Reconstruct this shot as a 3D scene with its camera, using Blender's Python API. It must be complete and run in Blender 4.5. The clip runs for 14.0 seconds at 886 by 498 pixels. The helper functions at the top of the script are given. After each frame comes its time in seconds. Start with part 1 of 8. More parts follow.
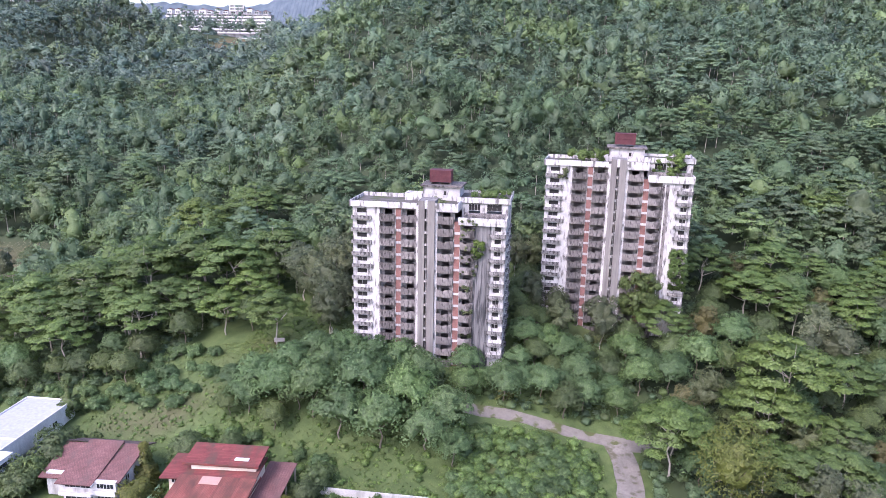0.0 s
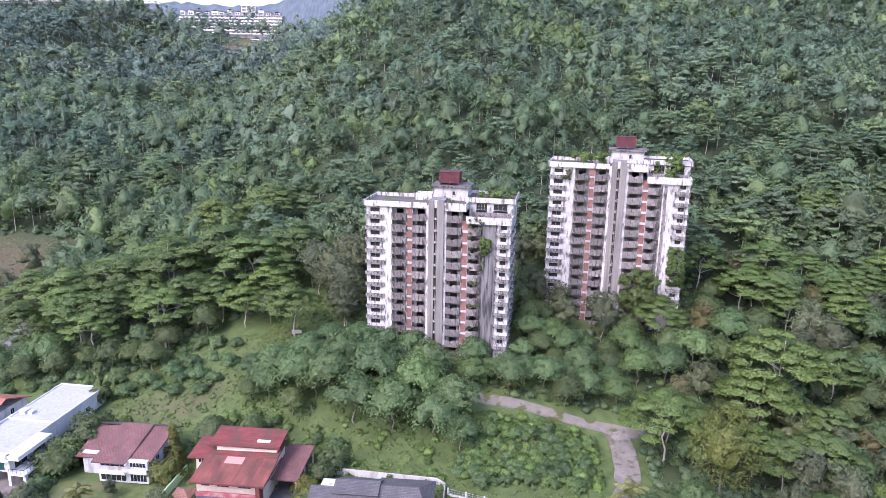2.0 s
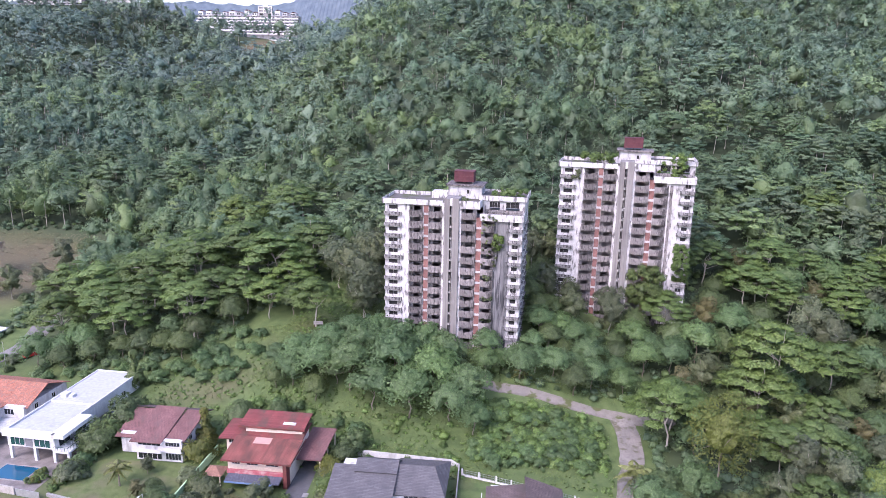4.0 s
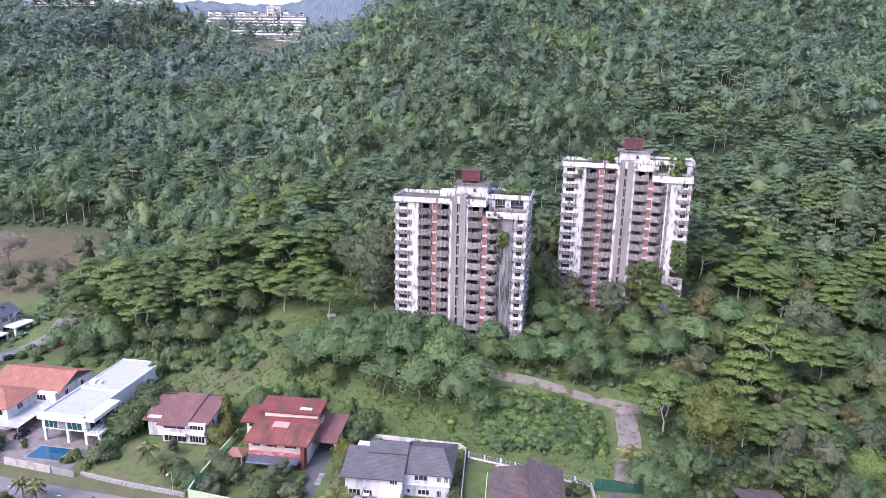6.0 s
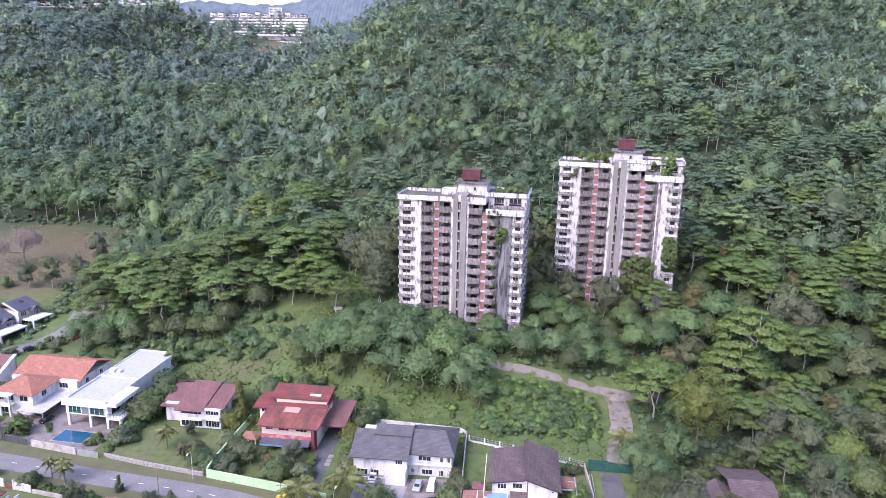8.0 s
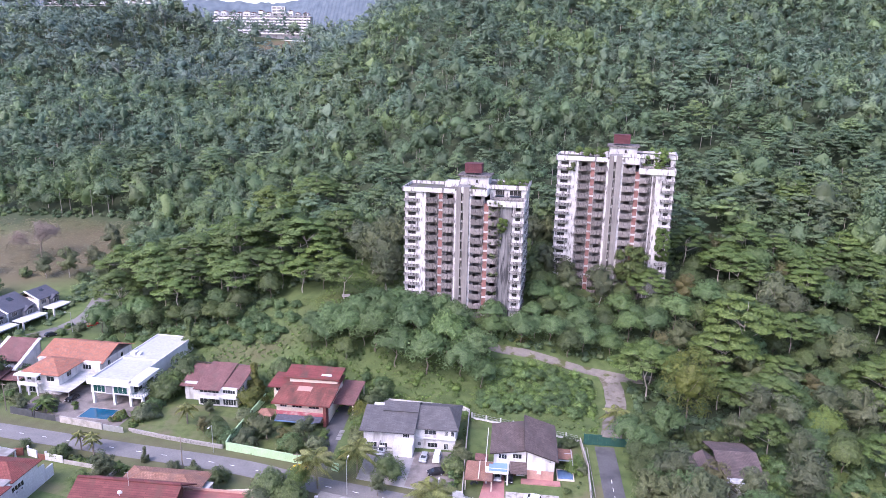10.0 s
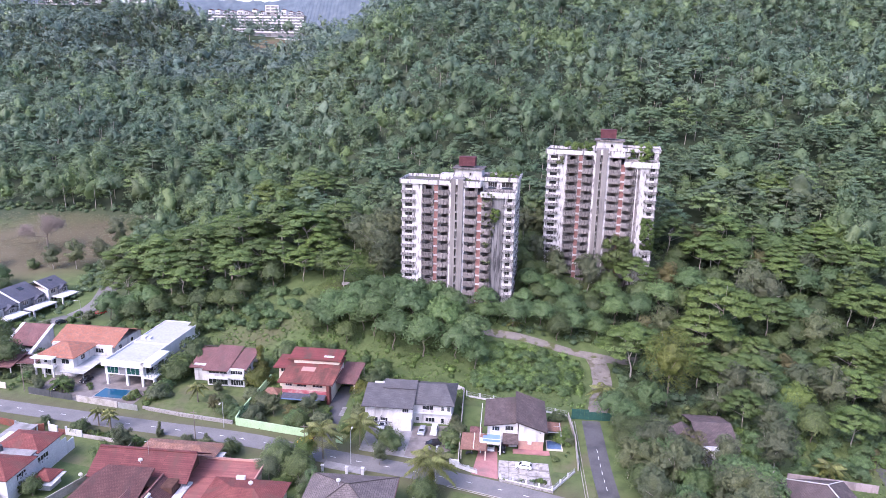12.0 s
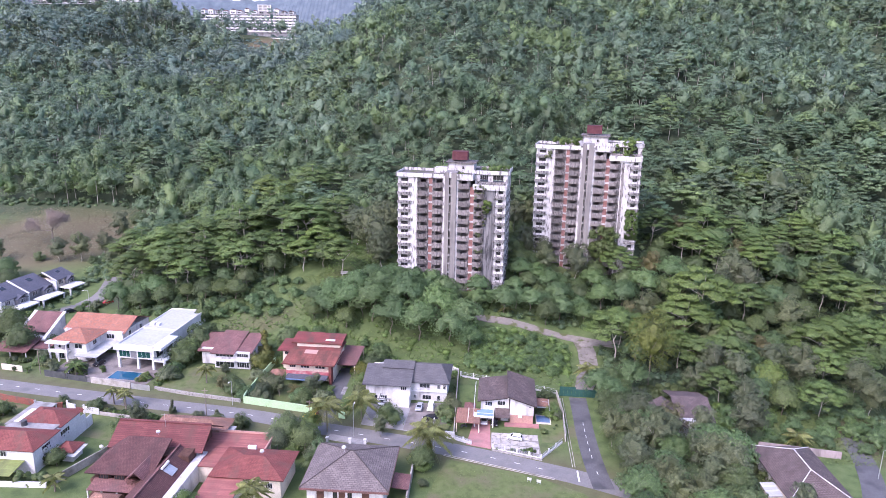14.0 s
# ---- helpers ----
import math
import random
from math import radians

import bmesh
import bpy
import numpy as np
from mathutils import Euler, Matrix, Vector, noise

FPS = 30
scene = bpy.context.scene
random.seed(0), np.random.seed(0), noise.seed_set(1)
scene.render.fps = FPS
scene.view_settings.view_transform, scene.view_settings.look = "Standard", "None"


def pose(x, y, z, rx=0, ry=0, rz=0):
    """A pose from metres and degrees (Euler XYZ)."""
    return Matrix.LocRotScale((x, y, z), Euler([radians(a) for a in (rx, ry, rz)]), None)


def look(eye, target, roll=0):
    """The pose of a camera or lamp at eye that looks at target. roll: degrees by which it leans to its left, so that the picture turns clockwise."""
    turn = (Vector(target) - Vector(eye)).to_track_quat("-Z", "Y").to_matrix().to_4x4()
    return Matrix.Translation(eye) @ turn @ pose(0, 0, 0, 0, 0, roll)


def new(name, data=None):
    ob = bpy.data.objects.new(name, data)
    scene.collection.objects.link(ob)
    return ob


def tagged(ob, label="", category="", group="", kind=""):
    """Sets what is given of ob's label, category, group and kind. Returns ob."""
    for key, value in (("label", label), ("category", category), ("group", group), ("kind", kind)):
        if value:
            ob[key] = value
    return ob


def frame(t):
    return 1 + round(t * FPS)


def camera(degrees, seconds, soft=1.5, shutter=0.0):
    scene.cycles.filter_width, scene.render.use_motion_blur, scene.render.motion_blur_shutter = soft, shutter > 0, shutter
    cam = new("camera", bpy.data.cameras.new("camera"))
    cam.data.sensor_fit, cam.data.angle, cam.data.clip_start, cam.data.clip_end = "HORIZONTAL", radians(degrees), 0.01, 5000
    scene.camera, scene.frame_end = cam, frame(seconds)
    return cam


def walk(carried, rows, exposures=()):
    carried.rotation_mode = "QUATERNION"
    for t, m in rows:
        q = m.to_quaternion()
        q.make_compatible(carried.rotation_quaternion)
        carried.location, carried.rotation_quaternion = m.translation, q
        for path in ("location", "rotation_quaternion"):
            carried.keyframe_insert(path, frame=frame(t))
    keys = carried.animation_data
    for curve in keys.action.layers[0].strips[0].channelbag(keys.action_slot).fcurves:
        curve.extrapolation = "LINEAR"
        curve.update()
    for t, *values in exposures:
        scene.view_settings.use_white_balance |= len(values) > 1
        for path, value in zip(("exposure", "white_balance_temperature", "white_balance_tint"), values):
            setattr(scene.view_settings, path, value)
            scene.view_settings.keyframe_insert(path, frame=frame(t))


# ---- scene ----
cam = camera(66.1, 14.0, soft=0.85)
METRES, EYE, TILT, LEAN, TURN = 70.0, 81.0, 0.0, 0.0, 3.9
ROWS = [
    (0.0, 0.0, 0.0, 0.0, 0.24, -13.77, -1.0),
    (0.5, -0.0001, -0.0331, 0.0087, 0.25, -13.78, -0.99),
    (1.0, -0.001, -0.0663, 0.016, 0.34, -13.8, -1.0),
    (1.5, -0.0016, -0.099, 0.0219, 0.63, -13.84, -1.0),
    (2.0, -0.0021, -0.131, 0.0266, 0.94, -13.89, -1.02),
    (2.5, -0.0038, -0.1623, 0.0327, 1.21, -13.96, -1.03),
    (3.0, -0.0063, -0.1939, 0.0374, 1.49, -14.0, -1.03),
    (5.5, -0.0143, -0.3536, 0.0635, 2.43, -14.15, -0.99),
    (6.0, -0.0149, -0.3857, 0.0682, 2.46, -14.18, -0.99),
    (6.5, -0.0158, -0.418, 0.0737, 2.45, -14.19, -0.99),
    (7.0, -0.0156, -0.4505, 0.079, 2.44, -14.21, -0.98),
    (7.5, -0.0167, -0.4845, 0.0832, 2.44, -14.21, -1.01),
    (8.0, -0.0188, -0.5195, 0.0858, 2.42, -14.23, -1.01),
    (10.5, -0.031, -0.7062, 0.0818, 2.41, -14.39, -1.06),
    (11.0, -0.0331, -0.7452, 0.0806, 2.37, -14.41, -1.07),
    (11.5, -0.0356, -0.7854, 0.0793, 2.19, -14.43, -1.08),
    (12.0, -0.0385, -0.826, 0.0781, 1.72, -14.46, -1.09),
    (12.5, -0.0423, -0.8669, 0.0773, 1.31, -14.49, -1.08),
    (13.0, -0.0463, -0.908, 0.0768, 0.98, -14.52, -1.08),
    (13.5, -0.0496, -0.9491, 0.0757, 0.9, -14.53, -1.08),
    (14.0, -0.0516, -0.9908, 0.0745, 0.91, -14.52, -1.08),
]
walk(cam, [(t, pose(0, 0, EYE, TILT, LEAN, TURN) @ pose(METRES * x, METRES * y, METRES * z, 90 + pitch, roll, yaw)) for t, x, y, z, yaw, pitch, roll in ROWS], exposures=[(0.0, 1.48, 5910, 30), (3.0, 1.48, 5880, 31), (7.0, 1.48, 5870, 32), (11.0, 1.5, 5830, 34), (14.0, 1.5, 5830, 34)])

# ---- light ----
world = bpy.data.worlds.new("overcast")
scene.world = world
world.use_nodes = True
wn = world.node_tree.nodes
sky = wn.new("ShaderNodeTexSky")
sky.sky_type, sky.sun_disc = "NISHITA", False
SUN_UP, SUN_FROM = 48.0, 215.0          # degrees: elevation, and compass bearing of the sun (0 is +y, clockwise)
sky.sun_elevation, sky.sun_rotation = radians(SUN_UP), radians(SUN_FROM)
sky.air_density, sky.dust_density, sky.ozone_density = 1.2, 2.8, 1.0
wn["Background"].inputs[1].default_value = 0.15
world.node_tree.links.new(sky.outputs[0], wn["Background"].inputs[0])
sun = new("sun", bpy.data.lights.new("sun", "SUN"))
sun.data.energy, sun.data.angle, sun.data.color = 0.95, radians(28), (1.0, 0.96, 0.9)
a, b = radians(SUN_FROM), radians(SUN_UP)
sun.matrix_world = look((math.sin(a) * math.cos(b) * 100, math.cos(a) * math.cos(b) * 100, math.sin(b) * 100), (0, 0, 0))


# ---- materials ----
def material(name, colors, scale=1.0, rough=0.85, metal=0.0, bump=0.0, stretch=(1, 1, 1), stain=None, stain_scale=0.3, stain_stretch=(1, 1, 1), stain_from=0.5, stain_to=0.7, per_object=0.0, per_island=0.0, attr=None, fine=None, uv=False, tiles=None, coords="Object"):
    """Two scales of noise between the given colours, a stain of its own shape, and bump."""
    m = bpy.data.materials.new(name)
    m.use_nodes = True
    n, l = m.node_tree.nodes, m.node_tree.links
    p = n["Principled BSDF"]
    p.inputs["Roughness"].default_value, p.inputs["Metallic"].default_value = rough, metal
    p.inputs["Specular IOR Level"].default_value = 0.3
    tc = n.new("ShaderNodeTexCoord")
    out = tc.outputs["UV" if uv else coords]

    def noisy(k, st, detail=5.0):
        mp = n.new("ShaderNodeMapping")
        mp.inputs["Scale"].default_value = st
        l.new(out, mp.inputs[0])
        t = n.new("ShaderNodeTexNoise")
        t.inputs["Scale"].default_value, t.inputs["Detail"].default_value = k, detail
        l.new(mp.outputs[0], t.inputs[0])
        return t.outputs[0]

    big = noisy(scale, stretch)
    ramp = n.new("ShaderNodeValToRGB")
    els = ramp.color_ramp.elements
    while len(els) < len(colors):
        els.new(0.5)
    for i, c in enumerate(colors):
        els[i].position = 0.3 + 0.4 * i / max(1, len(colors) - 1)
        els[i].color = (*c, 1)
    l.new(big, ramp.inputs[0])
    col = ramp.outputs[0]
    small = noisy(scale * 9, stretch, 4.0)

    def mixed(kind, fac, c1, c2):
        x = n.new("ShaderNodeMix")
        x.data_type, x.blend_type = "RGBA", kind
        for slot, v in ((0, fac), (6, c1), (7, c2)):
            if hasattr(v, "is_linked"):
                l.new(v, x.inputs[slot])
            elif slot == 0:
                x.inputs[0].default_value = v
            else:
                x.inputs[slot].default_value = (*v, 1)
        return x.outputs[2]

    def banded(v, lo, hi, a=0.0, b=1.0):
        r = n.new("ShaderNodeMapRange")
        r.inputs[1].default_value, r.inputs[2].default_value, r.inputs[3].default_value, r.inputs[4].default_value = lo, hi, a, b
        l.new(v, r.inputs[0])
        return r.outputs[0]

    def scaled(c, v):
        s = n.new("ShaderNodeVectorMath")
        s.operation = "SCALE"
        l.new(c, s.inputs[0])
        l.new(v, s.inputs[3])
        return s.outputs[0]

    col = scaled(col, banded(small, 0.25, 0.75, 0.86, 1.14))
    height = small
    if tiles:
        bt = n.new("ShaderNodeTexBrick")
        bt.inputs["Scale"].default_value = 1.0
        bt.inputs["Brick Width"].default_value, bt.inputs["Row Height"].default_value, bt.inputs["Mortar Size"].default_value = tiles[0], tiles[1], tiles[2]
        bt.inputs["Color1"].default_value, bt.inputs["Color2"].default_value, bt.inputs["Mortar"].default_value = (0.82, 0.82, 0.82, 1), (1.12, 1.12, 1.12, 1), (*tiles[3], 1)
        l.new(out, bt.inputs["Vector"])
        col = mixed("MULTIPLY", 1.0, col, bt.outputs["Color"])
        height = bt.outputs["Color"]
    if stain:
        s = noisy(stain_scale, stain_stretch, 6.0)
        col = mixed("MIX", banded(s, stain_from, stain_to), col, stain)
    if per_object:
        oi = n.new("ShaderNodeObjectInfo")
        col = scaled(col, banded(oi.outputs["Random"], 0, 1, 1 - per_object, 1 + per_object))
    if per_island:
        g = n.new("ShaderNodeNewGeometry")
        col = scaled(col, banded(g.outputs["Random Per Island"], 0, 1, 1 - per_island, 1 + per_island))
    for name_, color_ in attr or ():
        at = n.new("ShaderNodeAttribute")
        at.attribute_name = name_
        col = mixed("MIX", at.outputs["Fac"], col, color_)
    l.new(col, p.inputs["Base Color"])
    if bump:
        bp = n.new("ShaderNodeBump")
        bp.inputs["Strength"].default_value, bp.inputs["Distance"].default_value = bump, 0.1
        l.new(height, bp.inputs["Height"])
        l.new(bp.outputs[0], p.inputs["Normal"])
    return m


def foliage(name, dark, mid, light, tint, per_tree="object", passing=0.35, gloss=0.4, ruffle=0.5, variety=0.4, grain=1.0, crowns=0.21):
    """Leaves: hue by tree, tone by leaf, some light let through, a waxy gloss."""
    m = bpy.data.materials.new(name)
    m.use_nodes = True
    n, l = m.node_tree.nodes, m.node_tree.links
    p = n["Principled BSDF"]
    p.inputs["Roughness"].default_value, p.inputs["Specular IOR Level"].default_value = 0.5, gloss

    def ranged(v, lo, hi, a=0.0, b=1.0):
        r = n.new("ShaderNodeMapRange")
        r.inputs[1].default_value, r.inputs[2].default_value, r.inputs[3].default_value, r.inputs[4].default_value = lo, hi, a, b
        l.new(v, r.inputs[0])
        return r.outputs[0]

    def sums(kind, a, b):
        k = n.new("ShaderNodeMath")
        k.operation = kind
        l.new(a, k.inputs[0])
        l.new(b, k.inputs[1])
        return k.outputs[0]

    def blend(kind, fac, a, b):
        x = n.new("ShaderNodeMix")
        x.data_type, x.blend_type = "RGBA", kind
        x.inputs[0].default_value = fac
        l.new(a, x.inputs[6])
        if isinstance(b, tuple):
            x.inputs[7].default_value = (*b, 1)
        else:
            l.new(b, x.inputs[7])
        return x

    def attribute(key):
        at = n.new("ShaderNodeAttribute")
        at.attribute_name = key
        return at.outputs["Fac"]

    tag = attribute("tree")                                 # trees joined into one body carry a number each
    if per_tree == "object":
        add = sums("ADD", n.new("ShaderNodeObjectInfo").outputs["Random"], tag)
        fr = n.new("ShaderNodeMath")
        fr.operation = "FRACT"
        l.new(add, fr.inputs[0])
        tag = fr.outputs[0]
    # tone from leaf to leaf; the closed inner mass of a spray keeps the middle tone
    inner = attribute("inner")
    leafy = n.new("ShaderNodeMix")
    l.new(inner, leafy.inputs[0])
    l.new(n.new("ShaderNodeNewGeometry").outputs["Random Per Island"], leafy.inputs[2])
    leafy.inputs[3].default_value = 0.42
    r = n.new("ShaderNodeValToRGB")
    r.color_ramp.elements[0].color, r.color_ramp.elements[1].color = (*dark, 1), (*light, 1)
    r.color_ramp.elements.new(0.5).color = (*mid, 1)
    l.new(leafy.outputs[0], r.inputs[0])
    col = blend("MIX", 0.3, r.outputs[0], tint).outputs[2]
    # hue from tree to tree: bluish, grey, olive, yellow-green and brownish crowns
    hue = n.new("ShaderNodeValToRGB")
    els = hue.color_ramp.elements
    stops = ((0.0, (0.68, 0.75, 0.8)), (0.16, (0.84, 0.92, 0.9)), (0.33, (1.1, 1.05, 1.1)), (0.5, (0.88, 0.95, 0.86)), (0.68, (1.12, 1.1, 0.95)), (0.85, (1.3, 1.27, 0.8)), (1.0, (1.16, 1.03, 1.04)))
    while len(els) < len(stops):
        els.new(0.5)
    for e, (at, c) in zip(els, stops):
        e.position, e.color = at, (*c, 1)
    l.new(tag, hue.inputs[0])
    col = blend("MULTIPLY", variety, col, hue.outputs[0]).outputs[2]
    w = n.new("ShaderNodeTexWhiteNoise")
    w.noise_dimensions = "1D"
    l.new(tag, w.inputs["W"])
    where = n.new("ShaderNodeTexCoord").outputs["Object"]
    tx = n.new("ShaderNodeTexNoise")                        # single leaves and gaps inside a spray
    tx.inputs["Scale"].default_value, tx.inputs["Detail"].default_value = 2.6, 2.0
    l.new(where, tx.inputs[0])
    tone = sums("MULTIPLY", ranged(w.outputs["Value"], 0, 1, 1 - crowns, 1 + crowns), ranged(tx.outputs[0], 0.3, 0.7, 1 - 0.34 * grain, 1 + 0.34 * grain))
    sc = n.new("ShaderNodeVectorMath")
    sc.operation = "SCALE"
    l.new(col, sc.inputs[0])
    l.new(tone, sc.inputs[3])
    l.new(sc.outputs[0], p.inputs["Base Color"])
    tr = n.new("ShaderNodeBsdfTranslucent")
    l.new(sc.outputs[0], tr.inputs[0])
    if ruffle:
        bp = n.new("ShaderNodeBump")
        bp.inputs["Strength"].default_value, bp.inputs["Distance"].default_value = ruffle, 0.35
        l.new(tx.outputs[0], bp.inputs["Height"])
        l.new(bp.outputs[0], p.inputs["Normal"])
    ms = n.new("ShaderNodeMixShader")
    ms.inputs[0].default_value = passing
    l.new(p.outputs[0], ms.inputs[1])
    l.new(tr.outputs[0], ms.inputs[2])
    l.new(ms.outputs[0], n["Material Output"].inputs[0])
    return m


def glassy(name, color, rough=0.08):
    m = bpy.data.materials.new(name)
    m.use_nodes = True
    p = m.node_tree.nodes["Principled BSDF"]
    p.inputs["Base Color"].default_value = (*color, 1)
    p.inputs["Roughness"].default_value, p.inputs["Specular IOR Level"].default_value = rough, 0.6
    return m


M_GROUND = material("grass_and_soil", [(0.06, 0.092, 0.03), (0.086, 0.126, 0.042), (0.11, 0.148, 0.054)], 0.35, bump=0.9, stain=(0.11, 0.118, 0.052), stain_scale=0.06, stain_from=0.58, stain_to=0.78, attr=(("litter", (0.05, 0.07, 0.036)), ("soil", (0.118, 0.094, 0.06))))
M_YARD = material("brownish_paving", [(0.17, 0.15, 0.14), (0.24, 0.215, 0.2)], 0.5, stain=(0.12, 0.11, 0.1), stain_scale=0.4, stain_from=0.48, stain_to=0.7)
M_SLAB = material("pale_cracked_slab", [(0.34, 0.32, 0.3), (0.46, 0.435, 0.41)], 0.7, bump=0.2, stain=(0.2, 0.185, 0.16), stain_scale=1.0, stain_from=0.5, stain_to=0.66, per_object=0.1)
M_BLUETILE = material("blue_pond_tiles", [(0.1, 0.17, 0.3), (0.16, 0.25, 0.4)], 1.5, rough=0.4)
M_TARMAC = material("worn_tarmac", [(0.155, 0.15, 0.147), (0.2, 0.194, 0.19)], 0.3, bump=0.15, stain=(0.11, 0.11, 0.115), stain_scale=0.15, stain_from=0.52, stain_to=0.7)
M_TARMAC_DARK = material("dark_tarmac", [(0.085, 0.085, 0.09), (0.115, 0.115, 0.12)], 0.3, bump=0.15, stain=(0.06, 0.06, 0.065), stain_scale=0.2, stain_from=0.5, stain_to=0.7)
M_OLDROAD = material("broken_concrete_road", [(0.172, 0.158, 0.144), (0.258, 0.237, 0.215)], 0.25, bump=0.3, stain=(0.112, 0.106, 0.0702), stain_scale=0.45, stain_from=0.52, stain_to=0.66)
M_PAINT = material("road_paint", [(0.7, 0.7, 0.7), (0.8, 0.8, 0.78)], 1.0)
M_WHITEWALL = material("weathered_whitewash", [(0.46, 0.44, 0.435), (0.63, 0.61, 0.605)], 0.6, bump=0.1, stain=(0.15, 0.14, 0.138), stain_scale=1.15, stain_stretch=(1, 1, 0.3), stain_from=0.51, stain_to=0.64, per_object=0.08)
M_CONCRETE = material("mouldy_concrete", [(0.14, 0.124, 0.12), (0.28, 0.254, 0.246)], 1.1, bump=0.25, stretch=(1, 1, 0.5), stain=(0.06, 0.054, 0.053), stain_scale=1.6, stain_stretch=(1, 1, 0.35), stain_from=0.5, stain_to=0.62, per_object=0.25)
M_LEDGE = material("stained_ledge_plaster", [(0.164, 0.156, 0.153), (0.344, 0.328, 0.32)], 1.0, bump=0.25, stain=(0.0615, 0.0574, 0.0574), stain_scale=1.5, stain_stretch=(0.82, 0.82, 0.41), stain_from=0.46, stain_to=0.6, per_object=0.12)
M_SERVICE = material("damp_grey_render", [(0.12, 0.118, 0.122), (0.27, 0.26, 0.262)], 1.0, bump=0.2, stretch=(1, 1, 0.08), stain=(0.055, 0.055, 0.06), stain_scale=1.4, stain_stretch=(1, 1, 0.1), stain_from=0.5, stain_to=0.62)
M_CORE = material("grey_rendered_core", [(0.2, 0.185, 0.175), (0.27, 0.25, 0.235)], 0.6, bump=0.1, stretch=(1, 1, 0.1), stain=(0.11, 0.1, 0.1), stain_scale=0.7, stain_stretch=(1, 1, 0.06), stain_from=0.48, stain_to=0.7)
M_BRICK = material("red_brick", [(0.2, 0.092, 0.08), (0.29, 0.15, 0.132)], 0.8, bump=0.2, stain=(0.12, 0.08, 0.075), stain_scale=0.6, stain_from=0.46, stain_to=0.7, per_object=0.12)
M_INSIDE = material("bare_room_plaster", [(0.26, 0.24, 0.235), (0.4, 0.37, 0.36)], 0.6, stain=(0.13, 0.12, 0.12), stain_scale=0.5, stain_from=0.5, stain_to=0.75)
M_ROOFDECK = material("mossy_roof_deck", [(0.085, 0.078, 0.074), (0.14, 0.126, 0.118)], 0.4, bump=0.2, stain=(0.075, 0.085, 0.04), stain_scale=0.25, stain_from=0.48, stain_to=0.62)
M_TANK = material("rusty_maroon_tank", [(0.085, 0.028, 0.035), (0.13, 0.045, 0.05)], 0.7, rough=0.7, bump=0.1)
M_WHITE = material("white_house_paint", [(0.52, 0.508, 0.5), (0.62, 0.608, 0.6)], 0.4, bump=0.05, stain=(0.3, 0.285, 0.28), stain_scale=0.7, stain_stretch=(1, 1, 0.25), stain_from=0.5, stain_to=0.74)
M_CLEANWHITE = material("clean_white_paint", [(0.57, 0.565, 0.565), (0.65, 0.645, 0.64)], 0.3, bump=0.02, stain=(0.45, 0.44, 0.43), stain_scale=0.5, stain_stretch=(1, 1, 0.2), stain_from=0.55, stain_to=0.8)
M_FLATROOF = material("pale_flat_roof", [(0.36, 0.372, 0.4), (0.385, 0.398, 0.426)], 0.15, stain=(0.34, 0.35, 0.375), stain_scale=0.2, stain_from=0.5, stain_to=0.75)
M_CREAM = material("cream_paint", [(0.6, 0.52, 0.42), (0.7, 0.62, 0.52)], 0.4, bump=0.03)
M_PINKWALL = material("salmon_paint", [(0.42, 0.24, 0.2), (0.5, 0.3, 0.25)], 0.5, stain=(0.3, 0.2, 0.18), stain_scale=0.5, stain_from=0.5, stain_to=0.75)
M_FADEDPINK = material("faded_pinkish_render", [(0.3, 0.245, 0.245), (0.4, 0.33, 0.33)], 0.5, stain=(0.17, 0.14, 0.14), stain_scale=0.6, stain_stretch=(1, 1, 0.3), stain_from=0.48, stain_to=0.7)
M_DARKWOOD = material("dark_timber", [(0.07, 0.035, 0.025), (0.12, 0.06, 0.045)], 1.2, stretch=(1, 1, 0.2))
M_GREYWALL = material("grey_panel", [(0.17, 0.17, 0.18), (0.22, 0.22, 0.23)], 0.5)
M_BLOCK = material("bare_cement_wall", [(0.33, 0.31, 0.28), (0.45, 0.42, 0.39)], 0.5, bump=0.15, stain=(0.18, 0.17, 0.14), stain_scale=0.4, stain_from=0.5, stain_to=0.7)
M_MINT = material("mint_green_paint", [(0.36, 0.52, 0.3), (0.42, 0.58, 0.35)], 0.4, bump=0.05)
M_RUBBLE = material("rubble_stone", [(0.16, 0.15, 0.14), (0.36, 0.34, 0.32), (0.2, 0.19, 0.18)], 1.6, bump=0.8)
M_TIMBERGATE = material("dark_gate_metal", [(0.05, 0.055, 0.06), (0.08, 0.085, 0.09)], 1.0, rough=0.5)
M_GREENSHEET = material("green_metal_hoarding", [(0.022, 0.075, 0.062), (0.035, 0.105, 0.085)], 0.8, rough=0.5)
M_REDPAVE = material("red_paving", [(0.33, 0.155, 0.15), (0.42, 0.21, 0.2)], 0.6, stain=(0.26, 0.16, 0.15), stain_scale=0.4, stain_from=0.5, stain_to=0.75)
M_PAVE = material("grey_paving", [(0.22, 0.215, 0.215), (0.31, 0.3, 0.295)], 0.5, stain=(0.16, 0.155, 0.145), stain_scale=0.4, stain_from=0.48, stain_to=0.7)
M_METAL = material("galvanised_metal", [(0.4, 0.41, 0.42), (0.55, 0.56, 0.57)], 0.8, rough=0.45, metal=0.6)
M_LAWN = material("mown_lawn", [(0.075, 0.102, 0.034), (0.104, 0.136, 0.046), (0.125, 0.152, 0.058)], 0.6, bump=0.8, stain=(0.14, 0.125, 0.075), stain_scale=0.15, stain_from=0.48, stain_to=0.72)


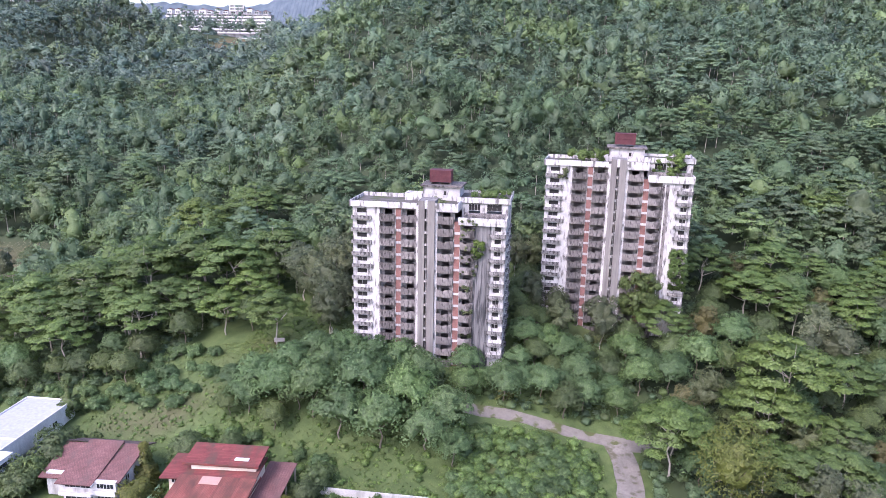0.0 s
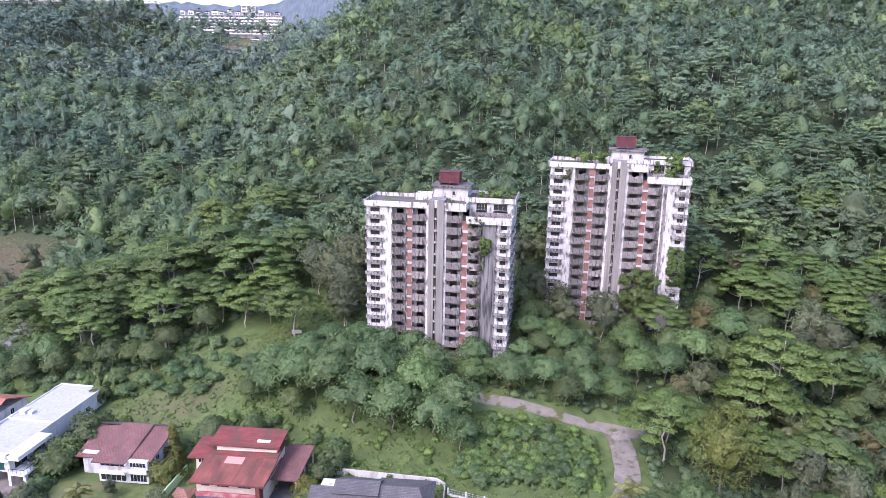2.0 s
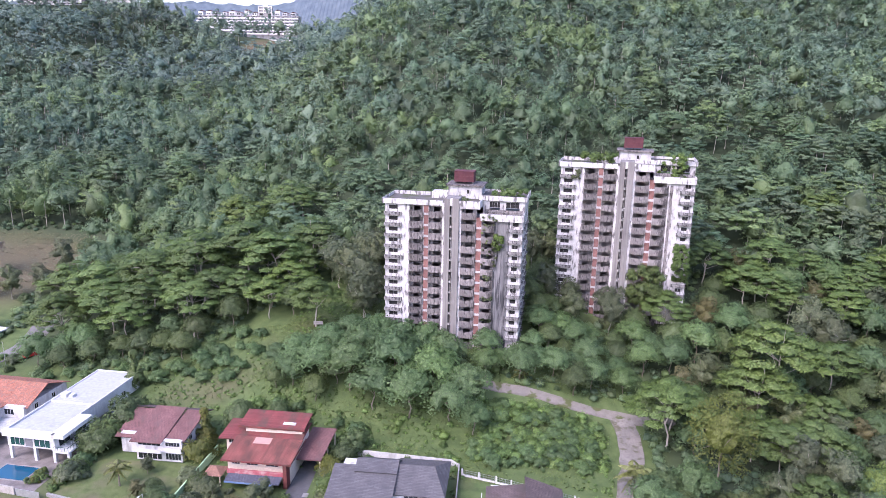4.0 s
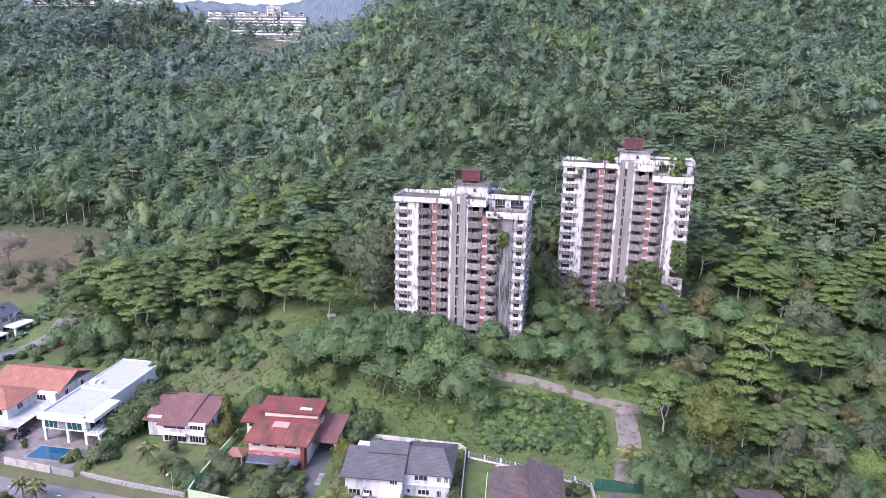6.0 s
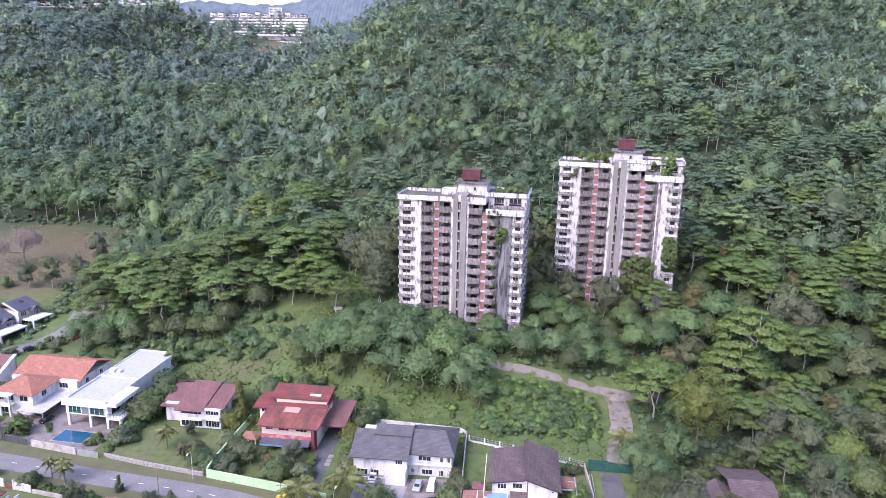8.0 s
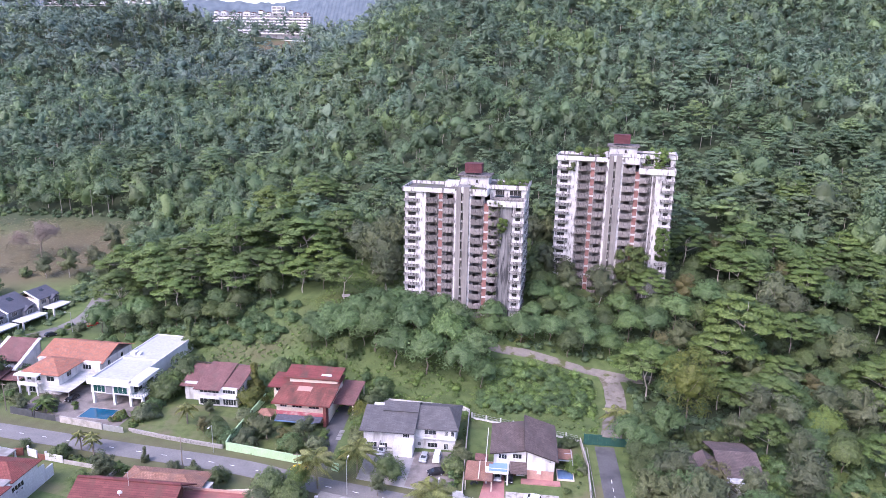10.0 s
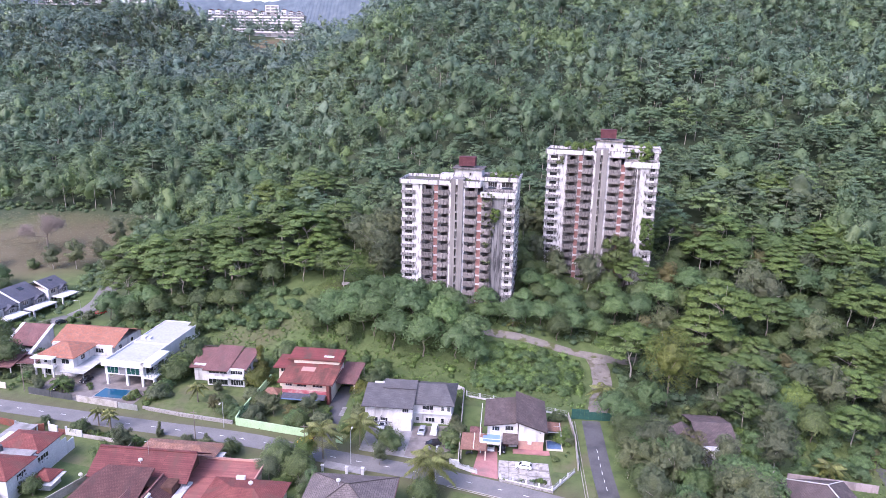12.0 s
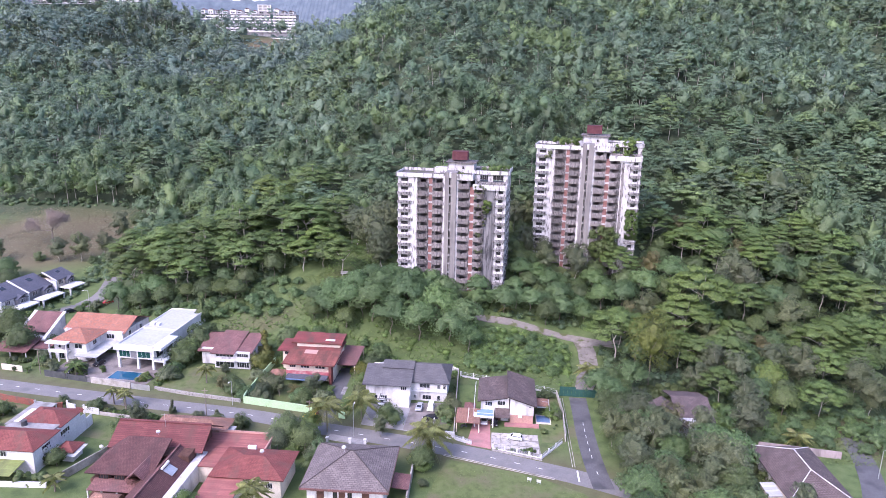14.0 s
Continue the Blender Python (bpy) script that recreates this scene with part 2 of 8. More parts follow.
def roofing(name, c1, c2, stain, width=0.33, row=0.33, gap=(0.55, 0.55, 0.55), rough=0.75, sf=0.5, st=0.68):
    return material(name, [c1, c2], 0.35, rough=rough, bump=0.6, uv=True, tiles=(width, row, 0.035, gap), stain=stain, stain_scale=0.3, stain_stretch=(1, 0.4, 1), stain_from=sf, stain_to=st)


M_R_MAROON = roofing("maroon_tiles", (0.175, 0.085, 0.08), (0.245, 0.125, 0.117), (0.13, 0.082, 0.075))
M_R_RED = roofing("red_metal_roof", (0.175, 0.046, 0.044), (0.236, 0.0667, 0.0598), (0.096, 0.0575, 0.044), 6.0, 0.4, sf=0.46, st=0.62)
M_R_WINE = roofing("wine_red_sheet_roof", (0.129, 0.0393, 0.0398), (0.172, 0.0568, 0.0535), (0.104, 0.048, 0.0412), 6.0, 0.45)
M_R_DARK = roofing("dark_maroon_tiles", (0.0902, 0.041, 0.039), (0.138, 0.0656, 0.0608), (0.0712, 0.041, 0.0374))
M_R_REDTILE = roofing("red_tiles", (0.18, 0.052, 0.0467), (0.257, 0.085, 0.0706), (0.133, 0.07, 0.0553))
M_R_ORANGE = material("orange_clay_tiles", [(0.34, 0.135, 0.085), (0.43, 0.19, 0.13)], 0.35, rough=0.8, bump=0.6, uv=True, tiles=(0.33, 0.33, 0.035, (0.55, 0.55, 0.55)), stain=(0.24, 0.13, 0.1), stain_scale=1.3, stain_from=0.52, stain_to=0.6)
M_R_GREY = roofing("slate_grey_tiles", (0.1, 0.096, 0.101), (0.132, 0.126, 0.131), (0.08, 0.076, 0.08), 1.2, 0.34)
M_R_HIP = roofing("weathered_grey_brown_tiles", (0.14, 0.116, 0.112), (0.2, 0.168, 0.16), (0.098, 0.084, 0.082), 0.75, 0.45, (0.4, 0.4, 0.4))
M_R_BROWN = roofing("lichened_brown_tiles", (0.1, 0.075, 0.072), (0.165, 0.125, 0.118), (0.075, 0.063, 0.06), 0.6, 0.4, (0.35, 0.35, 0.35))
M_R_BLUE = roofing("blue_grey_tiles", (0.09, 0.095, 0.125), (0.12, 0.125, 0.155), (0.075, 0.08, 0.1))
M_R_CLAYOLD = roofing("old_clay_tiles", (0.26, 0.13, 0.09), (0.36, 0.2, 0.15), (0.16, 0.1, 0.085))
M_R_PINK = roofing("pink_red_sheet_roof", (0.262, 0.0945, 0.0847), (0.316, 0.126, 0.105), (0.217, 0.105, 0.0847), 8.0, 0.5, (0.85, 0.85, 0.85))
M_R_GREEN = roofing("green_sheet_awning", (0.16, 0.2, 0.06), (0.22, 0.26, 0.09), (0.12, 0.14, 0.06), 6.0, 0.5, (0.8, 0.8, 0.8))
M_R_SHEET = roofing("translucent_grey_sheet", (0.42, 0.43, 0.43), (0.5, 0.51, 0.51), (0.33, 0.33, 0.33), 6.0, 0.8, (0.6, 0.6, 0.6))
M_GLASS = glassy("dark_window_glass", (0.02, 0.025, 0.028))
M_GLASSGREEN = glassy("green_tinted_glass", (0.015, 0.07, 0.06))
# Near-black sheet for unglazed openings: the shade of the room as plain colour.
M_ROOMSHADE = material("painted_room_shade", [(0.02, 0.02, 0.02), (0.035, 0.033, 0.033)], 1.0)
M_BARK = material("bark", [(0.16, 0.13, 0.1), (0.28, 0.24, 0.2)], 1.5, stretch=(1, 1, 0.2), bump=0.4)
M_BARKPALE = material("pale_bark", [(0.34, 0.31, 0.27), (0.48, 0.44, 0.39)], 1.2, stretch=(1, 1, 0.2), bump=0.3)
M_R_RUST = roofing("rusted_red_sheet", (0.214, 0.066, 0.0528), (0.295, 0.11, 0.0836), (0.098, 0.0462, 0.0352), 0.3, 6.0, (0.5, 0.5, 0.5), 0.7, 0.42, 0.62)
M_PINKRED = material("faded_red_paint", [(0.33, 0.085, 0.1), (0.42, 0.15, 0.16)], 0.8, stain=(0.45, 0.3, 0.28), stain_scale=0.8, stain_from=0.5, stain_to=0.7)
M_BRICKWALL = material("red_brown_brick", [(0.2, 0.07, 0.05), (0.27, 0.1, 0.075)], 3.0, bump=0.5, stain=(0.14, 0.09, 0.075), stain_scale=0.6)
M_OVERGROWN = material("mossy_broken_concrete", [(0.168, 0.152, 0.133), (0.227, 0.205, 0.182)], 0.8, bump=0.5, stain=(0.0882, 0.102, 0.038), stain_scale=0.3, stain_from=0.53, stain_to=0.6)
M_LEAF = foliage("mixed_leaves", (0.0624, 0.099, 0.037), (0.0951, 0.143, 0.053), (0.134, 0.187, 0.0697), (0.118, 0.144, 0.0603))
M_LEAFTALL = foliage("fine_yellowish_leaves", (0.113, 0.14, 0.0327), (0.153, 0.186, 0.0446), (0.198, 0.229, 0.062), (0.147, 0.177, 0.0446))
M_LEAFLIGHT = foliage("feathery_light_leaves", (0.0831, 0.134, 0.0365), (0.12, 0.186, 0.0499), (0.165, 0.234, 0.0669), (0.104, 0.158, 0.0517))
M_LEAFBROAD = foliage("broad_blue_green_leaves", (0.0793, 0.138, 0.0551), (0.117, 0.191, 0.0766), (0.16, 0.24, 0.101), (0.109, 0.173, 0.0685))
M_LEAFGREY = foliage("grey_green_leaves", (0.0841, 0.108, 0.057), (0.12, 0.149, 0.077), (0.158, 0.187, 0.097), (0.121, 0.14, 0.0742))
M_LEAFYELLOW = foliage("yellow_green_leaves", (0.1102, 0.131, 0.02923), (0.1555, 0.1742, 0.03838), (0.2117, 0.2102, 0.05486), (0.1289, 0.1469, 0.04298))
M_LEAFOLIVE = foliage("olive_leaves", (0.101, 0.1016, 0.04191), (0.1393, 0.1366, 0.05531), (0.1855, 0.1709, 0.07524), (0.1267, 0.1201, 0.05531))
M_LEAFPALM = foliage("palm_fronds", (0.113, 0.14, 0.0421), (0.161, 0.193, 0.058), (0.22, 0.247, 0.0795), (0.196, 0.195, 0.0729), passing=0.35)
M_LEAFFRESH = foliage("fresh_bright_leaves", (0.105, 0.16, 0.04), (0.148, 0.218, 0.055), (0.195, 0.275, 0.075), (0.15, 0.205, 0.06))
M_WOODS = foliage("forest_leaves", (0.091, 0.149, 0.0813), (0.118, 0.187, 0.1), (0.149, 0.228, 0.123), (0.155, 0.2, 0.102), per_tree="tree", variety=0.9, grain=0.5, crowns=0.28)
# Next two are M_WOODS lightened and blued: distance haze put into leaf colour.
M_WOODSHAZED = foliage("hazed_upper_leaves", (0.127, 0.192, 0.155), (0.153, 0.224, 0.18), (0.182, 0.258, 0.207), (0.192, 0.239, 0.18), per_tree="tree", variety=0.9, grain=0.5, crowns=0.28)
M_WOODSMIDHAZED = foliage("hazed_hill_leaves", (0.107, 0.171, 0.111), (0.132, 0.205, 0.131), (0.161, 0.241, 0.154), (0.169, 0.219, 0.132), per_tree="tree", variety=0.9, grain=0.5, crowns=0.28)
M_SCRUB = foliage("bright_scrub_leaves", (0.0929, 0.159, 0.0436), (0.139, 0.222, 0.0629), (0.19, 0.274, 0.0838), (0.13, 0.194, 0.0587), per_tree="tree")
M_GRASS = foliage("grass_blades", (0.07, 0.108, 0.032), (0.098, 0.145, 0.044), (0.128, 0.178, 0.058), (0.115, 0.135, 0.052), per_tree="tree", passing=0.08, gloss=0.2, ruffle=0.0)
M_SCRUBDARK = foliage("thicket_leaves", (0.0596, 0.0887, 0.0317), (0.0887, 0.124, 0.0436), (0.121, 0.163, 0.0581), (0.107, 0.126, 0.0475), per_tree="tree")
M_DRYGRASS = foliage("dry_grass_blades", (0.1187, 0.1045, 0.06175), (0.1472, 0.1283, 0.0779), (0.1805, 0.1568, 0.095), (0.1092, 0.1235, 0.05225), per_tree="tree", passing=0.08)
M_TWIG = material("brown_bare_twigs", [(0.2, 0.165, 0.14), (0.28, 0.235, 0.2)], 2.0)


# ---- building blocks ----
class Builder:
    """Collects boxes, slabs and rings into one mesh."""

    def __init__(self):
        self.v, self.f, self.uv = [], [], []

    def face(self, pts, uv=None):
        k = len(self.v)
        self.v += [tuple(p) for p in pts]
        self.f.append(tuple(range(k, k + len(pts))))
        self.uv += uv or [(0, 0)] * len(pts)
        return self

    def box(self, x0, x1, y0, y1, z0, z1):
        p = [(x, y, z) for z in (z0, z1) for y in (y0, y1) for x in (x0, x1)]
        for q in ((0, 2, 3, 1), (4, 5, 7, 6), (0, 1, 5, 4), (1, 3, 7, 5), (3, 2, 6, 7), (2, 0, 4, 6)):
            self.face([p[i] for i in q], [(p[i][0] + p[i][1], p[i][2]) for i in q])
        return self

    def prism(self, poly, z0, z1):
        n = len(poly)
        self.face([(x, y, z1) for x, y in poly])
        self.face([(x, y, z0) for x, y in reversed(poly)])
        for i in range(n):
            (ax, ay), (bx, by) = poly[i], poly[(i + 1) % n]
            self.face([(ax, ay, z0), (bx, by, z0), (bx, by, z1), (ax, ay, z1)])
        return self

    def slab(self, pts, thick=0.15):
        """A roof sheet: pts run along the eave first; uv in metres along eave and slope."""
        pts = [Vector(p) for p in pts]
        nrm = (pts[1] - pts[0]).cross(pts[-1] - pts[0]).normalized()
        e = (pts[1] - pts[0]).normalized()
        s = nrm.cross(e)
        uv = [((p - pts[0]).dot(e), (p - pts[0]).dot(s)) for p in pts]
        low = [p - nrm * thick for p in pts]
        self.face(pts, uv)
        self.face(low[::-1], uv[::-1])
        for i in range(len(pts)):
            j = (i + 1) % len(pts)
            self.face([low[i], low[j], pts[j], pts[i]])
        return self

    def tube(self, a, b, r0, r1, n=7):
        a, b = Vector(a), Vector(b)
        q = (b - a).to_track_quat("Z", "Y").to_matrix()
        ra = [a + q @ Vector((math.cos(i * math.tau / n) * r0, math.sin(i * math.tau / n) * r0, 0)) for i in range(n)]
        rb = [b + q @ Vector((math.cos(i * math.tau / n) * r1, math.sin(i * math.tau / n) * r1, 0)) for i in range(n)]
        for i in range(n):
            j = (i + 1) % n
            self.face([ra[i], ra[j], rb[j], rb[i]])
        self.face(rb)
        self.face(ra[::-1])
        return self

    def mesh(self, name, mat):
        me = bpy.data.meshes.new(name)
        me.from_pydata(self.v, [], self.f)
        lay = me.uv_layers.new(name="UVMap")
        lay.data.foreach_set("uv", np.array(self.uv, dtype=np.float32).ravel())
        me.materials.append(mat)
        return me


def part(name, shape, mat, parent, label="", m=None):
    """One mesh object under a thing or a part; shape is a Builder or a mesh already made."""
    ob = new(name, shape.mesh(name, mat) if isinstance(shape, Builder) else shape)
    ob.parent = parent
    if m is not None:
        ob.matrix_basis = m
    return tagged(ob, label)


def thing(name, m, label, category, group="", kind=""):
    ob = new(name)
    ob.matrix_basis = m
    return tagged(ob, label, category, group, kind)


def solid(name, shape, mat, label, category, m=None, group="", kind=""):
    ob = new(name, shape.mesh(name, mat) if isinstance(shape, Builder) else shape)
    if m is not None:
        ob.matrix_basis = m
    return tagged(ob, label, category, group, kind)


def B(*a):
    return Builder().box(*a)


# ---- the ground ----
def sstep(a, b, x):
    t = np.clip((x - a) / (b - a), 0, 1)
    return t * t * (3 - 2 * t)


def ground_at(x, y):
    """Height of the land: flat by the street, then a wooded hillside with a side valley to the west."""
    x, y = np.asarray(x, float), np.asarray(y, float)
    ye = np.where(y > 640, 640 + (y - 640) * 0.4, y)
    d = np.maximum(ye - 124 - 10 * sstep(5, 30, x), 0)
    d = d * d / (d + 6)
    edge = np.clip(-40 - 0.36 * (y - 200), -113, 20)
    wide = 55 + 30 * sstep(300, 480, y)
    s = 0.20 + 0.205 * sstep(-wide, wide, x - edge)
    g = s * d
    g = g + 9 * np.exp(-((x + 48) ** 2 + (y - 165) ** 2) / 1568) * sstep(122, 142, y)
    g = g - 6 * sstep(-105, -150, x) * (1 - sstep(240, 300, y)) * sstep(124, 150, y)
    g = g + 33 * sstep(-303, -382, x) * sstep(410, 575, y) * (1 - sstep(700, 800, y))
    g = g + 14 * sstep(600, 640, y) * sstep(-150, -190, x)
    g = g + 1.5 * np.sin(x * 0.031 + 1) * np.sin(y * 0.027) * sstep(180, 300, y) + 3 * np.sin(x * 0.017 + y * 0.02) * sstep(250, 400, y)
    return np.maximum(g, 0) * (1 - 0.75 * sstep(900, 1600, y))


def gz(x, y):
    return float(ground_at(x, y))


def span(*stops):
    out = [stops[0][0]]
    for (a, step), (b, _) in zip(stops, stops[1:]):
        k = max(1, round((b - a) / step))
        out += [a + (b - a) * (i + 1) / k for i in range(k)]
    return np.array(out)


def ellipse(x, y, cx, cy, rx, ry, soft=0.35):
    return 1 - sstep(1 - soft, 1 + soft, np.sqrt(((x - cx) / rx) ** 2 + ((y - cy) / ry) ** 2))


gx = span((-4000, 400), (-700, 40), (-300, 5), (200, 25), (700, 400), (4000, 0))
gy = span((-4000, 500), (-200, 40), (20, 4), (300, 10), (700, 40), (1200, 400), (4500, 0))
GX, GY = np.meshgrid(gx, gy)
GZ = ground_at(GX, GY)
wob = np.array([noise.noise((x * 0.07, y * 0.07, 0)) for x, y in zip(GX.ravel(), GY.ravel())]).reshape(GX.shape)
soil = np.maximum.reduce([
    ellipse(GX + 8 * wob, GY + 6 * wob, -198, 212, 40, 30) * 0.85, ellipse(GX + 6 * wob, GY + 6 * wob, -76, 139, 10, 5) * 0.5,
    0.75 * np.exp(-((GY - np.interp(GX, (-215, -134, -60, -8, 24, 58), (106, 93.6, 84.8, 74.4, 65, 46))) / 8) ** 2) * (GX < 40) * (GX > -220), ellipse(GX, GY, -226, 614, 30, 24), ellipse(GX + 4 * wob, GY + 4 * wob, 95, 92, 8, 12) * 0.8])
nx, ny = len(gx), len(gy)
idx = np.arange(nx * ny).reshape(ny, nx)
me = bpy.data.meshes.new("ground")
me.from_pydata(np.stack([GX, GY, GZ], -1).reshape(-1, 3).tolist(), [], np.stack([idx[:-1, :-1], idx[:-1, 1:], idx[1:, 1:], idx[1:, :-1]], -1).reshape(-1, 4).tolist())
me.attributes.new("soil", "FLOAT", "POINT").data.foreach_set("value", soil.ravel().astype(np.float32))
litter = np.clip(sstep(196, 206, GY) + sstep(-82, -92, GX) * sstep(152, 160, GY) * sstep(-150, -140, GX) + sstep(36, 42, GX) * sstep(104, 112, GY), 0, 1) * (1 - soil)
litter *= 1 - sstep(-150, -160, GX) * (1 - sstep(228, 242, GY))
me.attributes.new("litter", "FLOAT", "POINT").data.foreach_set("value", litter.ravel().astype(np.float32))
me.shade_smooth()
me.materials.append(M_GROUND)
solid("ground", me, None, "grassy ground rising into a wooded hillside", "ground", kind="structure")


# ---- trees ----
rng = np.random.default_rng(7)


def unit(v):
    return v / np.maximum(np.linalg.norm(v, axis=-1, keepdims=True), 1e-9)


class Leaves:
    """Loose leaf sprays: corners, their normals, and whether each is part of the closed inner mass."""

    def __init__(self, v, n, inner):
        self.v, self.n, self.inner = v, n, inner

    def __len__(self):
        return len(self.v)

    def moved(self, turn, scale, at):
        rot = np.array([[math.cos(turn), -math.sin(turn), 0], [math.sin(turn), math.cos(turn), 0], [0, 0, 1]])
        return Leaves(self.v @ rot.T * np.broadcast_to(np.asarray(scale, float), (3,)) + at, self.n @ rot.T, self.inner)


def joined(groups):
    return Leaves(np.concatenate([g.v for g in groups]), np.concatenate([g.n for g in groups]), np.concatenate([g.inner for g in groups]))


def facing(v, n):
    """Turns the corners of each face so that it looks the way of its normals."""
    away = (np.cross(v[:, 1] - v[:, 0], v[:, 2] - v[:, 0]) * n.mean(1)).sum(1) < 0
    v[away], n[away] = v[away][:, ::-1].copy(), n[away][:, ::-1].copy()
    return v, n


def sprays(c, nrm, size, r, slim=0.6, seat=None, own=0.5):
    """Pointed leaf sprays, one per centre, facing about along nrm, shaded partly with the lump they grow on."""
    k = len(c)
    nrm = unit(nrm)
    t = unit(np.cross(nrm, r.normal(size=(k, 3))))
    b = np.cross(nrm, t)
    s = size * r.uniform(0.65, 1.35, (k, 1))
    v = np.stack([c + t * s - nrm * s * 0.25, c - t * s * 0.6 + b * s * slim, c - t * s * 0.6 - b * s * slim], 1)
    seat = c - nrm if seat is None else seat
    v, n = facing(v, unit(unit(v - seat[:, None]) * 0.7 + nrm[:, None] * own))
    return Leaves(v, n, np.zeros(k))


def ball_of(level):
    b = bmesh.new()
    bmesh.ops.create_icosphere(b, subdivisions=level, radius=1.0)
    v, f = np.array([q.co[:] for q in b.verts]), np.array([[q.index for q in p.verts] for p in b.faces])
    b.free()
    return unit(v), f


BALLS = {k: ball_of(k) for k in (1, 2, 3)}


def closed_mass(ball, faces):
    """The leafy inside of a crown: one closed, smooth-shaded body."""
    v = ball[faces]
    flat = np.cross(v[:, 1] - v[:, 0], v[:, 2] - v[:, 0])
    flat *= np.where((flat * (v.mean(1) - ball.mean(0))).sum(1, keepdims=True) < 0, -1, 1)
    soft = np.zeros_like(ball)
    for k in range(3):
        np.add.at(soft, faces[:, k], flat)
    v, n = facing(v.copy(), unit(soft)[faces])
    return Leaves(v, n, np.ones(len(faces)))


def lump_leaves(centres, radii, per, size, r, up=0.25, flat=1.0, jitter=0.35, core="each", level=1, full=0.72):
    """Leaf sprays over the outside of many uneven lumps, more on their tops, round a leafy inner mass."""
    heart = centres.mean(0) - np.array([0, 0, 0.3 * np.mean(radii)])
    squash = np.array([1, 1, flat])
    out = []
    ball, faces = BALLS[level]
    for c, rad in zip(centres, radii):
        seat = c * 0.36 + heart * 0.64 - np.array([0, 0, 0.4 * rad])
        d = unit(r.normal(size=(per, 3)) + np.array([0, 0, up]))
        d[:, 2] = np.where(d[:, 2] < -0.4, -d[:, 2], d[:, 2])
        p = c + d * rad * r.uniform(0.72, 1.15, (per, 1)) * squash
        buried = (np.linalg.norm((p[:, None] - centres[None]) / squash, axis=2) < radii[None] * 0.7).any(1)
        p, d = p[~buried], d[~buried]                         # leaves grow on the outside alone
        out.append(sprays(p, d + r.normal(size=p.shape) * jitter + np.array([0, 0, 0.4]), size, r, seat=np.repeat([seat], len(p), 0)))
        if core == "each":
            out.append(closed_mass(c + ball * (rad * full * r.uniform(0.85, 1.05, (len(ball), 1))) * squash, faces))
        elif core == "pads":                                  # a shallow dome of six sides
            a = np.arange(6) * math.pi / 3 + r.uniform(0, 1)
            q = rad * 0.85 * r.uniform(0.75, 1.1, 6)
            rim = c + np.stack([np.cos(a) * q, np.sin(a) * q, -0.1 * rad + 0 * a], 1)
            top = c + np.array([0, 0, rad * flat * 0.8])
            v = np.stack([np.repeat([top], 6, 0), rim, np.roll(rim, -1, 0)], 1)
            v, n = facing(v, unit(v - (c - np.array([0, 0, rad * 0.9]))))
            out.append(Leaves(v, n, np.ones(6)))
    if core == "whole":                                       # how far the lumps reach out from the heart, each way
        q = centres - heart
        along = ball @ q.T
        gap2 = radii[None] ** 2 - ((q ** 2).sum(1)[None] - along ** 2)
        reach = np.where(gap2 > 0, along + np.sqrt(np.maximum(gap2, 0)), 0).max(1)
        reach = np.maximum(reach, 0.35 * np.median(reach)) * full
        out.append(closed_mass(heart + ball * reach[:, None], faces))
    return joined(out)


def crown_dome(h, rad, n_lumps, per, size, r, level=3):
    """A broad domed crown, lumpy, hollow below."""
    i = np.arange(n_lumps) + 0.5
    th = i * 2.39996 + r.normal(size=n_lumps) * 0.25
    cz = r.uniform(0.0, 1.0, n_lumps)
    rr = np.sqrt(1 - cz ** 2) * rad * r.uniform(0.8, 1.1, n_lumps)
    c = np.stack([np.cos(th) * rr, np.sin(th) * rr, h * 0.55 + cz * h * 0.42 * r.uniform(0.85, 1.1, n_lumps)], 1)
    return lump_leaves(c, rad * r.uniform(0.18, 0.33, n_lumps), per, size, r, core="whole", level=level), c


def crown_umbrella(h, rad, n_pads, per, size, r, level=3):
    """Flat tiers of feathery pads, as on an albizia."""
    th = np.arange(n_pads) * 2.39996 + r.normal(size=n_pads) * 0.3
    q = np.sqrt((np.arange(n_pads) + 0.5) / n_pads)
    rr = q * rad * r.uniform(0.85, 1.1, n_pads)
    z = h * (0.97 - 0.34 * q ** 2) - r.uniform(0, 0.16 * h, n_pads)
    c = np.stack([np.cos(th) * rr, np.sin(th) * rr, z], 1)
    return lump_leaves(c, rad * r.uniform(0.16, 0.32, n_pads), per, size, r, up=0.7, flat=0.3, jitter=0.35, core="pads"), c


def crown_tall(h, rad, n_lumps, per, size, r, level=3):
    """A taller uneven crown of lumps."""
    z = r.uniform(0.0, 1.0, n_lumps)
    w = np.sin(np.clip(z * 0.8 + 0.14, 0, 1) * math.pi) ** 0.8
    th = r.uniform(0, math.tau, n_lumps)
    rr = w * rad * r.uniform(0.35, 1.05, n_lumps)
    c = np.stack([np.cos(th) * rr, np.sin(th) * rr, h * (0.26 + 0.7 * z)], 1)
    return lump_leaves(c, rad * r.uniform(0.2, 0.36, n_lumps), per, size, r, core="whole", level=level), c


def crown_puffy(h, rad, n_lumps, per, size, r, level=3):
    """A closed, rounded crown of a few large billows."""
    th = np.arange(n_lumps) * 2.39996 + r.uniform(0, 6)
    q = np.sqrt(np.arange(n_lumps) / n_lumps)
    c = np.stack([np.cos(th) * q * rad * 0.8, np.sin(th) * q * rad * 0.8, h * (0.78 - 0.34 * q ** 1.5) + r.normal(size=n_lumps) * 0.05 * h], 1)
    return lump_leaves(c, rad * r.uniform(0.2, 0.36, n_lumps), per, size, r, up=0.35, flat=0.95, core="whole", level=level), c


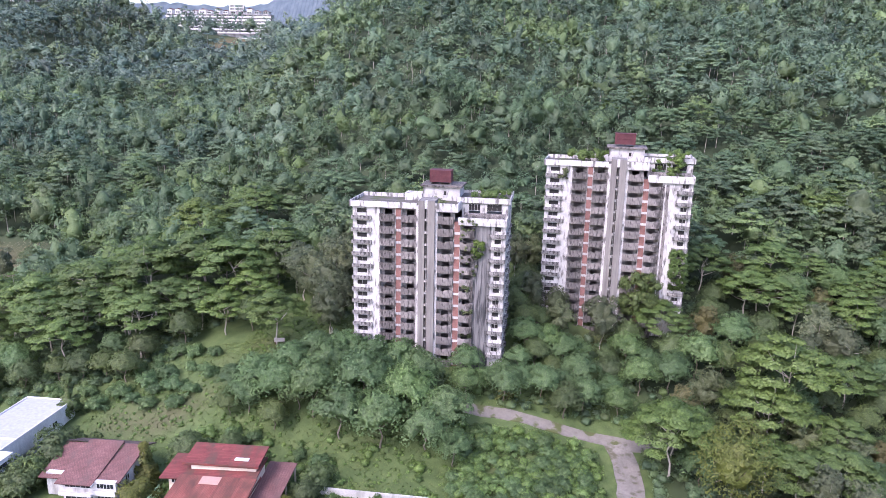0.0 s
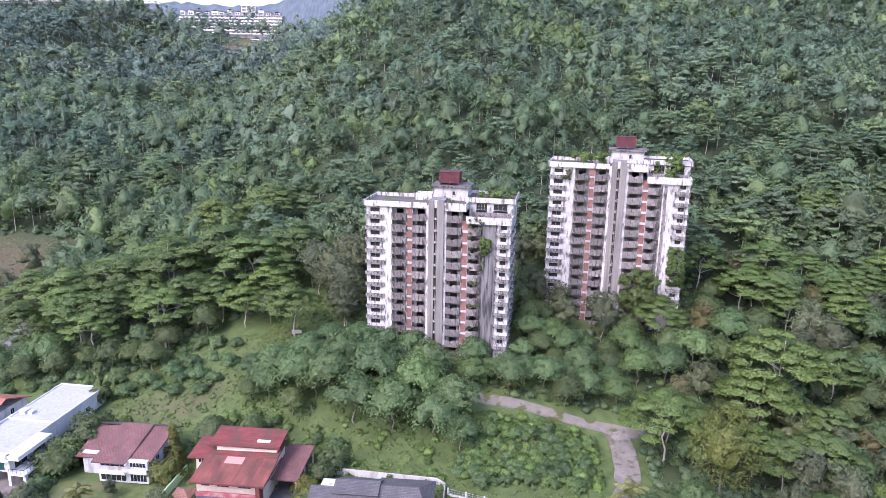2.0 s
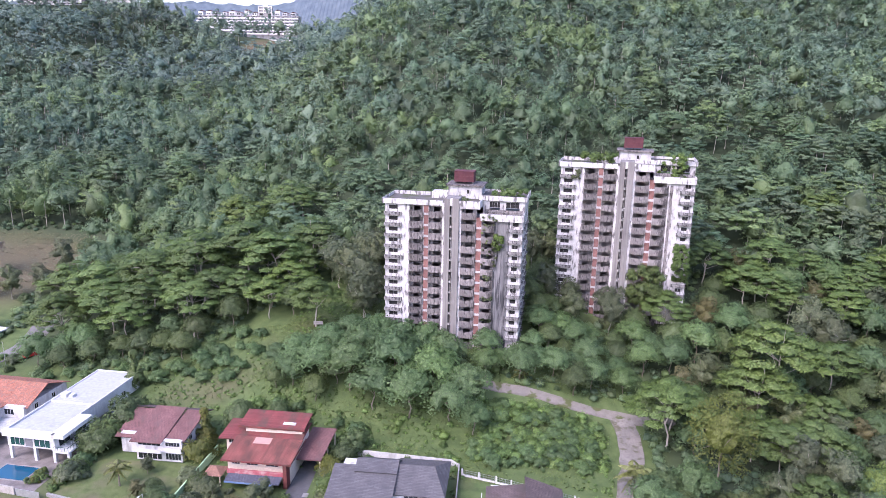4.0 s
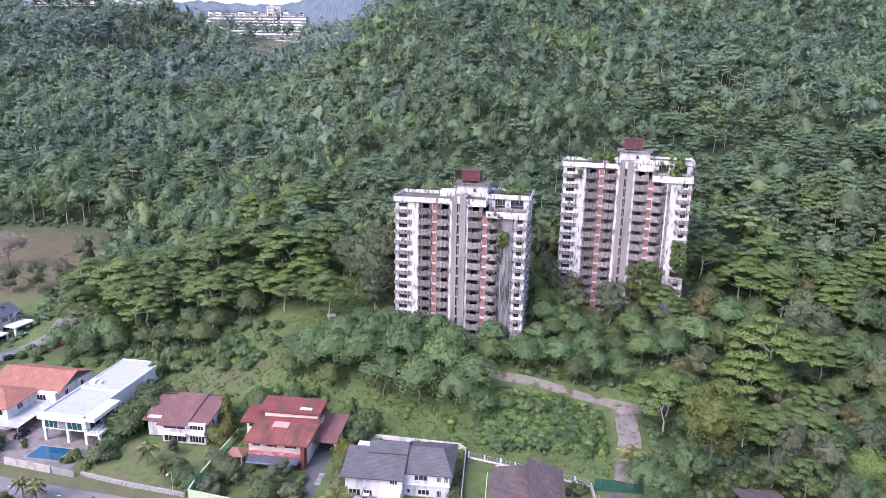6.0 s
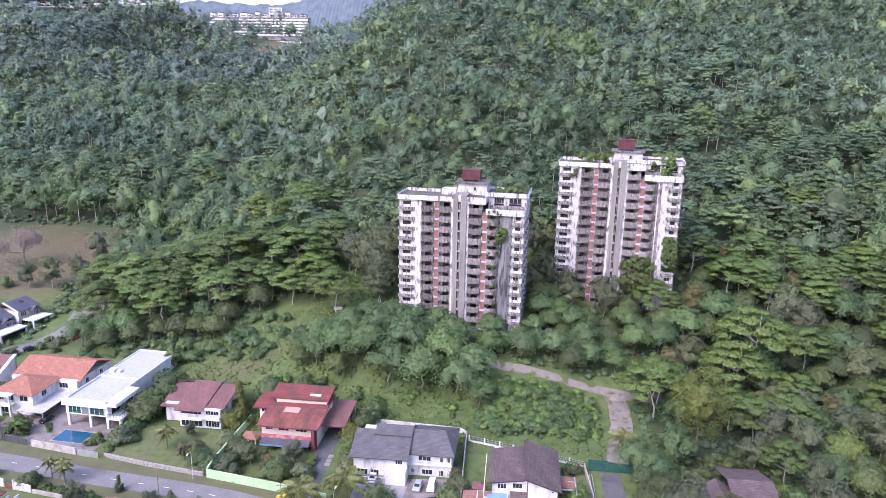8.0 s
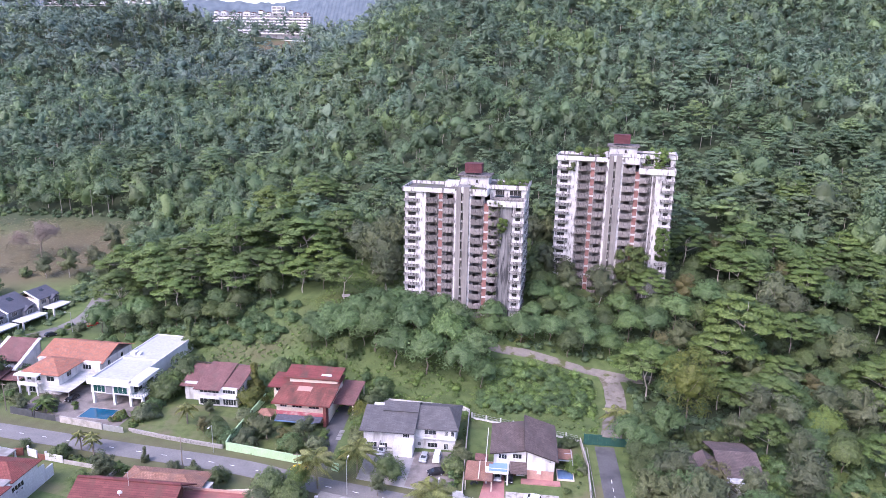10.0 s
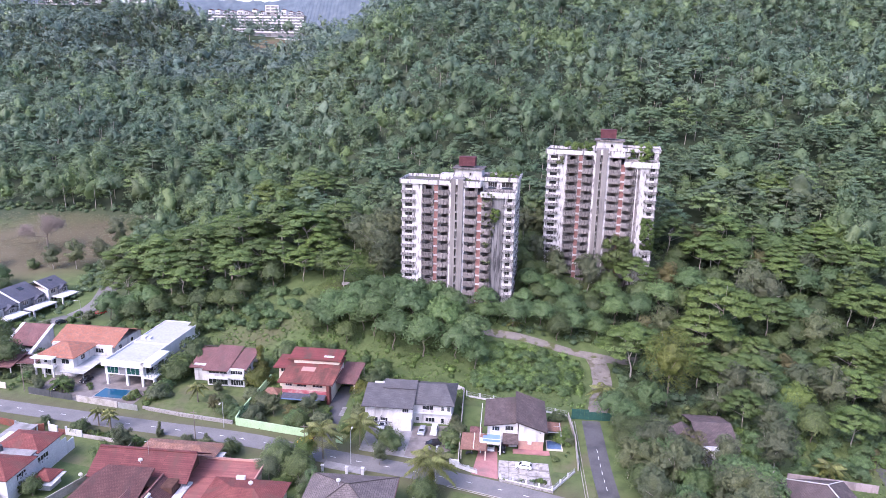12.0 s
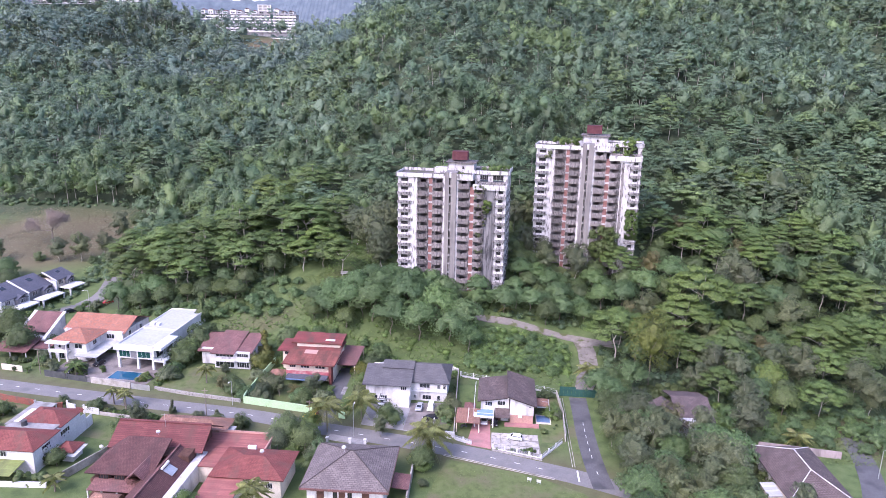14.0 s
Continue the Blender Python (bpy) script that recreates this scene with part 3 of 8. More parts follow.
def crown_feather(h, rad, n_lumps, per, size, r, level=3):
    """A tall open crown of many small fine sprays."""
    z = r.uniform(0.0, 1.0, n_lumps)
    w = np.sin(np.clip(z * 0.78 + 0.18, 0, 1) * math.pi) ** 0.7
    th = r.uniform(0, math.tau, n_lumps)
    rr = w * rad * np.sqrt(r.uniform(0.1, 1.1, n_lumps))
    c = np.stack([np.cos(th) * rr, np.sin(th) * rr, h * (0.34 + 0.64 * z)], 1)
    return lump_leaves(c, rad * r.uniform(0.16, 0.27, n_lumps), per, size, r, core="whole", level=level, full=0.5), c


def crown_cone(h, rad, n_lumps, per, size, r, level=3):
    z = r.uniform(0, 1, n_lumps) ** 1.3
    th = r.uniform(0, math.tau, n_lumps)
    rr = (1 - z) * rad * r.uniform(0.6, 1.0, n_lumps)
    c = np.stack([np.cos(th) * rr, np.sin(th) * rr, h * (0.08 + 0.88 * z)], 1)
    return lump_leaves(c, rad * r.uniform(0.24, 0.4, n_lumps), per, size, r, core="whole", level=level), c


def crown_shrub(h, rad, n_lumps, per, size, r, level=3):
    z = r.uniform(0, 1, n_lumps)
    th = r.uniform(0, math.tau, n_lumps)
    rr = np.sqrt(1 - z ** 2) * rad * r.uniform(0.3, 1.0, n_lumps)
    c = np.stack([np.cos(th) * rr, np.sin(th) * rr, h * (0.1 + 0.75 * z)], 1)
    return lump_leaves(c, rad * r.uniform(0.25, 0.42, n_lumps), per, size, r, core="whole", level=level), c


def loose_faces(name, corners, mat):
    """A mesh of loose faces, each its own island."""
    k, sides = corners.shape[:2]
    me = bpy.data.meshes.new(name)
    me.vertices.add(k * sides)
    me.vertices.foreach_set("co", corners.reshape(-1).astype(np.float32))
    me.loops.add(k * sides)
    me.loops.foreach_set("vertex_index", np.arange(k * sides, dtype=np.int32))
    me.polygons.add(k)
    me.polygons.foreach_set("loop_start", np.arange(k, dtype=np.int32) * sides)
    me.polygons.foreach_set("loop_total", np.full(k, sides, dtype=np.int32))
    me.update()
    me.materials.append(mat)
    return me


def leaf_mesh(name, leaves, mat, tree=None):
    """A mesh of leaf sprays, shaded softly over the lump they grow on."""
    me = loose_faces(name, leaves.v, mat)
    if tree is not None:
        me.attributes.new("tree", "FLOAT", "FACE").data.foreach_set("value", tree.astype(np.float32))
    me.attributes.new("inner", "FLOAT", "FACE").data.foreach_set("value", leaves.inner.astype(np.float32))
    me.attributes.new("custom_normal", "FLOAT_VECTOR", "POINT").data.foreach_set("vector", leaves.n.reshape(-1).astype(np.float32))
    return me


def limbs(h, ends, r, thick, fork=0.45, lean=0.0, count=7):
    """A tapered, slightly crooked trunk with limbs that reach into the crown."""
    b = Builder()
    tops = ends[r.permutation(len(ends))[:count]]
    p = [Vector((0, 0, -0.6))]
    for i in range(1, 5):
        p.append(Vector((lean * h * i / 4 + r.normal() * 0.02 * h, r.normal() * 0.02 * h, h * fork * (0.6 + 0.4 * i / 4) * i / 4)))
    for i in range(4):
        b.tube(p[i], p[i + 1], thick * (1 - 0.12 * i), thick * (1 - 0.12 * (i + 1)), 6)
    for e in tops:
        k = p[4] if r.random() < 0.6 else p[3]
        e = Vector(e)
        mid = k.lerp(e, 0.5) + Vector((r.normal() * 0.04 * h, r.normal() * 0.04 * h, r.uniform(-0.02, 0.05) * h))
        b.tube(k, mid, thick * 0.42, thick * 0.28, 4)
        b.tube(mid, e, thick * 0.28, thick * 0.08, 4)
    return b


KINDS = {
    # name: crown, height, radius, lumps, leaves per lump, leaf size, leaf material, bark, trunk radius, fork
    "dome": (crown_dome, 10.5, 5.4, 50, 24, 0.36, M_LEAFBROAD, M_BARK, 0.2, 0.5),
    "umbrella": (crown_umbrella, 16.0, 7.8, 54, 29, 0.35, M_LEAFLIGHT, M_BARKPALE, 0.24, 0.55),
    "tall": (crown_tall, 14.0, 4.6, 36, 34, 0.34, M_LEAFGREY, M_BARKPALE, 0.17, 0.45),
    "mixed": (crown_puffy, 10.0, 4.9, 36, 32, 0.32, M_LEAF, M_BARK, 0.17, 0.4),
    "cone": (crown_cone, 6.0, 1.7, 30, 30, 0.24, M_LEAFYELLOW, M_BARK, 0.12, 0.6),
    "round": (crown_shrub, 5.0, 3.2, 22, 34, 0.26, M_LEAF, M_BARK, 0.14, 0.4),
    "shrub": (crown_shrub, 2.4, 2.5, 14, 32, 0.26, M_LEAFBROAD, M_BARK, 0.07, 0.3),
    "bush": (crown_shrub, 1.3, 0.9, 10, 34, 0.15, M_LEAF, M_BARK, 0.05, 0.3),
    "airy": (crown_tall, 11.0, 4.0, 34, 34, 0.28, M_LEAFOLIVE, M_BARK, 0.17, 0.5),
    "feather": (crown_feather, 22.0, 6.6, 130, 26, 0.27, M_LEAFTALL, M_BARK, 0.26, 0.5),
}
TREE_WORDS = {
    "dome": "broad domed tree with large leaves", "umbrella": "umbrella tree with feathery pale tiers", "tall": "tall slender tree with greyish crown",
    "mixed": "dense tree with uneven green crown", "cone": "conical yellowish garden conifer", "round": "dense rounded garden tree", "shrub": "bushy shrub of broad leaves",
    "bush": "small clipped round bush", "airy": "thin tree with open crown", "feather": "tall fine-leaved yellowish tree"}
TREE_NAME = {"shrub": "shrub", "bush": "bush"}
stock, loose = {}, {}
for kind, (crown, h, rad, n_l, per, size, leaf, bark, thick, fork) in KINDS.items():
    stock[kind], loose[kind] = [], []
    for variant in range(3 if kind not in ("bush", "cone") else 2):
        leaves, ends = crown(h, rad, n_l, int(per * 2.3), size * 0.9, rng)
        stock[kind].append((leaf_mesh("crown", leaves, leaf), limbs(h, ends, rng, thick, fork).mesh("trunk", bark)))
        loose[kind].append((leaves, stock[kind][-1][1]))


def tree(kind, x, y, scale=1.0, where="on the slope", leaf=None, group="", z=None, stretch=1.0):
    crown_me, trunk_me = stock[kind][int(rng.integers(len(stock[kind])))]
    name = TREE_NAME.get(kind, "tree")
    zz = gz(x, y) if z is None else z
    ob = thing(name, Matrix.LocRotScale((x, y, zz), Euler((0, 0, rng.uniform(0, math.tau))), (scale, scale, scale * stretch)), TREE_WORDS[kind] + " " + where, name, group)
    part("trunk", trunk_me, None, ob)
    c = part("crown", crown_me, None, ob)
    if leaf:
        c.material_slots[0].link = "OBJECT"
        c.material_slots[0].material = leaf
    return ob


def grove(name, spots, label):
    """Many trees as one body: crowns by kind, and their trunks."""
    for kind in sorted({s[0] for s in spots}):
        leaves, tags, wood, base, faces = [], [], [], 0, []
        for k, x, y, scale in (s for s in spots if s[0] == kind):
            crown, trunk_me = loose[kind][int(rng.integers(len(loose[kind])))]
            a = rng.uniform(0, math.tau)
            rot = np.array([[math.cos(a), -math.sin(a), 0], [math.sin(a), math.cos(a), 0], [0, 0, 1]])
            at = np.array([x, y, gz(x, y)])
            leaves.append(crown.moved(a, scale, at))
            tags.append(np.full(len(crown), rng.random()))
            co = np.empty(len(trunk_me.vertices) * 3, np.float32)
            trunk_me.vertices.foreach_get("co", co)
            wood.append(co.reshape(-1, 3) @ rot.T * scale + at)
            faces += [[base + v for v in f.vertices] for f in trunk_me.polygons]
            base += len(trunk_me.vertices)
        solid(name, leaf_mesh(name, joined(leaves), KINDS[kind][6], np.concatenate(tags)), None, TREE_WORDS[kind] + "s " + label, "trees", kind="stuff")
        me = bpy.data.meshes.new("slope_trunks")
        me.from_pydata(np.concatenate(wood).tolist(), [], faces)
        me.materials.append(KINDS[kind][7])
        solid("slope_trunks", me, None, "trunks and limbs of the trees " + label, "tree trunks", kind="stuff")


def palm(x, y, h=8.0, lean=0.05, label="coconut palm with arching fronds", z=None, fronds=24, reach=3.2, leaf=None):
    z = gz(x, y) if z is None else z
    ob = thing("palm", pose(x, y, z, 0, 0, float(rng.uniform(0, 360))), label, "palm")
    b = Builder()
    pts = [Vector((lean * h * (i / 6) ** 2, 0, h * i / 6 - (0.4 if i == 0 else 0))) for i in range(7)]
    for i in range(6):
        b.tube(pts[i], pts[i + 1], 0.2 - 0.013 * i, 0.187 - 0.013 * i, 8)
    part("trunk", b, M_BARK, ob)
    top = pts[6]
    for k in range(fronds):
        az, up = k * 2.39996, 1.15 - 1.7 * (k / fronds)
        d = np.array([math.cos(az), math.sin(az), 0])
        side = np.array([-math.sin(az), math.cos(az), 0])
        quads = []
        n = 18
        for i in range(n):
            q = (i + 0.6) / n
            spine = d * reach * q * (math.cos(up) * 0.6 + 0.55) + np.array([0, 0, reach * (math.sin(up) * q - 0.75 * q * q)])
            wid = 1.15 * math.sin(math.pi * (0.15 + 0.8 * q)) * (reach / 3.2)
            for sgn in (-1, 1):
                tip = spine + side * sgn * wid + d * 0.4 + np.array([0, 0, -0.5 * wid - 0.12])
                w = d * 0.17
                quads.append([spine - w, (spine + tip) / 2 + w * 0.8 + np.array([0, 0, .05]), tip, (spine + tip) / 2 - w])
        part("frond", loose_faces("frond", np.array(quads) + np.array(top), leaf or M_LEAFPALM), None, ob)
    return ob


def dead_tree(x, y, h, spread, label, seed=0):
    """Bare grey trunk and limbs."""
    r = np.random.default_rng(seed)
    b = Builder()

    def grow(p, d, ln, th, lvl):
        e = p + d * ln
        b.tube(p, e, th, th * 0.62, 6)
        if lvl > 0:
            for _ in range(3 if lvl > 1 else 2):
                nd = (d + Vector(r.normal(size=3)) * spread).normalized()
                nd.z = abs(nd.z)
                grow(e, nd, ln * r.uniform(0.55, 0.8), th * 0.6, lvl - 1)
    grow(Vector((0, 0, -0.4)), Vector((0.05, 0, 1)), h * (0.3 if spread > 0.5 else 0.42), h * 0.022, 5 if spread > 0.5 else 2)
    return solid("dead_tree", b, M_TWIG if spread > 0.5 else M_BARKPALE, label, "tree", pose(x, y, gz(x, y)))


# places kept free of wild trees: (x, y, half width, half depth)
T1 = (-30.9, 159.5, -5.5, 16.1)      # tower one: left window column x, y, turn, floor level
T2 = (16.7, 181.0, -9.5, 24.7)
CLEAR = [(-210, 220, 44, 27), (-230, 612, 26, 22), (-316, 806, 66, 14), (-430, 694, 70, 16), (-50, 166, 9, 14), (-145, 157, 12, 17)]


def in_tower(x, y, gap=2.0):
    for tx, ty, turn, _ in (T1, T2):
        c, s = math.cos(radians(turn)), math.sin(radians(turn))
        u, v = (x - tx) * c + (y - ty) * s, (y - ty) * c - (x - tx) * s
        if -3 - gap < u < 36 + gap and -1.5 - gap < v < 17.5 + gap:
            return True
    return False


def free(x, y):
    return not in_tower(x, y) and all(abs(x - cx) > hx or abs(y - cy) > hy for cx, cy, hx, hy in CLEAR)


# ---- the far woods, one body of many trees ----
def woods(name, y0, y1, gap, leaf_size, lumps, per, label, seed, leaf, level=2, grown=1.0):
    r = np.random.default_rng(seed)
    makes = {"round": ((crown_puffy, 11.5, 4.7), (crown_puffy, 10.0, 4.3), (crown_dome, 11.0, 4.6), (crown_puffy, 13.0, 4.4)),
             "tall": ((crown_tall, 14.0, 4.5), (crown_feather, 14.5, 4.8), (crown_tall, 13.0, 4.3)),
             "tiers": ((crown_umbrella, 13.0, 5.4), (crown_umbrella, 12.0, 5.0))}
    protos = {}
    for sort, rows in makes.items():
        protos[sort] = [(f(h * q, rad * q, round(lumps * (1.6 if sort == "tall" else 1.5 if sort == "tiers" else 1.0)), round(per * (0.7 if sort == "tall" else 1.0)), leaf_size, r, level)[0], h * q) for f, h, rad in rows for q in (0.94, 1.06)]
    leaves, tags, sticks = [], [], Builder()
    y = y0
    while y < y1:
        x = -0.82 * (y + 30) - 18
        while x < 0.58 * (y + 75) + 15:
            px, py = x + r.uniform(-0.5, 0.5) * gap, y + r.uniform(-0.5, 0.5) * gap
            x += gap
            wild = noise.noise((px * 0.014, py * 0.014, 3.0))
            sorts = noise.noise((px * 0.019, py * 0.019, 8.0)) + 0.35 * r.normal()
            if not free(px, py) or wood_edge(px, py) or r.random() < 0.05:
                continue
            fresh = ((px - 26) / 26) ** 2 + ((py - 372) / 17) ** 2 < 1       # a stand of fresh yellow-green trees
            eastern = 62 < px < 200 and 205 < py < 292                        # flat-topped trees behind the second tower
            sort = "tiers" if sorts > 0.5 or (eastern and r.random() < 0.6) else "tall" if sorts < -0.12 or fresh else "round"
            q, h = protos[sort][int(r.integers(len(protos[sort])))]
            sc = grown * r.uniform(0.82, 1.3) * (1.0 + 0.25 * wild)
            z = gz(px, py)
            leaves.append(q.moved(r.uniform(0, math.tau), np.array([sc, sc, sc * r.uniform(0.85, 1.2)]), np.array([px, py, z])))
            tags.append(np.full(len(q), 0.86 if fresh else np.clip(r.random() * 0.75 + 0.45 * wild + 0.1, 0, 1)))
            if r.random() < 0.3:
                lean = Vector((r.normal() * 0.5, r.normal() * 0.5, 0))
                sticks.tube((px, py, z - 1), Vector((px, py, z + h * sc * 0.7)) + lean, 0.17, 0.08, 4)
        y += gap * 0.9
    solid(name, leaf_mesh(name, joined(leaves), leaf, np.concatenate(tags)), None, label, "forest", kind="stuff")
    solid("forest_trunks", sticks, M_BARKPALE, "pale slender trunks among the hillside trees", "tree trunks", kind="stuff")


def wood_edge(x, y):
    """True where the wild wood gives way to lawn, houses or trees placed one by one."""
    if y < 196 and -165 < x < 114:
        return True
    if x < -150 and y < 232:
        return True
    if y > 585 and x > -60:
        return True
    if y > 655 and x > -395:
        return True
    return False


def undergrowth(name, areas, per_area, label, seed, leaf, tall=1.0, small=1.0, per=26, size=0.3, anywhere=False):
    """Low scrub that hides the ground under and between the trees."""
    r = np.random.default_rng(seed)
    out, tags = [], []
    for x0, x1, y0, y1 in areas:
        for _ in range(int((x1 - x0) * (y1 - y0) * per_area)):
            x, y = r.uniform(x0, x1), r.uniform(y0, y1)
            if not (anywhere or free(x, y)) or (scrub_free(x, y) and not anywhere) or in_tower(x, y):
                continue
            rad = r.uniform(0.9, 2.0) * small
            c = np.array([[x, y, gz(x, y) + r.uniform(0.0, 0.9) * tall]])
            q = lump_leaves(c, np.array([rad]), round(per * 1.5), size, r, up=0.7, flat=0.75)
            out.append(q)
            tags.append(np.full(len(q), r.random()))
    solid(name, leaf_mesh(name, joined(out), leaf, np.concatenate(tags)), None, label, "undergrowth", kind="stuff")


def scrub_free(x, y):
    """Open ground: the old road, the knoll and the grassy bank."""
    if -14 < x < 44 and 141 < y < 146.3:
        return True
    if 26 < x < 36 and y < 144:
        return True
    return -86 < x < -42 and 138 < y < 172 and not (x < -78 and y > 158)


# Hill and upper woods take the leaf colours with haze painted in.
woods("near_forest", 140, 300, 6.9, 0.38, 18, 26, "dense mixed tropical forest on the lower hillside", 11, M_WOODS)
woods("hill_forest", 300, 470, 7.8, 0.51, 14, 19, "dense mixed tropical forest covering the hill", 12, M_WOODSMIDHAZED, grown=1.08)
woods("upper_forest", 470, 690, 8.9, 0.66, 10, 12, "forest along the upper ridge", 13, M_WOODSHAZED, grown=1.35)
undergrowth("scrub", [(-165, -62, 148, 200), (-40, 128, 146, 202), (30, 112, 100, 146)], 0.16, "dense low scrub under the trees", 15, M_WOODS)
undergrowth("thicket_scrub", [(30.5, 41, 62, 112), (31, 64, 46, 84), (41, 60, 104, 114)], 0.3, "thick leafy scrub closing the corner thicket", 17, M_SCRUBDARK, 2.6)
undergrowth("yard_scrub", [(58, 96, 88, 114), (-64, -8, 116, 136), (-84, -56, 140, 152)], 0.06, "bright low shrubs on rough grass", 18, M_SCRUB, 0.8)
undergrowth("slope_weeds", [(-62, -6, 112, 138), (-88, -46, 126, 150), (-60, -42, 146, 172), (18, 25, 108, 138)], 0.3, "low leafy weeds and ferns in the long grass", 20, M_SCRUB, 0.12, 0.4, 12, 0.17, True)
undergrowth("field_edge_scrub", [(-262, -150, 240, 254), (-165, -150, 190, 240)], 0.16, "leafy scrub along the edge of the cleared field", 19, M_WOODS, 1.5)
undergrowth("bank_scrub", [(-5, 25, 120, 140)], 0.42, "tangled bright green scrub on the bank", 16, M_SCRUB, 1.6)


# ---- the two towers ----
FLOORS, LOW, FH = 12, -3, 3.0
ROOF = FLOORS * FH


def window_unit(w, h, rail=0.06):
    """Frame ring, one mullion and pane of a window, centred, facing -y."""
    f = Builder()
    o = [(-w / 2, -h / 2), (w / 2, -h / 2), (w / 2, h / 2), (-w / 2, h / 2)]
    n = [(-w / 2 + rail, -h / 2 + rail), (w / 2 - rail, -h / 2 + rail), (w / 2 - rail, h / 2 - rail), (-w / 2 + rail, h / 2 - rail)]
    for i in range(4):
        j = (i + 1) % 4
        (ax, az), (bx, bz), (cx, cz), (dx, dz) = o[i], o[j], n[j], n[i]
        f.face([(ax, -0.05, az), (bx, -0.05, bz), (cx, -0.05, cz), (dx, -0.05, dz)])
        f.face([(dx, 0.05, dz), (cx, 0.05, cz), (bx, 0.05, bz), (ax, 0.05, az)])
        f.face([(ax, 0.05, az), (bx, 0.05, bz), (bx, -0.05, bz), (ax, -0.05, az)])
        f.face([(dx, -0.05, dz), (cx, -0.05, cz), (cx, 0.05, cz), (dx, 0.05, dz)])
    bar = B(-rail / 2, rail / 2, -0.045, 0.045, -h / 2 + rail, h / 2 - rail)
    return f, bar, B(-w / 2 + rail / 2, w / 2 - rail / 2, -0.012, 0.012, -h / 2 + rail / 2, h / 2 - rail / 2)


unit_cache = {}


def window(parent, x, y, z, w, h, turn=0, glass=None, paint=None, bars=1, label="", name="window"):
    """A window with frame and pane; turn 0 faces -y, 90 faces +x, -90 faces -x."""
    glass, paint = glass or M_GLASS, paint or M_CLEANWHITE
    key = (round(w, 2), round(h, 2), glass.name, paint.name)
    if key not in unit_cache:
        f, c, g = window_unit(w, h)
        unit_cache[key] = (f.mesh("window_frame", paint), c.mesh("mullion", paint), g.mesh("pane", glass))
    fm, cm, gm = unit_cache[key]
    ob = part(name, fm, None, parent, label, pose(x, y, z, 0, 0, turn))
    part("pane", gm, None, ob)
    for i in range(bars):
        part("mullion", cm, None, ob, "", pose(-w / 2 + w * (i + 1) / (bars + 1), 0, 0))
    return ob


def tower(m, label, right_wing_height, seed):
    r = random.Random(seed)
    tw = thing("apartment_tower", m, label, "apartment block", "abandoned towers")
    deep, left = 17.0, 11.5                                   # depth of the main body and of the shallower left wing
    base = -9.0
    # --- walls of painted plaster: bays left open
    part("blind_wall", B(2.3, 4.8, -0.2, 1.8, base, ROOF), M_WHITEWALL, tw, "blind white wall streaked with mould")
    for x0, x1 in ((13.85, 14.5), (18.4, 19.0)):
        part("fin", B(x0, x1, -0.9, 1.8, base, ROOF + 0.4), M_WHITEWALL, tw)
    part("flank_wall", B(-2.0, -1.75, 0.0, left, base, ROOF), M_WHITEWALL, tw)
    part("flank_wall", B(34.85, 35.1, 0.0, deep, base, right_wing_height), M_WHITEWALL, tw)
    part("back_wall", B(-1.75, 13.6, left - 0.25, left, base, ROOF).box(13.6, 13.85, left - 0.25, deep, base, ROOF).box(13.85, 24.3, deep - 0.25, deep, base, ROOF), M_WHITEWALL, tw)
    part("back_wall", B(24.3, 34.85, deep - 0.25, deep, base, ROOF - 3), M_WHITEWALL, tw)
    for x0, x1, top in ((-1.75, 2.3, ROOF), (31.7, 34.85, right_wing_height)):
        w = Builder()
        for k in range(FLOORS):
            z = k * FH
            if z + 1 > top:
                break
            wx0, wx1 = x0 + 0.75, x1 - 0.8
            w.box(x0, x1, 0.0, 0.25, z, z + 1.05)
            w.box(x0, x1, 0.0, 0.25, z + 2.2, z + FH)
            w.box(x0, wx0, 0.0, 0.25, z + 1.05, z + 2.2)
            w.box(wx1, x1, 0.0, 0.25, z + 1.05, z + 2.2)
        w.box(x0, x1, 0.0, 0.25, base, 0)
        part("end_wall", w, M_WHITEWALL, tw, "peeling white plaster streaked with black mould")
    g = Builder()
    g.box(27.7, 31.7, -0.1, 1.8, base, right_wing_height)
    part("service_wall", g, M_WHITEWALL if seed == 2 else M_SERVICE, tw, "ribbed wall black with damp")
    if seed == 2:
        part("damp_wall", B(27.75, 29.4, -0.16, -0.1, base, right_wing_height - 1.2), M_CONCRETE, tw, "dark damp strip beside the white wall")
    for i in range(3):
        part("pipe_rib", B(28.2 + i * 1.15, 28.55 + i * 1.15, -0.3, -0.1, base, right_wing_height - 0.5), M_WHITEWALL if seed == 2 else M_SERVICE, tw)
    # --- lift and stair core with a slit of openings
    c = Builder()
    for x0, x1 in ((14.5, 15.95), (16.65, 18.4)):
        c.box(x0, x1, -1.5, 4.0, base - 3, ROOF + 1.9)
    c.box(15.95, 16.65, 0.2, 4.0, base - 3, ROOF + 1.9)
    part("stair_core", c, M_CORE, tw, "grey rendered stair core")
    band = B(15.95, 16.65, -1.3, 0.2, 0, 0.55).mesh("slit_band", M_WHITEWALL)
    mull = B(16.24, 16.36, -1.0, 0.2, 0.55, FH).mesh("slit_mullion", M_WHITEWALL)
    for k in range(-3, FLOORS):
        part("slit_band", band, None, tw, m=pose(0, 0, k * FH))
        part("slit_mullion", mull, None, tw, m=pose(0, 0, k * FH))
    part("slit_cap", B(15.95, 16.65, -1.4, 0.2, ROOF, ROOF + 1.8), M_WHITEWALL, tw)
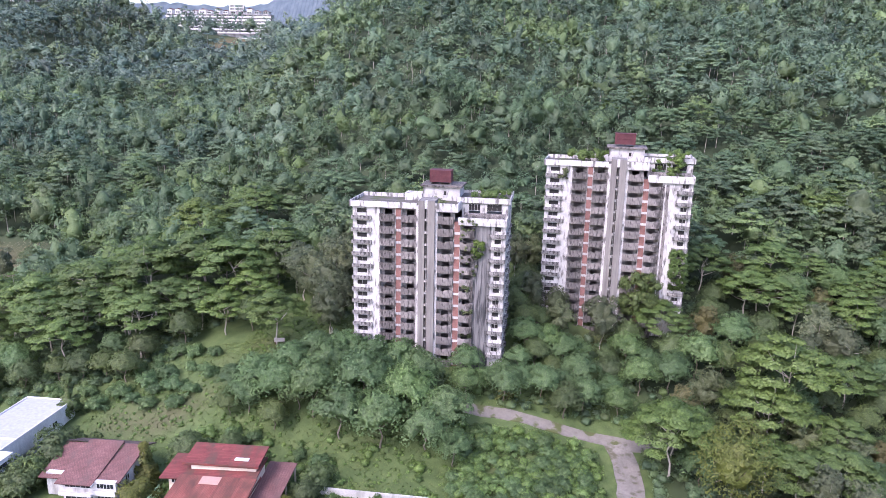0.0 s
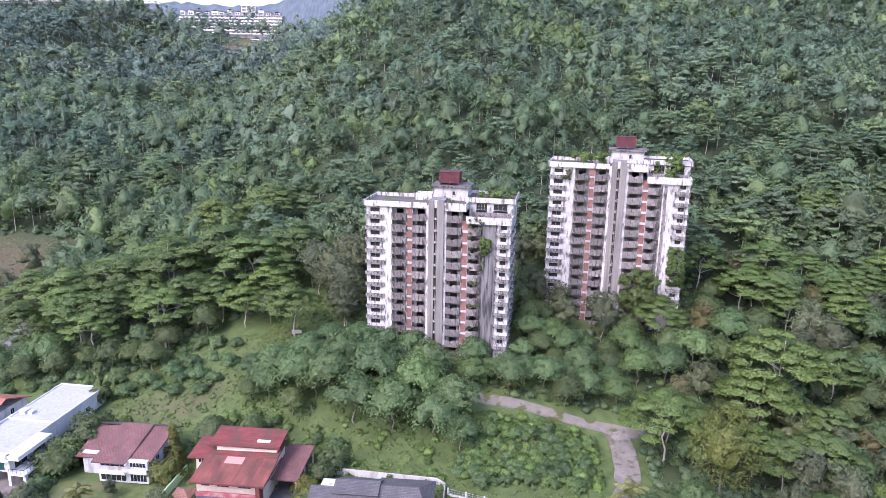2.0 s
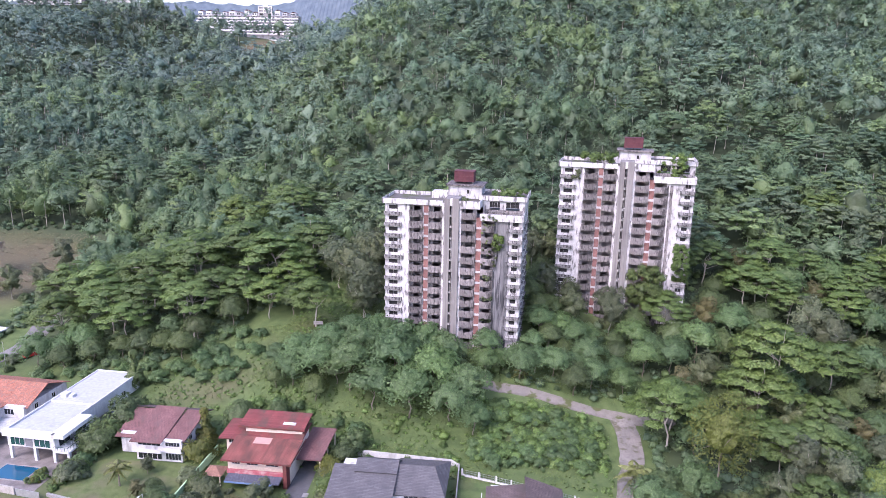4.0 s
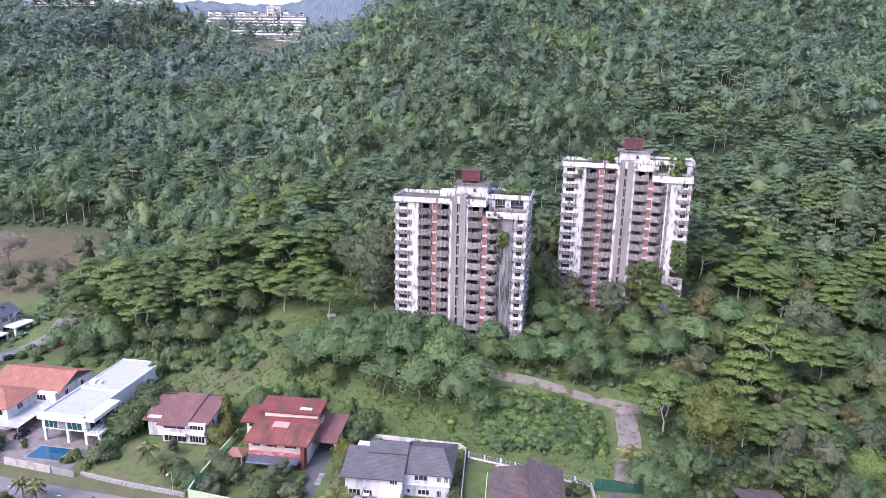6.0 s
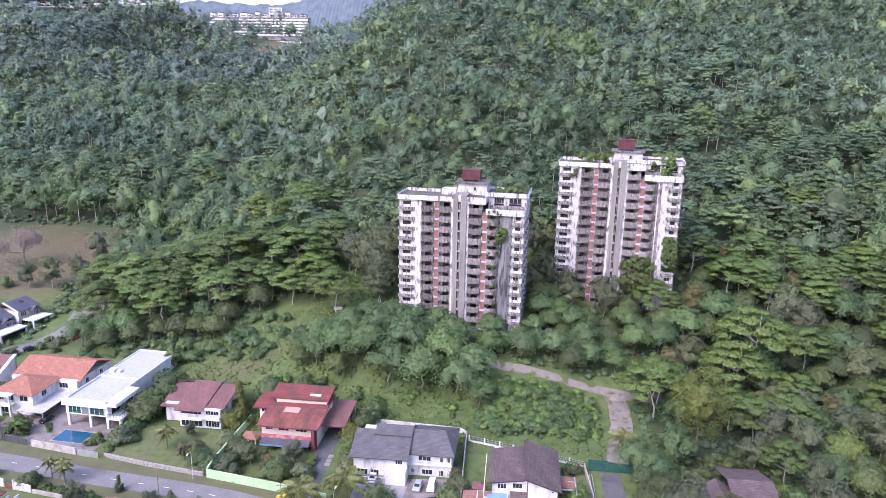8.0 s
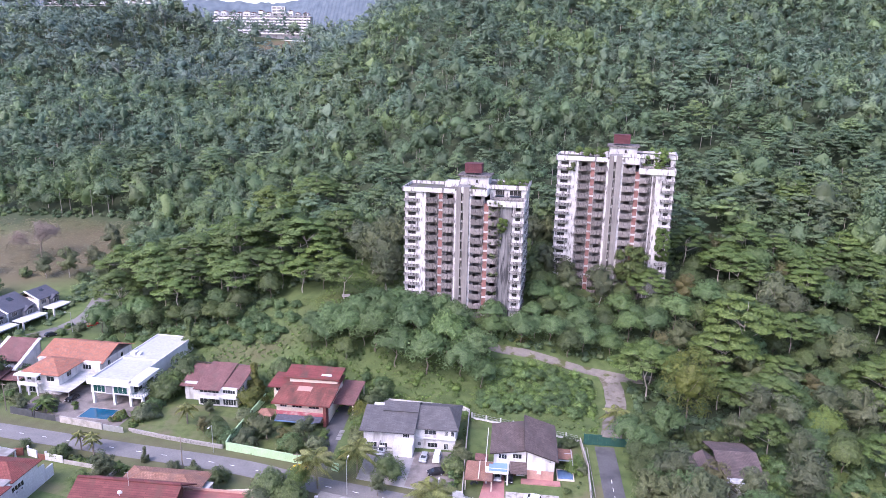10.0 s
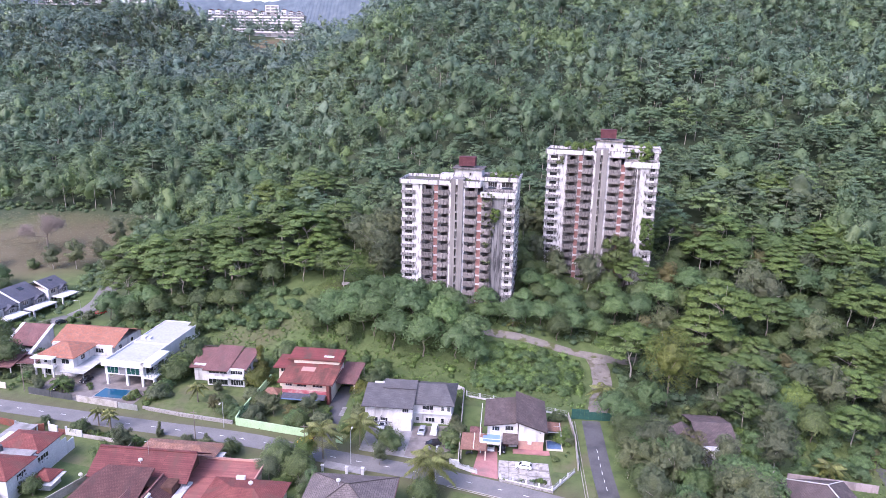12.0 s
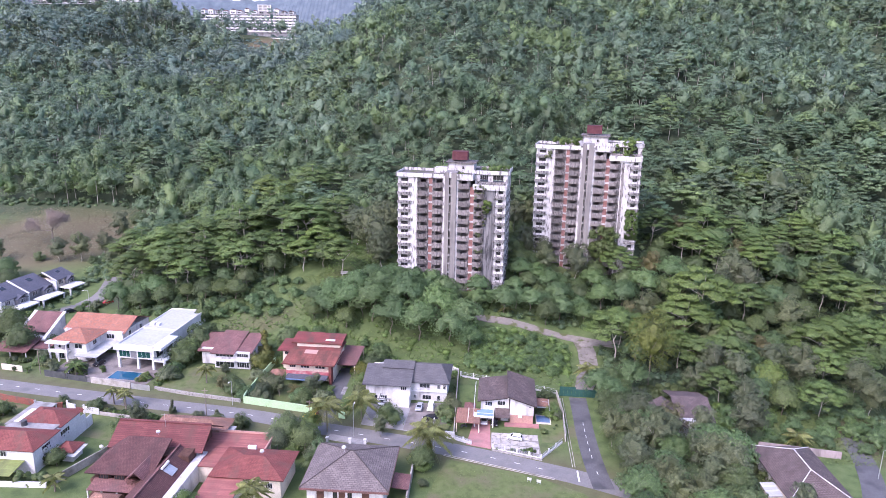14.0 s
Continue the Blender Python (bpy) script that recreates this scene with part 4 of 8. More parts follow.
    # --- floors and the dark rooms behind the bays
    slab = B(-1.75, 13.85, 0.26, left - 0.26, -0.2, 0.0).box(13.85, 34.85, 0.26, deep - 0.26, -0.2, 0.0).mesh("floor_slab", M_INSIDE)
    for k in range(LOW, FLOORS):
        part("floor_slab", slab, None, tw, m=pose(0, 0, k * FH))
    rooms = Builder()
    top = {4.8: ROOF, 10.2: ROOF, 19.0: ROOF, 24.4: right_wing_height}
    bays = ((4.8, 8.65), (10.15, 13.85), (19.0, 22.8), (24.4, 27.7))
    for i, (x0, x1) in enumerate(bays):
        hi = (ROOF, ROOF, ROOF, right_wing_height)[i]
        for k in range(LOW, FLOORS):
            z = k * FH
            if z + 2 > hi:
                break
            door = (x0 + 0.9, x0 + 2.7) if i % 2 == 0 else (x1 - 2.7, x1 - 0.9)
            rooms.box(x0, door[0], 1.2, 1.4, z, z + FH - 0.2)
            rooms.box(door[1], x1, 1.2, 1.4, z, z + FH - 0.2)
            rooms.box(door[0], door[1], 1.2, 1.4, z + 2.15, z + FH - 0.2)
    rooms.box(-1.75, 34.85, 4.4, 4.6, LOW * FH, ROOF - 3)
    for x in (2.3, 4.7, 8.8, 14.2, 18.7, 23.4, 27.8, 31.5):
        rooms.box(x, x + 0.15, 1.8, 4.4, LOW * FH, ROOF - 3.2)
    part("inner_wall", rooms, M_INSIDE, tw, "bare grey inner walls and doorways")
    # --- brick piers with a white band at each floor
    for x0, x1, hi in ((8.65, 10.15, ROOF), (22.8, 24.4, right_wing_height)):
        bm = B(x0 + 0.12, x1 - 0.12, -0.35, 1.8, 0.6, FH).mesh("brick_pier", M_BRICK)
        wm = B(x0 + 0.05, x1 - 0.05, -0.42, 1.8, 0.0, 0.6).mesh("pier_band", M_WHITEWALL)
        for k in range(LOW, FLOORS):
            if (k + 1) * FH > hi + 0.1:
                break
            part("brick_pier", bm, None, tw, "worn red brick facing", pose(0, 0, k * FH))
            part("pier_band", wm, None, tw, "", pose(0, 0, k * FH))
        part("pier_edge", B(x0, x0 + 0.12, -0.3, 1.8, base, hi).box(x1 - 0.12, x1, -0.3, 1.8, base, hi), M_WHITEWALL, tw)
    # --- balconies: floor plate, sloping front and cheeks
    def balcony_mesh(x0, x1, cut):
        b = Builder()
        b.box(x0, x1, -0.95, 1.8, -0.22, 0.0)
        n = 4
        for s in range(n):                                   # slightly bowed front
            xa, xb = x0 + (x1 - x0) * s / n, x0 + (x1 - x0) * (s + 1) / n
            bow = 0.0 if s in (0, 3) else 0.16
            hgt = 1.3 - (cut if s == 1 else 0)
            b.prism([(xa, -1.0 - bow), (xb, -1.0 - bow), (xb, -0.82 - bow), (xa, -0.82 - bow)], -0.55, hgt)
        b.box(x0, x0 + 0.12, -0.84, 0.3, 0.0, 1.02)
        b.box(x1 - 0.12, x1, -0.84, 0.3, 0.0, 1.02)
        return b.mesh("balcony", M_CONCRETE)

    for i, (x0, x1) in enumerate(bays):
        meshes = [balcony_mesh(x0, x1, q) for q in (0.0, 0.12, 0.3)]
        for k in range(LOW, FLOORS):
            if k * FH + 2 > (ROOF, ROOF, ROOF, right_wing_height)[i]:
                break
            part("balcony", r.choice(meshes), None, tw, "mould-blackened concrete balcony", pose(0, 0, k * FH))
    # --- window ledges and windows of the end columns
    for x0, x1, side, hi in ((-2.15, 2.75, 1, ROOF), (31.2, 35.2, -1, right_wing_height)):
        b = Builder()
        b.prism([(x0, 0.0), (x0, -0.75), (x1, -0.75), (x1, 0.0)], -0.45, -0.05)
        b.box(x0, x1, -0.75, -0.6, -0.05, 0.5)
        b.box(x0, x0 + 0.12, -0.6, 0.0, -0.05, 0.5)
        b.box(x1 - 0.12, x1, -0.6, 0.0, -0.05, 0.5)
        lm = b.mesh("ledge", M_LEDGE)
        wx0, wx1 = (-1.0, 1.5) if side > 0 else (32.45, 34.05)
        for k in range(FLOORS):
            if k * FH + 2 > hi:
                break
            part("ledge", lm, None, tw, "stained concrete planter ledge", pose(0, 0, k * FH))
            # The pane is a near-black sheet painted as the dark room behind.
            window(tw, (wx0 + wx1) / 2, 0.16, k * FH + 1.625, wx1 - wx0, 1.15, glass=M_ROOMSHADE, paint=M_WHITEWALL, bars=r.choice((0, 0, 1)), label="")
    # --- right flank: ledges, and openings closed with painted room shade, floor by floor
    lm = B(0, 0.5, -1.3, 1.3, -0.2, 0.25).mesh("ledge", M_LEDGE)
    for v in (3.5, 8.5, 13.5):
        for k in range(FLOORS - 1):
            part("ledge", lm, None, tw, "", pose(35.1, v, k * FH))
            window(tw, 35.13, v, k * FH + 1.6, 1.7, 1.15, 90, M_ROOMSHADE, M_WHITEWALL)
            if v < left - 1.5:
                window(tw, -2.03, v, k * FH + 1.6, 1.7, 1.15, -90, M_ROOMSHADE, M_WHITEWALL)
    # --- roofs
    p = Builder()
    p.box(-2.7, 13.85, -0.7, -0.45, ROOF - 0.3, ROOF + 1.1)
    p.box(-2.7, -2.45, -0.45, left + 0.3, ROOF - 0.3, ROOF + 1.1)
    p.box(-2.45, 13.7, left + 0.05, left + 0.3, ROOF - 0.3, ROOF + 1.3)
    p.box(18.4, 23.9, -1.3, -1.05, ROOF - 0.6, ROOF + 1.4)
    p.box(23.65, 23.9, -1.05, 4.7, ROOF - 0.6, ROOF + 1.4)
    p.box(23.9, 35.3, -0.85, -0.6, right_wing_height - 0.6, right_wing_height + 1.2)
    p.box(35.05, 35.3, -0.6, 4.7, right_wing_height - 0.6, right_wing_height + 1.2)
    p.box(22.8, 35.6, 4.2, 4.45, ROOF + 0.9, ROOF + 2.2)
    p.box(35.35, 35.6, 4.45, deep + 0.3, ROOF + 0.9, ROOF + 2.2)
    p.box(18.4, 35.35, deep + 0.05, deep + 0.3, ROOF + 0.9, ROOF + 2.0)
    part("parapet", p, M_WHITEWALL, tw, "white roof parapet, streaked and peeling")
    d = Builder()
    d.box(-2.45, 14.5, -0.45, left + 0.05, ROOF - 0.25, ROOF + 0.35)
    d.box(14.5, 23.65, 0.2, deep, ROOF - 0.25, ROOF + 0.55)
    d.box(23.9, 35.05, -0.6, 4.7, right_wing_height - 0.3, right_wing_height + 0.15)
    d.box(22.8, 35.35, 4.45, deep + 0.05, ROOF + 0.7, ROOF + 1.3)
    part("roof_deck", d, M_ROOFDECK, tw, "dark mossy flat roof")
    q = Builder()
    q.box(23.9, 25.6, 4.7, 4.95, right_wing_height, ROOF + 0.9).box(28.4, 30.0, 4.7, 4.95, right_wing_height, ROOF + 0.9).box(33.6, 35.1, 4.7, 4.95, right_wing_height, ROOF + 0.9)
    q.box(25.6, 28.4, 4.7, 4.95, right_wing_height, right_wing_height + 1.4).box(30.0, 33.6, 4.7, 4.95, right_wing_height, right_wing_height + 1.4)
    q.box(35.1 - 0.25, 35.1, 4.95, deep, right_wing_height, ROOF + 0.9)
    q.box(23.9, 24.1, 4.95, deep, right_wing_height, ROOF + 0.9)
    part("penthouse_wall", q, M_WHITEWALL, tw, "set-back penthouse wall")
    # Penthouse openings are backed by the same painted room shade.
    window(tw, 27.0, 4.82, ROOF - 0.2, 2.8, 1.6, glass=M_ROOMSHADE, paint=M_WHITEWALL, bars=3)
    window(tw, 31.8, 4.82, ROOF - 0.2, 3.6, 1.6, glass=M_ROOMSHADE, paint=M_WHITEWALL, bars=2)
    t = Builder()
    for i in range(7):
        t.box(24.6, 34.6, 3.6 + 0.0, 3.7, right_wing_height + 0.3 + i * 0.2, right_wing_height + 0.42 + i * 0.2)
    part("louvre_screen", t, M_CONCRETE, tw, "grey louvred terrace screen")
    # --- lift room and water tank
    part("lift_room", B(13.7, 22.9, 8, 15, ROOF, ROOF + 3.9), M_WHITEWALL, tw, "white lift motor room")
    part("lift_room_roof", B(13.1, 23.5, 7.3, 15.6, ROOF + 3.9, ROOF + 4.3), M_CONCRETE, tw, "overhanging concrete slab")
    window(tw, 19.2, 7.97, ROOF + 2.4, 0.7, 1.0, glass=M_ROOMSHADE, paint=M_CONCRETE, bars=0)
    part("stair_head", B(9.2, 13.6, 7.4, 11.4, ROOF, ROOF + 2.1), M_WHITEWALL, tw)
    tank = part("water_tank", B(15.1, 20.4, 9.5, 13, ROOF + 4.9, ROOF + 7.7), M_TANK, tw, "ribbed maroon steel water tank")
    for i in range(5):
        part("tank_rib", B(15.05 + i * 1.29, 15.2 + i * 1.29, 9.4, 13.1, ROOF + 4.85, ROOF + 7.75), M_TANK, tank)
    for z in (4.85, 6.3, 7.65):
        part("tank_band", B(15.0, 20.5, 9.38, 13.12, ROOF + z, ROOF + z + 0.12), M_TANK, tank)
    for x in (15.3, 17.6, 20.0):
        part("tank_leg", B(x, x + 0.25, 9.7, 12.95, ROOF + 4.3, ROOF + 4.85), M_CONCRETE, tw)
    return tw


def tower_pose(t):
    return pose(t[0], t[1], t[3], 0, 0, t[2])


tower(tower_pose(T1), "abandoned twelve-storey apartment block, white plaster gone black", 33.0, 1)
tower(tower_pose(T2), "abandoned twelve-storey apartment block half overgrown with creepers", 33.0, 2)


def creeper(m, label, lumps, size=0.35, per=60, mat=None):
    """Climbing plants and self-sown shrubs: lumps of leaves (x, y, z, radius)."""
    c = np.array([q[:3] for q in lumps], float)
    leaves = lump_leaves(c, np.array([q[3] for q in lumps]), round(per * 1.3), size * 0.85, rng)
    return solid("creeper", leaf_mesh("creeper", leaves, mat or M_LEAF), None, label, "creeper", m)


R1 = random.Random(5)
m1, m2 = tower_pose(T1), tower_pose(T2)
creeper(m1, "leafy shrub rooted in a balcony of the white tower", [(28.8 + R1.uniform(-1, 1.1), -0.9, 27 + R1.uniform(-2.2, 1.6), R1.uniform(0.4, 0.9)) for _ in range(16)], 0.3, 40, M_LEAFLIGHT)
creeper(m1, "thin creeper hanging over the upper balconies", [(R1.uniform(24.6, 28.6), -1.1, R1.uniform(20, 33.5), R1.uniform(0.25, 0.6)) for _ in range(26)], 0.25, 20, M_LEAFGREY)
creeper(m1, "ferns spilling from lower balconies", [(R1.uniform(24.6, 27.6), -1.2, z + R1.uniform(0, 1.0), R1.uniform(0.3, 0.6)) for z in (10.6, 16.5, 4.5) for _ in range(6)], 0.25, 26, M_LEAFGREY)
creeper(m1, "shrubs growing on the penthouse roof", [(R1.uniform(26, 35), R1.uniform(7, 16), ROOF + 1.5 + R1.uniform(0, 1.3), R1.uniform(0.5, 1.1)) for _ in range(26)], 0.3, 40, M_LEAFLIGHT)
creeper(m1, "weeds along the edge of the stair roof", [(R1.uniform(15, 20), R1.uniform(0.5, 7), ROOF + 0.8 + R1.uniform(0, 0.6), R1.uniform(0.3, 0.7)) for _ in range(14)], 0.25, 30, M_LEAFGREY)
creeper(m2, "young tree rooted on the tower roof", [(R1.gauss(30.5, 1.8), R1.uniform(2, 6), ROOF - 1 + R1.uniform(-3, 5.2), R1.uniform(0.5, 1.1)) for _ in range(60)], 0.3, 38, M_LEAFLIGHT)
creeper(m2, "shrubs along the roof edge of the overgrown tower", [(R1.uniform(3, 14), R1.uniform(1, 12), ROOF + 0.9 + R1.uniform(0, 2.2), R1.uniform(0.5, 1.1)) for _ in range(40)], 0.3, 36, M_LEAFLIGHT)
creeper(m2, "creepers smothering the lower end column", [(R1.uniform(31.2, 35.6), R1.uniform(-0.9, -0.4), R1.uniform(4, 15), R1.uniform(0.4, 0.8)) for _ in range(110)], 0.28, 36, M_LEAFLIGHT)
creeper(m2, "hanging creeper beside the top window", [(R1.uniform(1.5, 3.5), -0.9, ROOF - 1 - R1.uniform(0, 3), R1.uniform(0.3, 0.6)) for _ in range(14)], 0.25, 30, M_LEAFGREY)
creeper(m2, "dense thicket climbing the middle bays", [(R1.uniform(19.5, 28.5), R1.uniform(-3.5, -1), R1.uniform(-3, 8.5), R1.uniform(0.9, 1.8)) for _ in range(60)], 0.38, 70, M_LEAF)


# ---- roads ----
def ribbon(name, pts, width, mat, label, category, lift=0.05, wobble=0.0, kind="structure"):
    """A road laid along a line, with a shallow thickness, following the land."""
    b = Builder()
    P = [Vector((x, y, 0)) for x, y in pts]
    fine = []
    for i in range(len(P) - 1):
        a, c, d, e = P[max(i - 1, 0)], P[i], P[i + 1], P[min(i + 2, len(P) - 1)]
        n = max(2, int((d - c).length / 3))
        for k in range(n):
            u = k / n
            fine.append(0.5 * ((2 * c) + (d - a) * u + (2 * a - 5 * c + 4 * d - e) * u * u + (3 * c - a - 3 * d + e) * u ** 3))
    fine.append(P[-1])
    L, R = [], []
    for i, p in enumerate(fine):
        t = (fine[min(i + 1, len(fine) - 1)] - fine[max(i - 1, 0)]).normalized()
        s = Vector((-t.y, t.x, 0))
        w = width / 2 + wobble * noise.noise((p.x * 0.3, p.y * 0.3, 1.0))
        w2 = width / 2 + wobble * noise.noise((p.x * 0.3, p.y * 0.3, 9.0))
        z = max(gz(p.x, p.y), gz(*(p + s * w).xy), gz(*(p - s * w2).xy)) + lift
        tilt = wobble > 0                                     # old roads lean with the slope
        L.append((*(p + s * w).xy, gz(*(p + s * w).xy) + lift if tilt else z))
        R.append((*(p - s * w2).xy, gz(*(p - s * w2).xy) + lift if tilt else z))
    for i in range(len(fine) - 1):
        b.face([R[i], R[i + 1], L[i + 1], L[i]])
        for q in (L, R):
            a, c = q[i], q[i + 1]
            b.face([a, c, (*c[:2], c[2] - 0.5), (*a[:2], a[2] - 0.5)])
    ob = solid(name, b, mat, label, category, kind=kind)
    return ob, fine


STREET = [(-215, 106), (-165, 98.5), (-134.5, 93.6), (-91, 88.2), (-60, 84.8), (-41.5, 80.7), (-8, 74.4), (13, 68.6), (24, 65), (40, 58), (58, 46)]
street, street_line = ribbon("road", STREET, 5.6, M_TARMAC, "worn grey tarmac street with broken white centre line", "road")
lane, lane_line = ribbon("road", [(26.5, 62), (25.6, 72), (25.2, 84), (25.3, 96), (25.3, 104.8)], 4.6, M_TARMAC_DARK, "dark tarmac side road ending at a green gate", "road", 0.075)
ribbon("road", [(27.5, 109), (29.5, 118), (31.0, 128), (31.5, 136), (30.5, 141.5)], 5.4, M_OLDROAD, "cracked abandoned concrete road with mossy patches", "road", 0.26, 0.8)
ribbon("road", [(44, 141.5), (36, 141.3), (27, 142.6), (16.4, 143.2), (6, 144), (-3, 144.5), (-12, 147)], 2.8, M_OVERGROWN, "abandoned concrete road climbing past the tower", "road", 0.26, 0.6)
ribbon("road", [(-196, 128), (-170, 138.5), (-158, 147), (-151.5, 157), (-147.5, 168), (-152, 186)], 6.6, M_TARMAC, "grey side street beside terraced houses", "road", 0.08)
ribbon("road", [(80, 56), (86, 70), (89.5, 82), (92, 92), (101, 95)], 5.0, M_TARMAC_DARK, "dark tarmac cul-de-sac", "road", 0.06)
dash = Builder()
dash.box(-0.7, 0.7, -0.06, 0.06, 0, 0.012)
dash_me = dash.mesh("lane_mark", M_PAINT)


def dashes(parent, line, gap, lift, first=0):
    run = first
    for a, c in zip(line, line[1:]):
        run += (c - a).length
        if run > gap:
            run = 0
            d = c - a
            part("lane_mark", dash_me, None, parent, "", pose(a.x, a.y, gz(a.x, a.y) + lift, 0, 0, math.degrees(math.atan2(d.y, d.x))))


dashes(street, [p for p in street_line if -140 < p.x < 20], 4.4, 0.055)
dashes(lane, [p for p in lane_line if 66 < p.y < 95], 3.0, 0.08)
part("stop_line", B(21.3, 21.65, 64.3, 68.6, 0.055, 0.07), M_PAINT, street)


def strip(name, pts, width, z, mat, label, category, thick=0.3, kind="structure"):
    """Flat paved or grassed patch, polygon corners given, with an edge."""
    b = Builder()
    b.prism(pts, z - thick, z)
    return solid(name, b, mat, label, category, kind=kind)


strip("lawn", [(-15, 40), (-8, 70), (12, 65.3), (22, 60), (30, 48), (30, 40)], 0, 0.03, M_LAWN, "open grass plot beside the street", "lawn")
strip("lawn", [(-62, 91), (-43.5, 88.2), (-43.5, 103.4), (-61, 103.4)], 0, 0.03, M_LAWN, "shaded garden lawn of the red-roofed house", "lawn")
strip("lawn", [(-91, 95.5), (-64, 92), (-63.5, 110.5), (-91, 110.5)], 0, 0.25, M_LAWN, "lawn in front of the maroon-roofed house", "lawn")
strip("lawn", [(14.2, 80), (20, 80), (20, 105), (14.5, 105)], 0, 0.03, M_LAWN, "green side lawn of the corner house", "lawn")
strip("verge", [(20.8, 70), (22.9, 72), (23.1, 103), (21.2, 103)], 0, 0.06, M_LAWN, "grass verge beside the side road", "verge")
strip("lawn", [(-107, 72), (-84.5, 68), (-83, 79.6), (-106, 81.2)], 0, 0.03, M_LAWN, "lawn behind white garden walls", "lawn")
strip("driveway", [(-43.4, 86.6), (-38.4, 85.8), (-39.7, 118), (-43.6, 118)], 0, 0.05, M_TARMAC_DARK, "tarmac driveway beside the red-roofed house", "driveway")
strip("driveway", [(-4.0, 77), (1.9, 75.6), (1.5, 89), (-2.6, 89)], 0, 0.05, M_REDPAVE, "red paved driveway of the corner house", "driveway")
yard = strip("paving", [(1.9, 76.2), (13.8, 73.6), (13.2, 83.2), (1.9, 83.2)], 0, 0.03, M_OLDROAD, "cracked pale concrete forecourt", "paving")
for i in range(5):
    for j in range(3):
        x0, y0 = 2.0 + i * 2.28, 76.4 - 0.45 * i * (1 - j / 3) + j * 2.3
        part("slab", B(x0, x0 + 2.2, y0, y0 + 2.22 + 0.12 * i * (j == 2) , -0.1, 0.07), M_SLAB, yard)
strip("paving", [(-31, 83.5), (-9, 80), (-10, 97.5), (-31, 95)], 0, 0.045, M_PAVE, "grey concrete forecourt of the white houses", "paving")
strip("paving", [(-126, 100), (-95, 95.5), (-94.5, 118), (-126, 118)], 0, 0.04, M_YARD, "grey-brown paved yard round the pool", "paving")


# ---- roofs and houses ----
def gable(b, x0, x1, y0, y1, z, h, axis="x", o=0.5, t=0.15):
    """Two slopes; the ridge runs along the axis."""
    if axis == "x":
        ym, k = (y0 + y1) / 2, h / ((y1 - y0) / 2)
        b.slab([(x0 - o, y0 - o, z - k * o), (x1 + o, y0 - o, z - k * o), (x1 + o, ym, z + h), (x0 - o, ym, z + h)], t)
        b.slab([(x1 + o, y1 + o, z - k * o), (x0 - o, y1 + o, z - k * o), (x0 - o, ym, z + h), (x1 + o, ym, z + h)], t)
    else:
        xm, k = (x0 + x1) / 2, h / ((x1 - x0) / 2)
        b.slab([(x0 - o, y1 + o, z - k * o), (x0 - o, y0 - o, z - k * o), (xm, y0 - o, z + h), (xm, y1 + o, z + h)], t)
        b.slab([(x1 + o, y0 - o, z - k * o), (x1 + o, y1 + o, z - k * o), (xm, y1 + o, z + h), (xm, y0 - o, z + h)], t)
    return b


def hip(b, x0, x1, y0, y1, z, h, o=0.6, t=0.15):
    x0, x1, y0, y1 = x0 - o, x1 + o, y0 - o, y1 + o
    w, d = x1 - x0, y1 - y0
    if w >= d:
        r0, r1 = (x0 + d / 2, (y0 + y1) / 2, z + h), (x1 - d / 2, (y0 + y1) / 2, z + h)
        b.slab([(x0, y0, z), (x1, y0, z), r1, r0], t).slab([(x1, y1, z), (x0, y1, z), r0, r1], t)
        b.slab([(x1, y0, z), (x1, y1, z), r1], t).slab([(x0, y1, z), (x0, y0, z), r0], t)
    else:
        r0, r1 = ((x0 + x1) / 2, y0 + w / 2, z + h), ((x0 + x1) / 2, y1 - w / 2, z + h)
        b.slab([(x1, y0, z), (x1, y1, z), r1, r0], t).slab([(x0, y1, z), (x0, y0, z), r0, r1], t)
        b.slab([(x0, y0, z), (x1, y0, z), r0], t).slab([(x1, y1, z), (x0, y1, z), r1], t)
    return b


def hip_ridges(x0, x1, y0, y1, z, h, o=0.6):
    """Capping along ridge and hips."""
    x0, x1, y0, y1 = x0 - o, x1 + o, y0 - o, y1 + o
    w, d = x1 - x0, y1 - y0
    if w >= d:
        r0, r1 = (x0 + d / 2, (y0 + y1) / 2, z + h), (x1 - d / 2, (y0 + y1) / 2, z + h)
    else:
        r0, r1 = ((x0 + x1) / 2, y0 + w / 2, z + h), ((x0 + x1) / 2, y1 - w / 2, z + h)
    b = Builder().tube(r0, r1, 0.13, 0.13, 6)
    for q in ((x0, y0, z), (x1, y0, z), (x1, y1, z), (x0, y1, z)):
        n = min((r0, r1), key=lambda r: (Vector(r) - Vector(q)).length)
        b.tube(q, n, 0.1, 0.1, 6)
    return b


def mono(b, x0, x1, y0, y1, z00, z10, z11, z01, t=0.15):
    """One plane over a rectangle, heights at the four corners."""
    b.slab([(x0, y0, z00), (x1, y0, z10), (x1, y1, z11), (x0, y1, z01)], t)
    return b


def railing(parent, x0, x1, y, z, h=0.95, mat=None, gap=0.5, name="railing", along="x"):
    b = Builder()
    n = max(2, round(abs(x1 - x0) / gap))
    for i in range(n + 1):
        p = x0 + (x1 - x0) * i / n
        if along == "x":
            b.box(p - 0.025, p + 0.025, y - 0.025, y + 0.025, z, z + h)
        else:
            b.box(y - 0.025, y + 0.025, p - 0.025, p + 0.025, z, z + h)
    if along == "x":
        b.box(x0, x1, y - 0.04, y + 0.04, z + h, z + h + 0.07)
    else:
        b.box(y - 0.04, y + 0.04, x0, x1, z + h, z + h + 0.07)
    part(name, b, mat or M_METAL, parent)


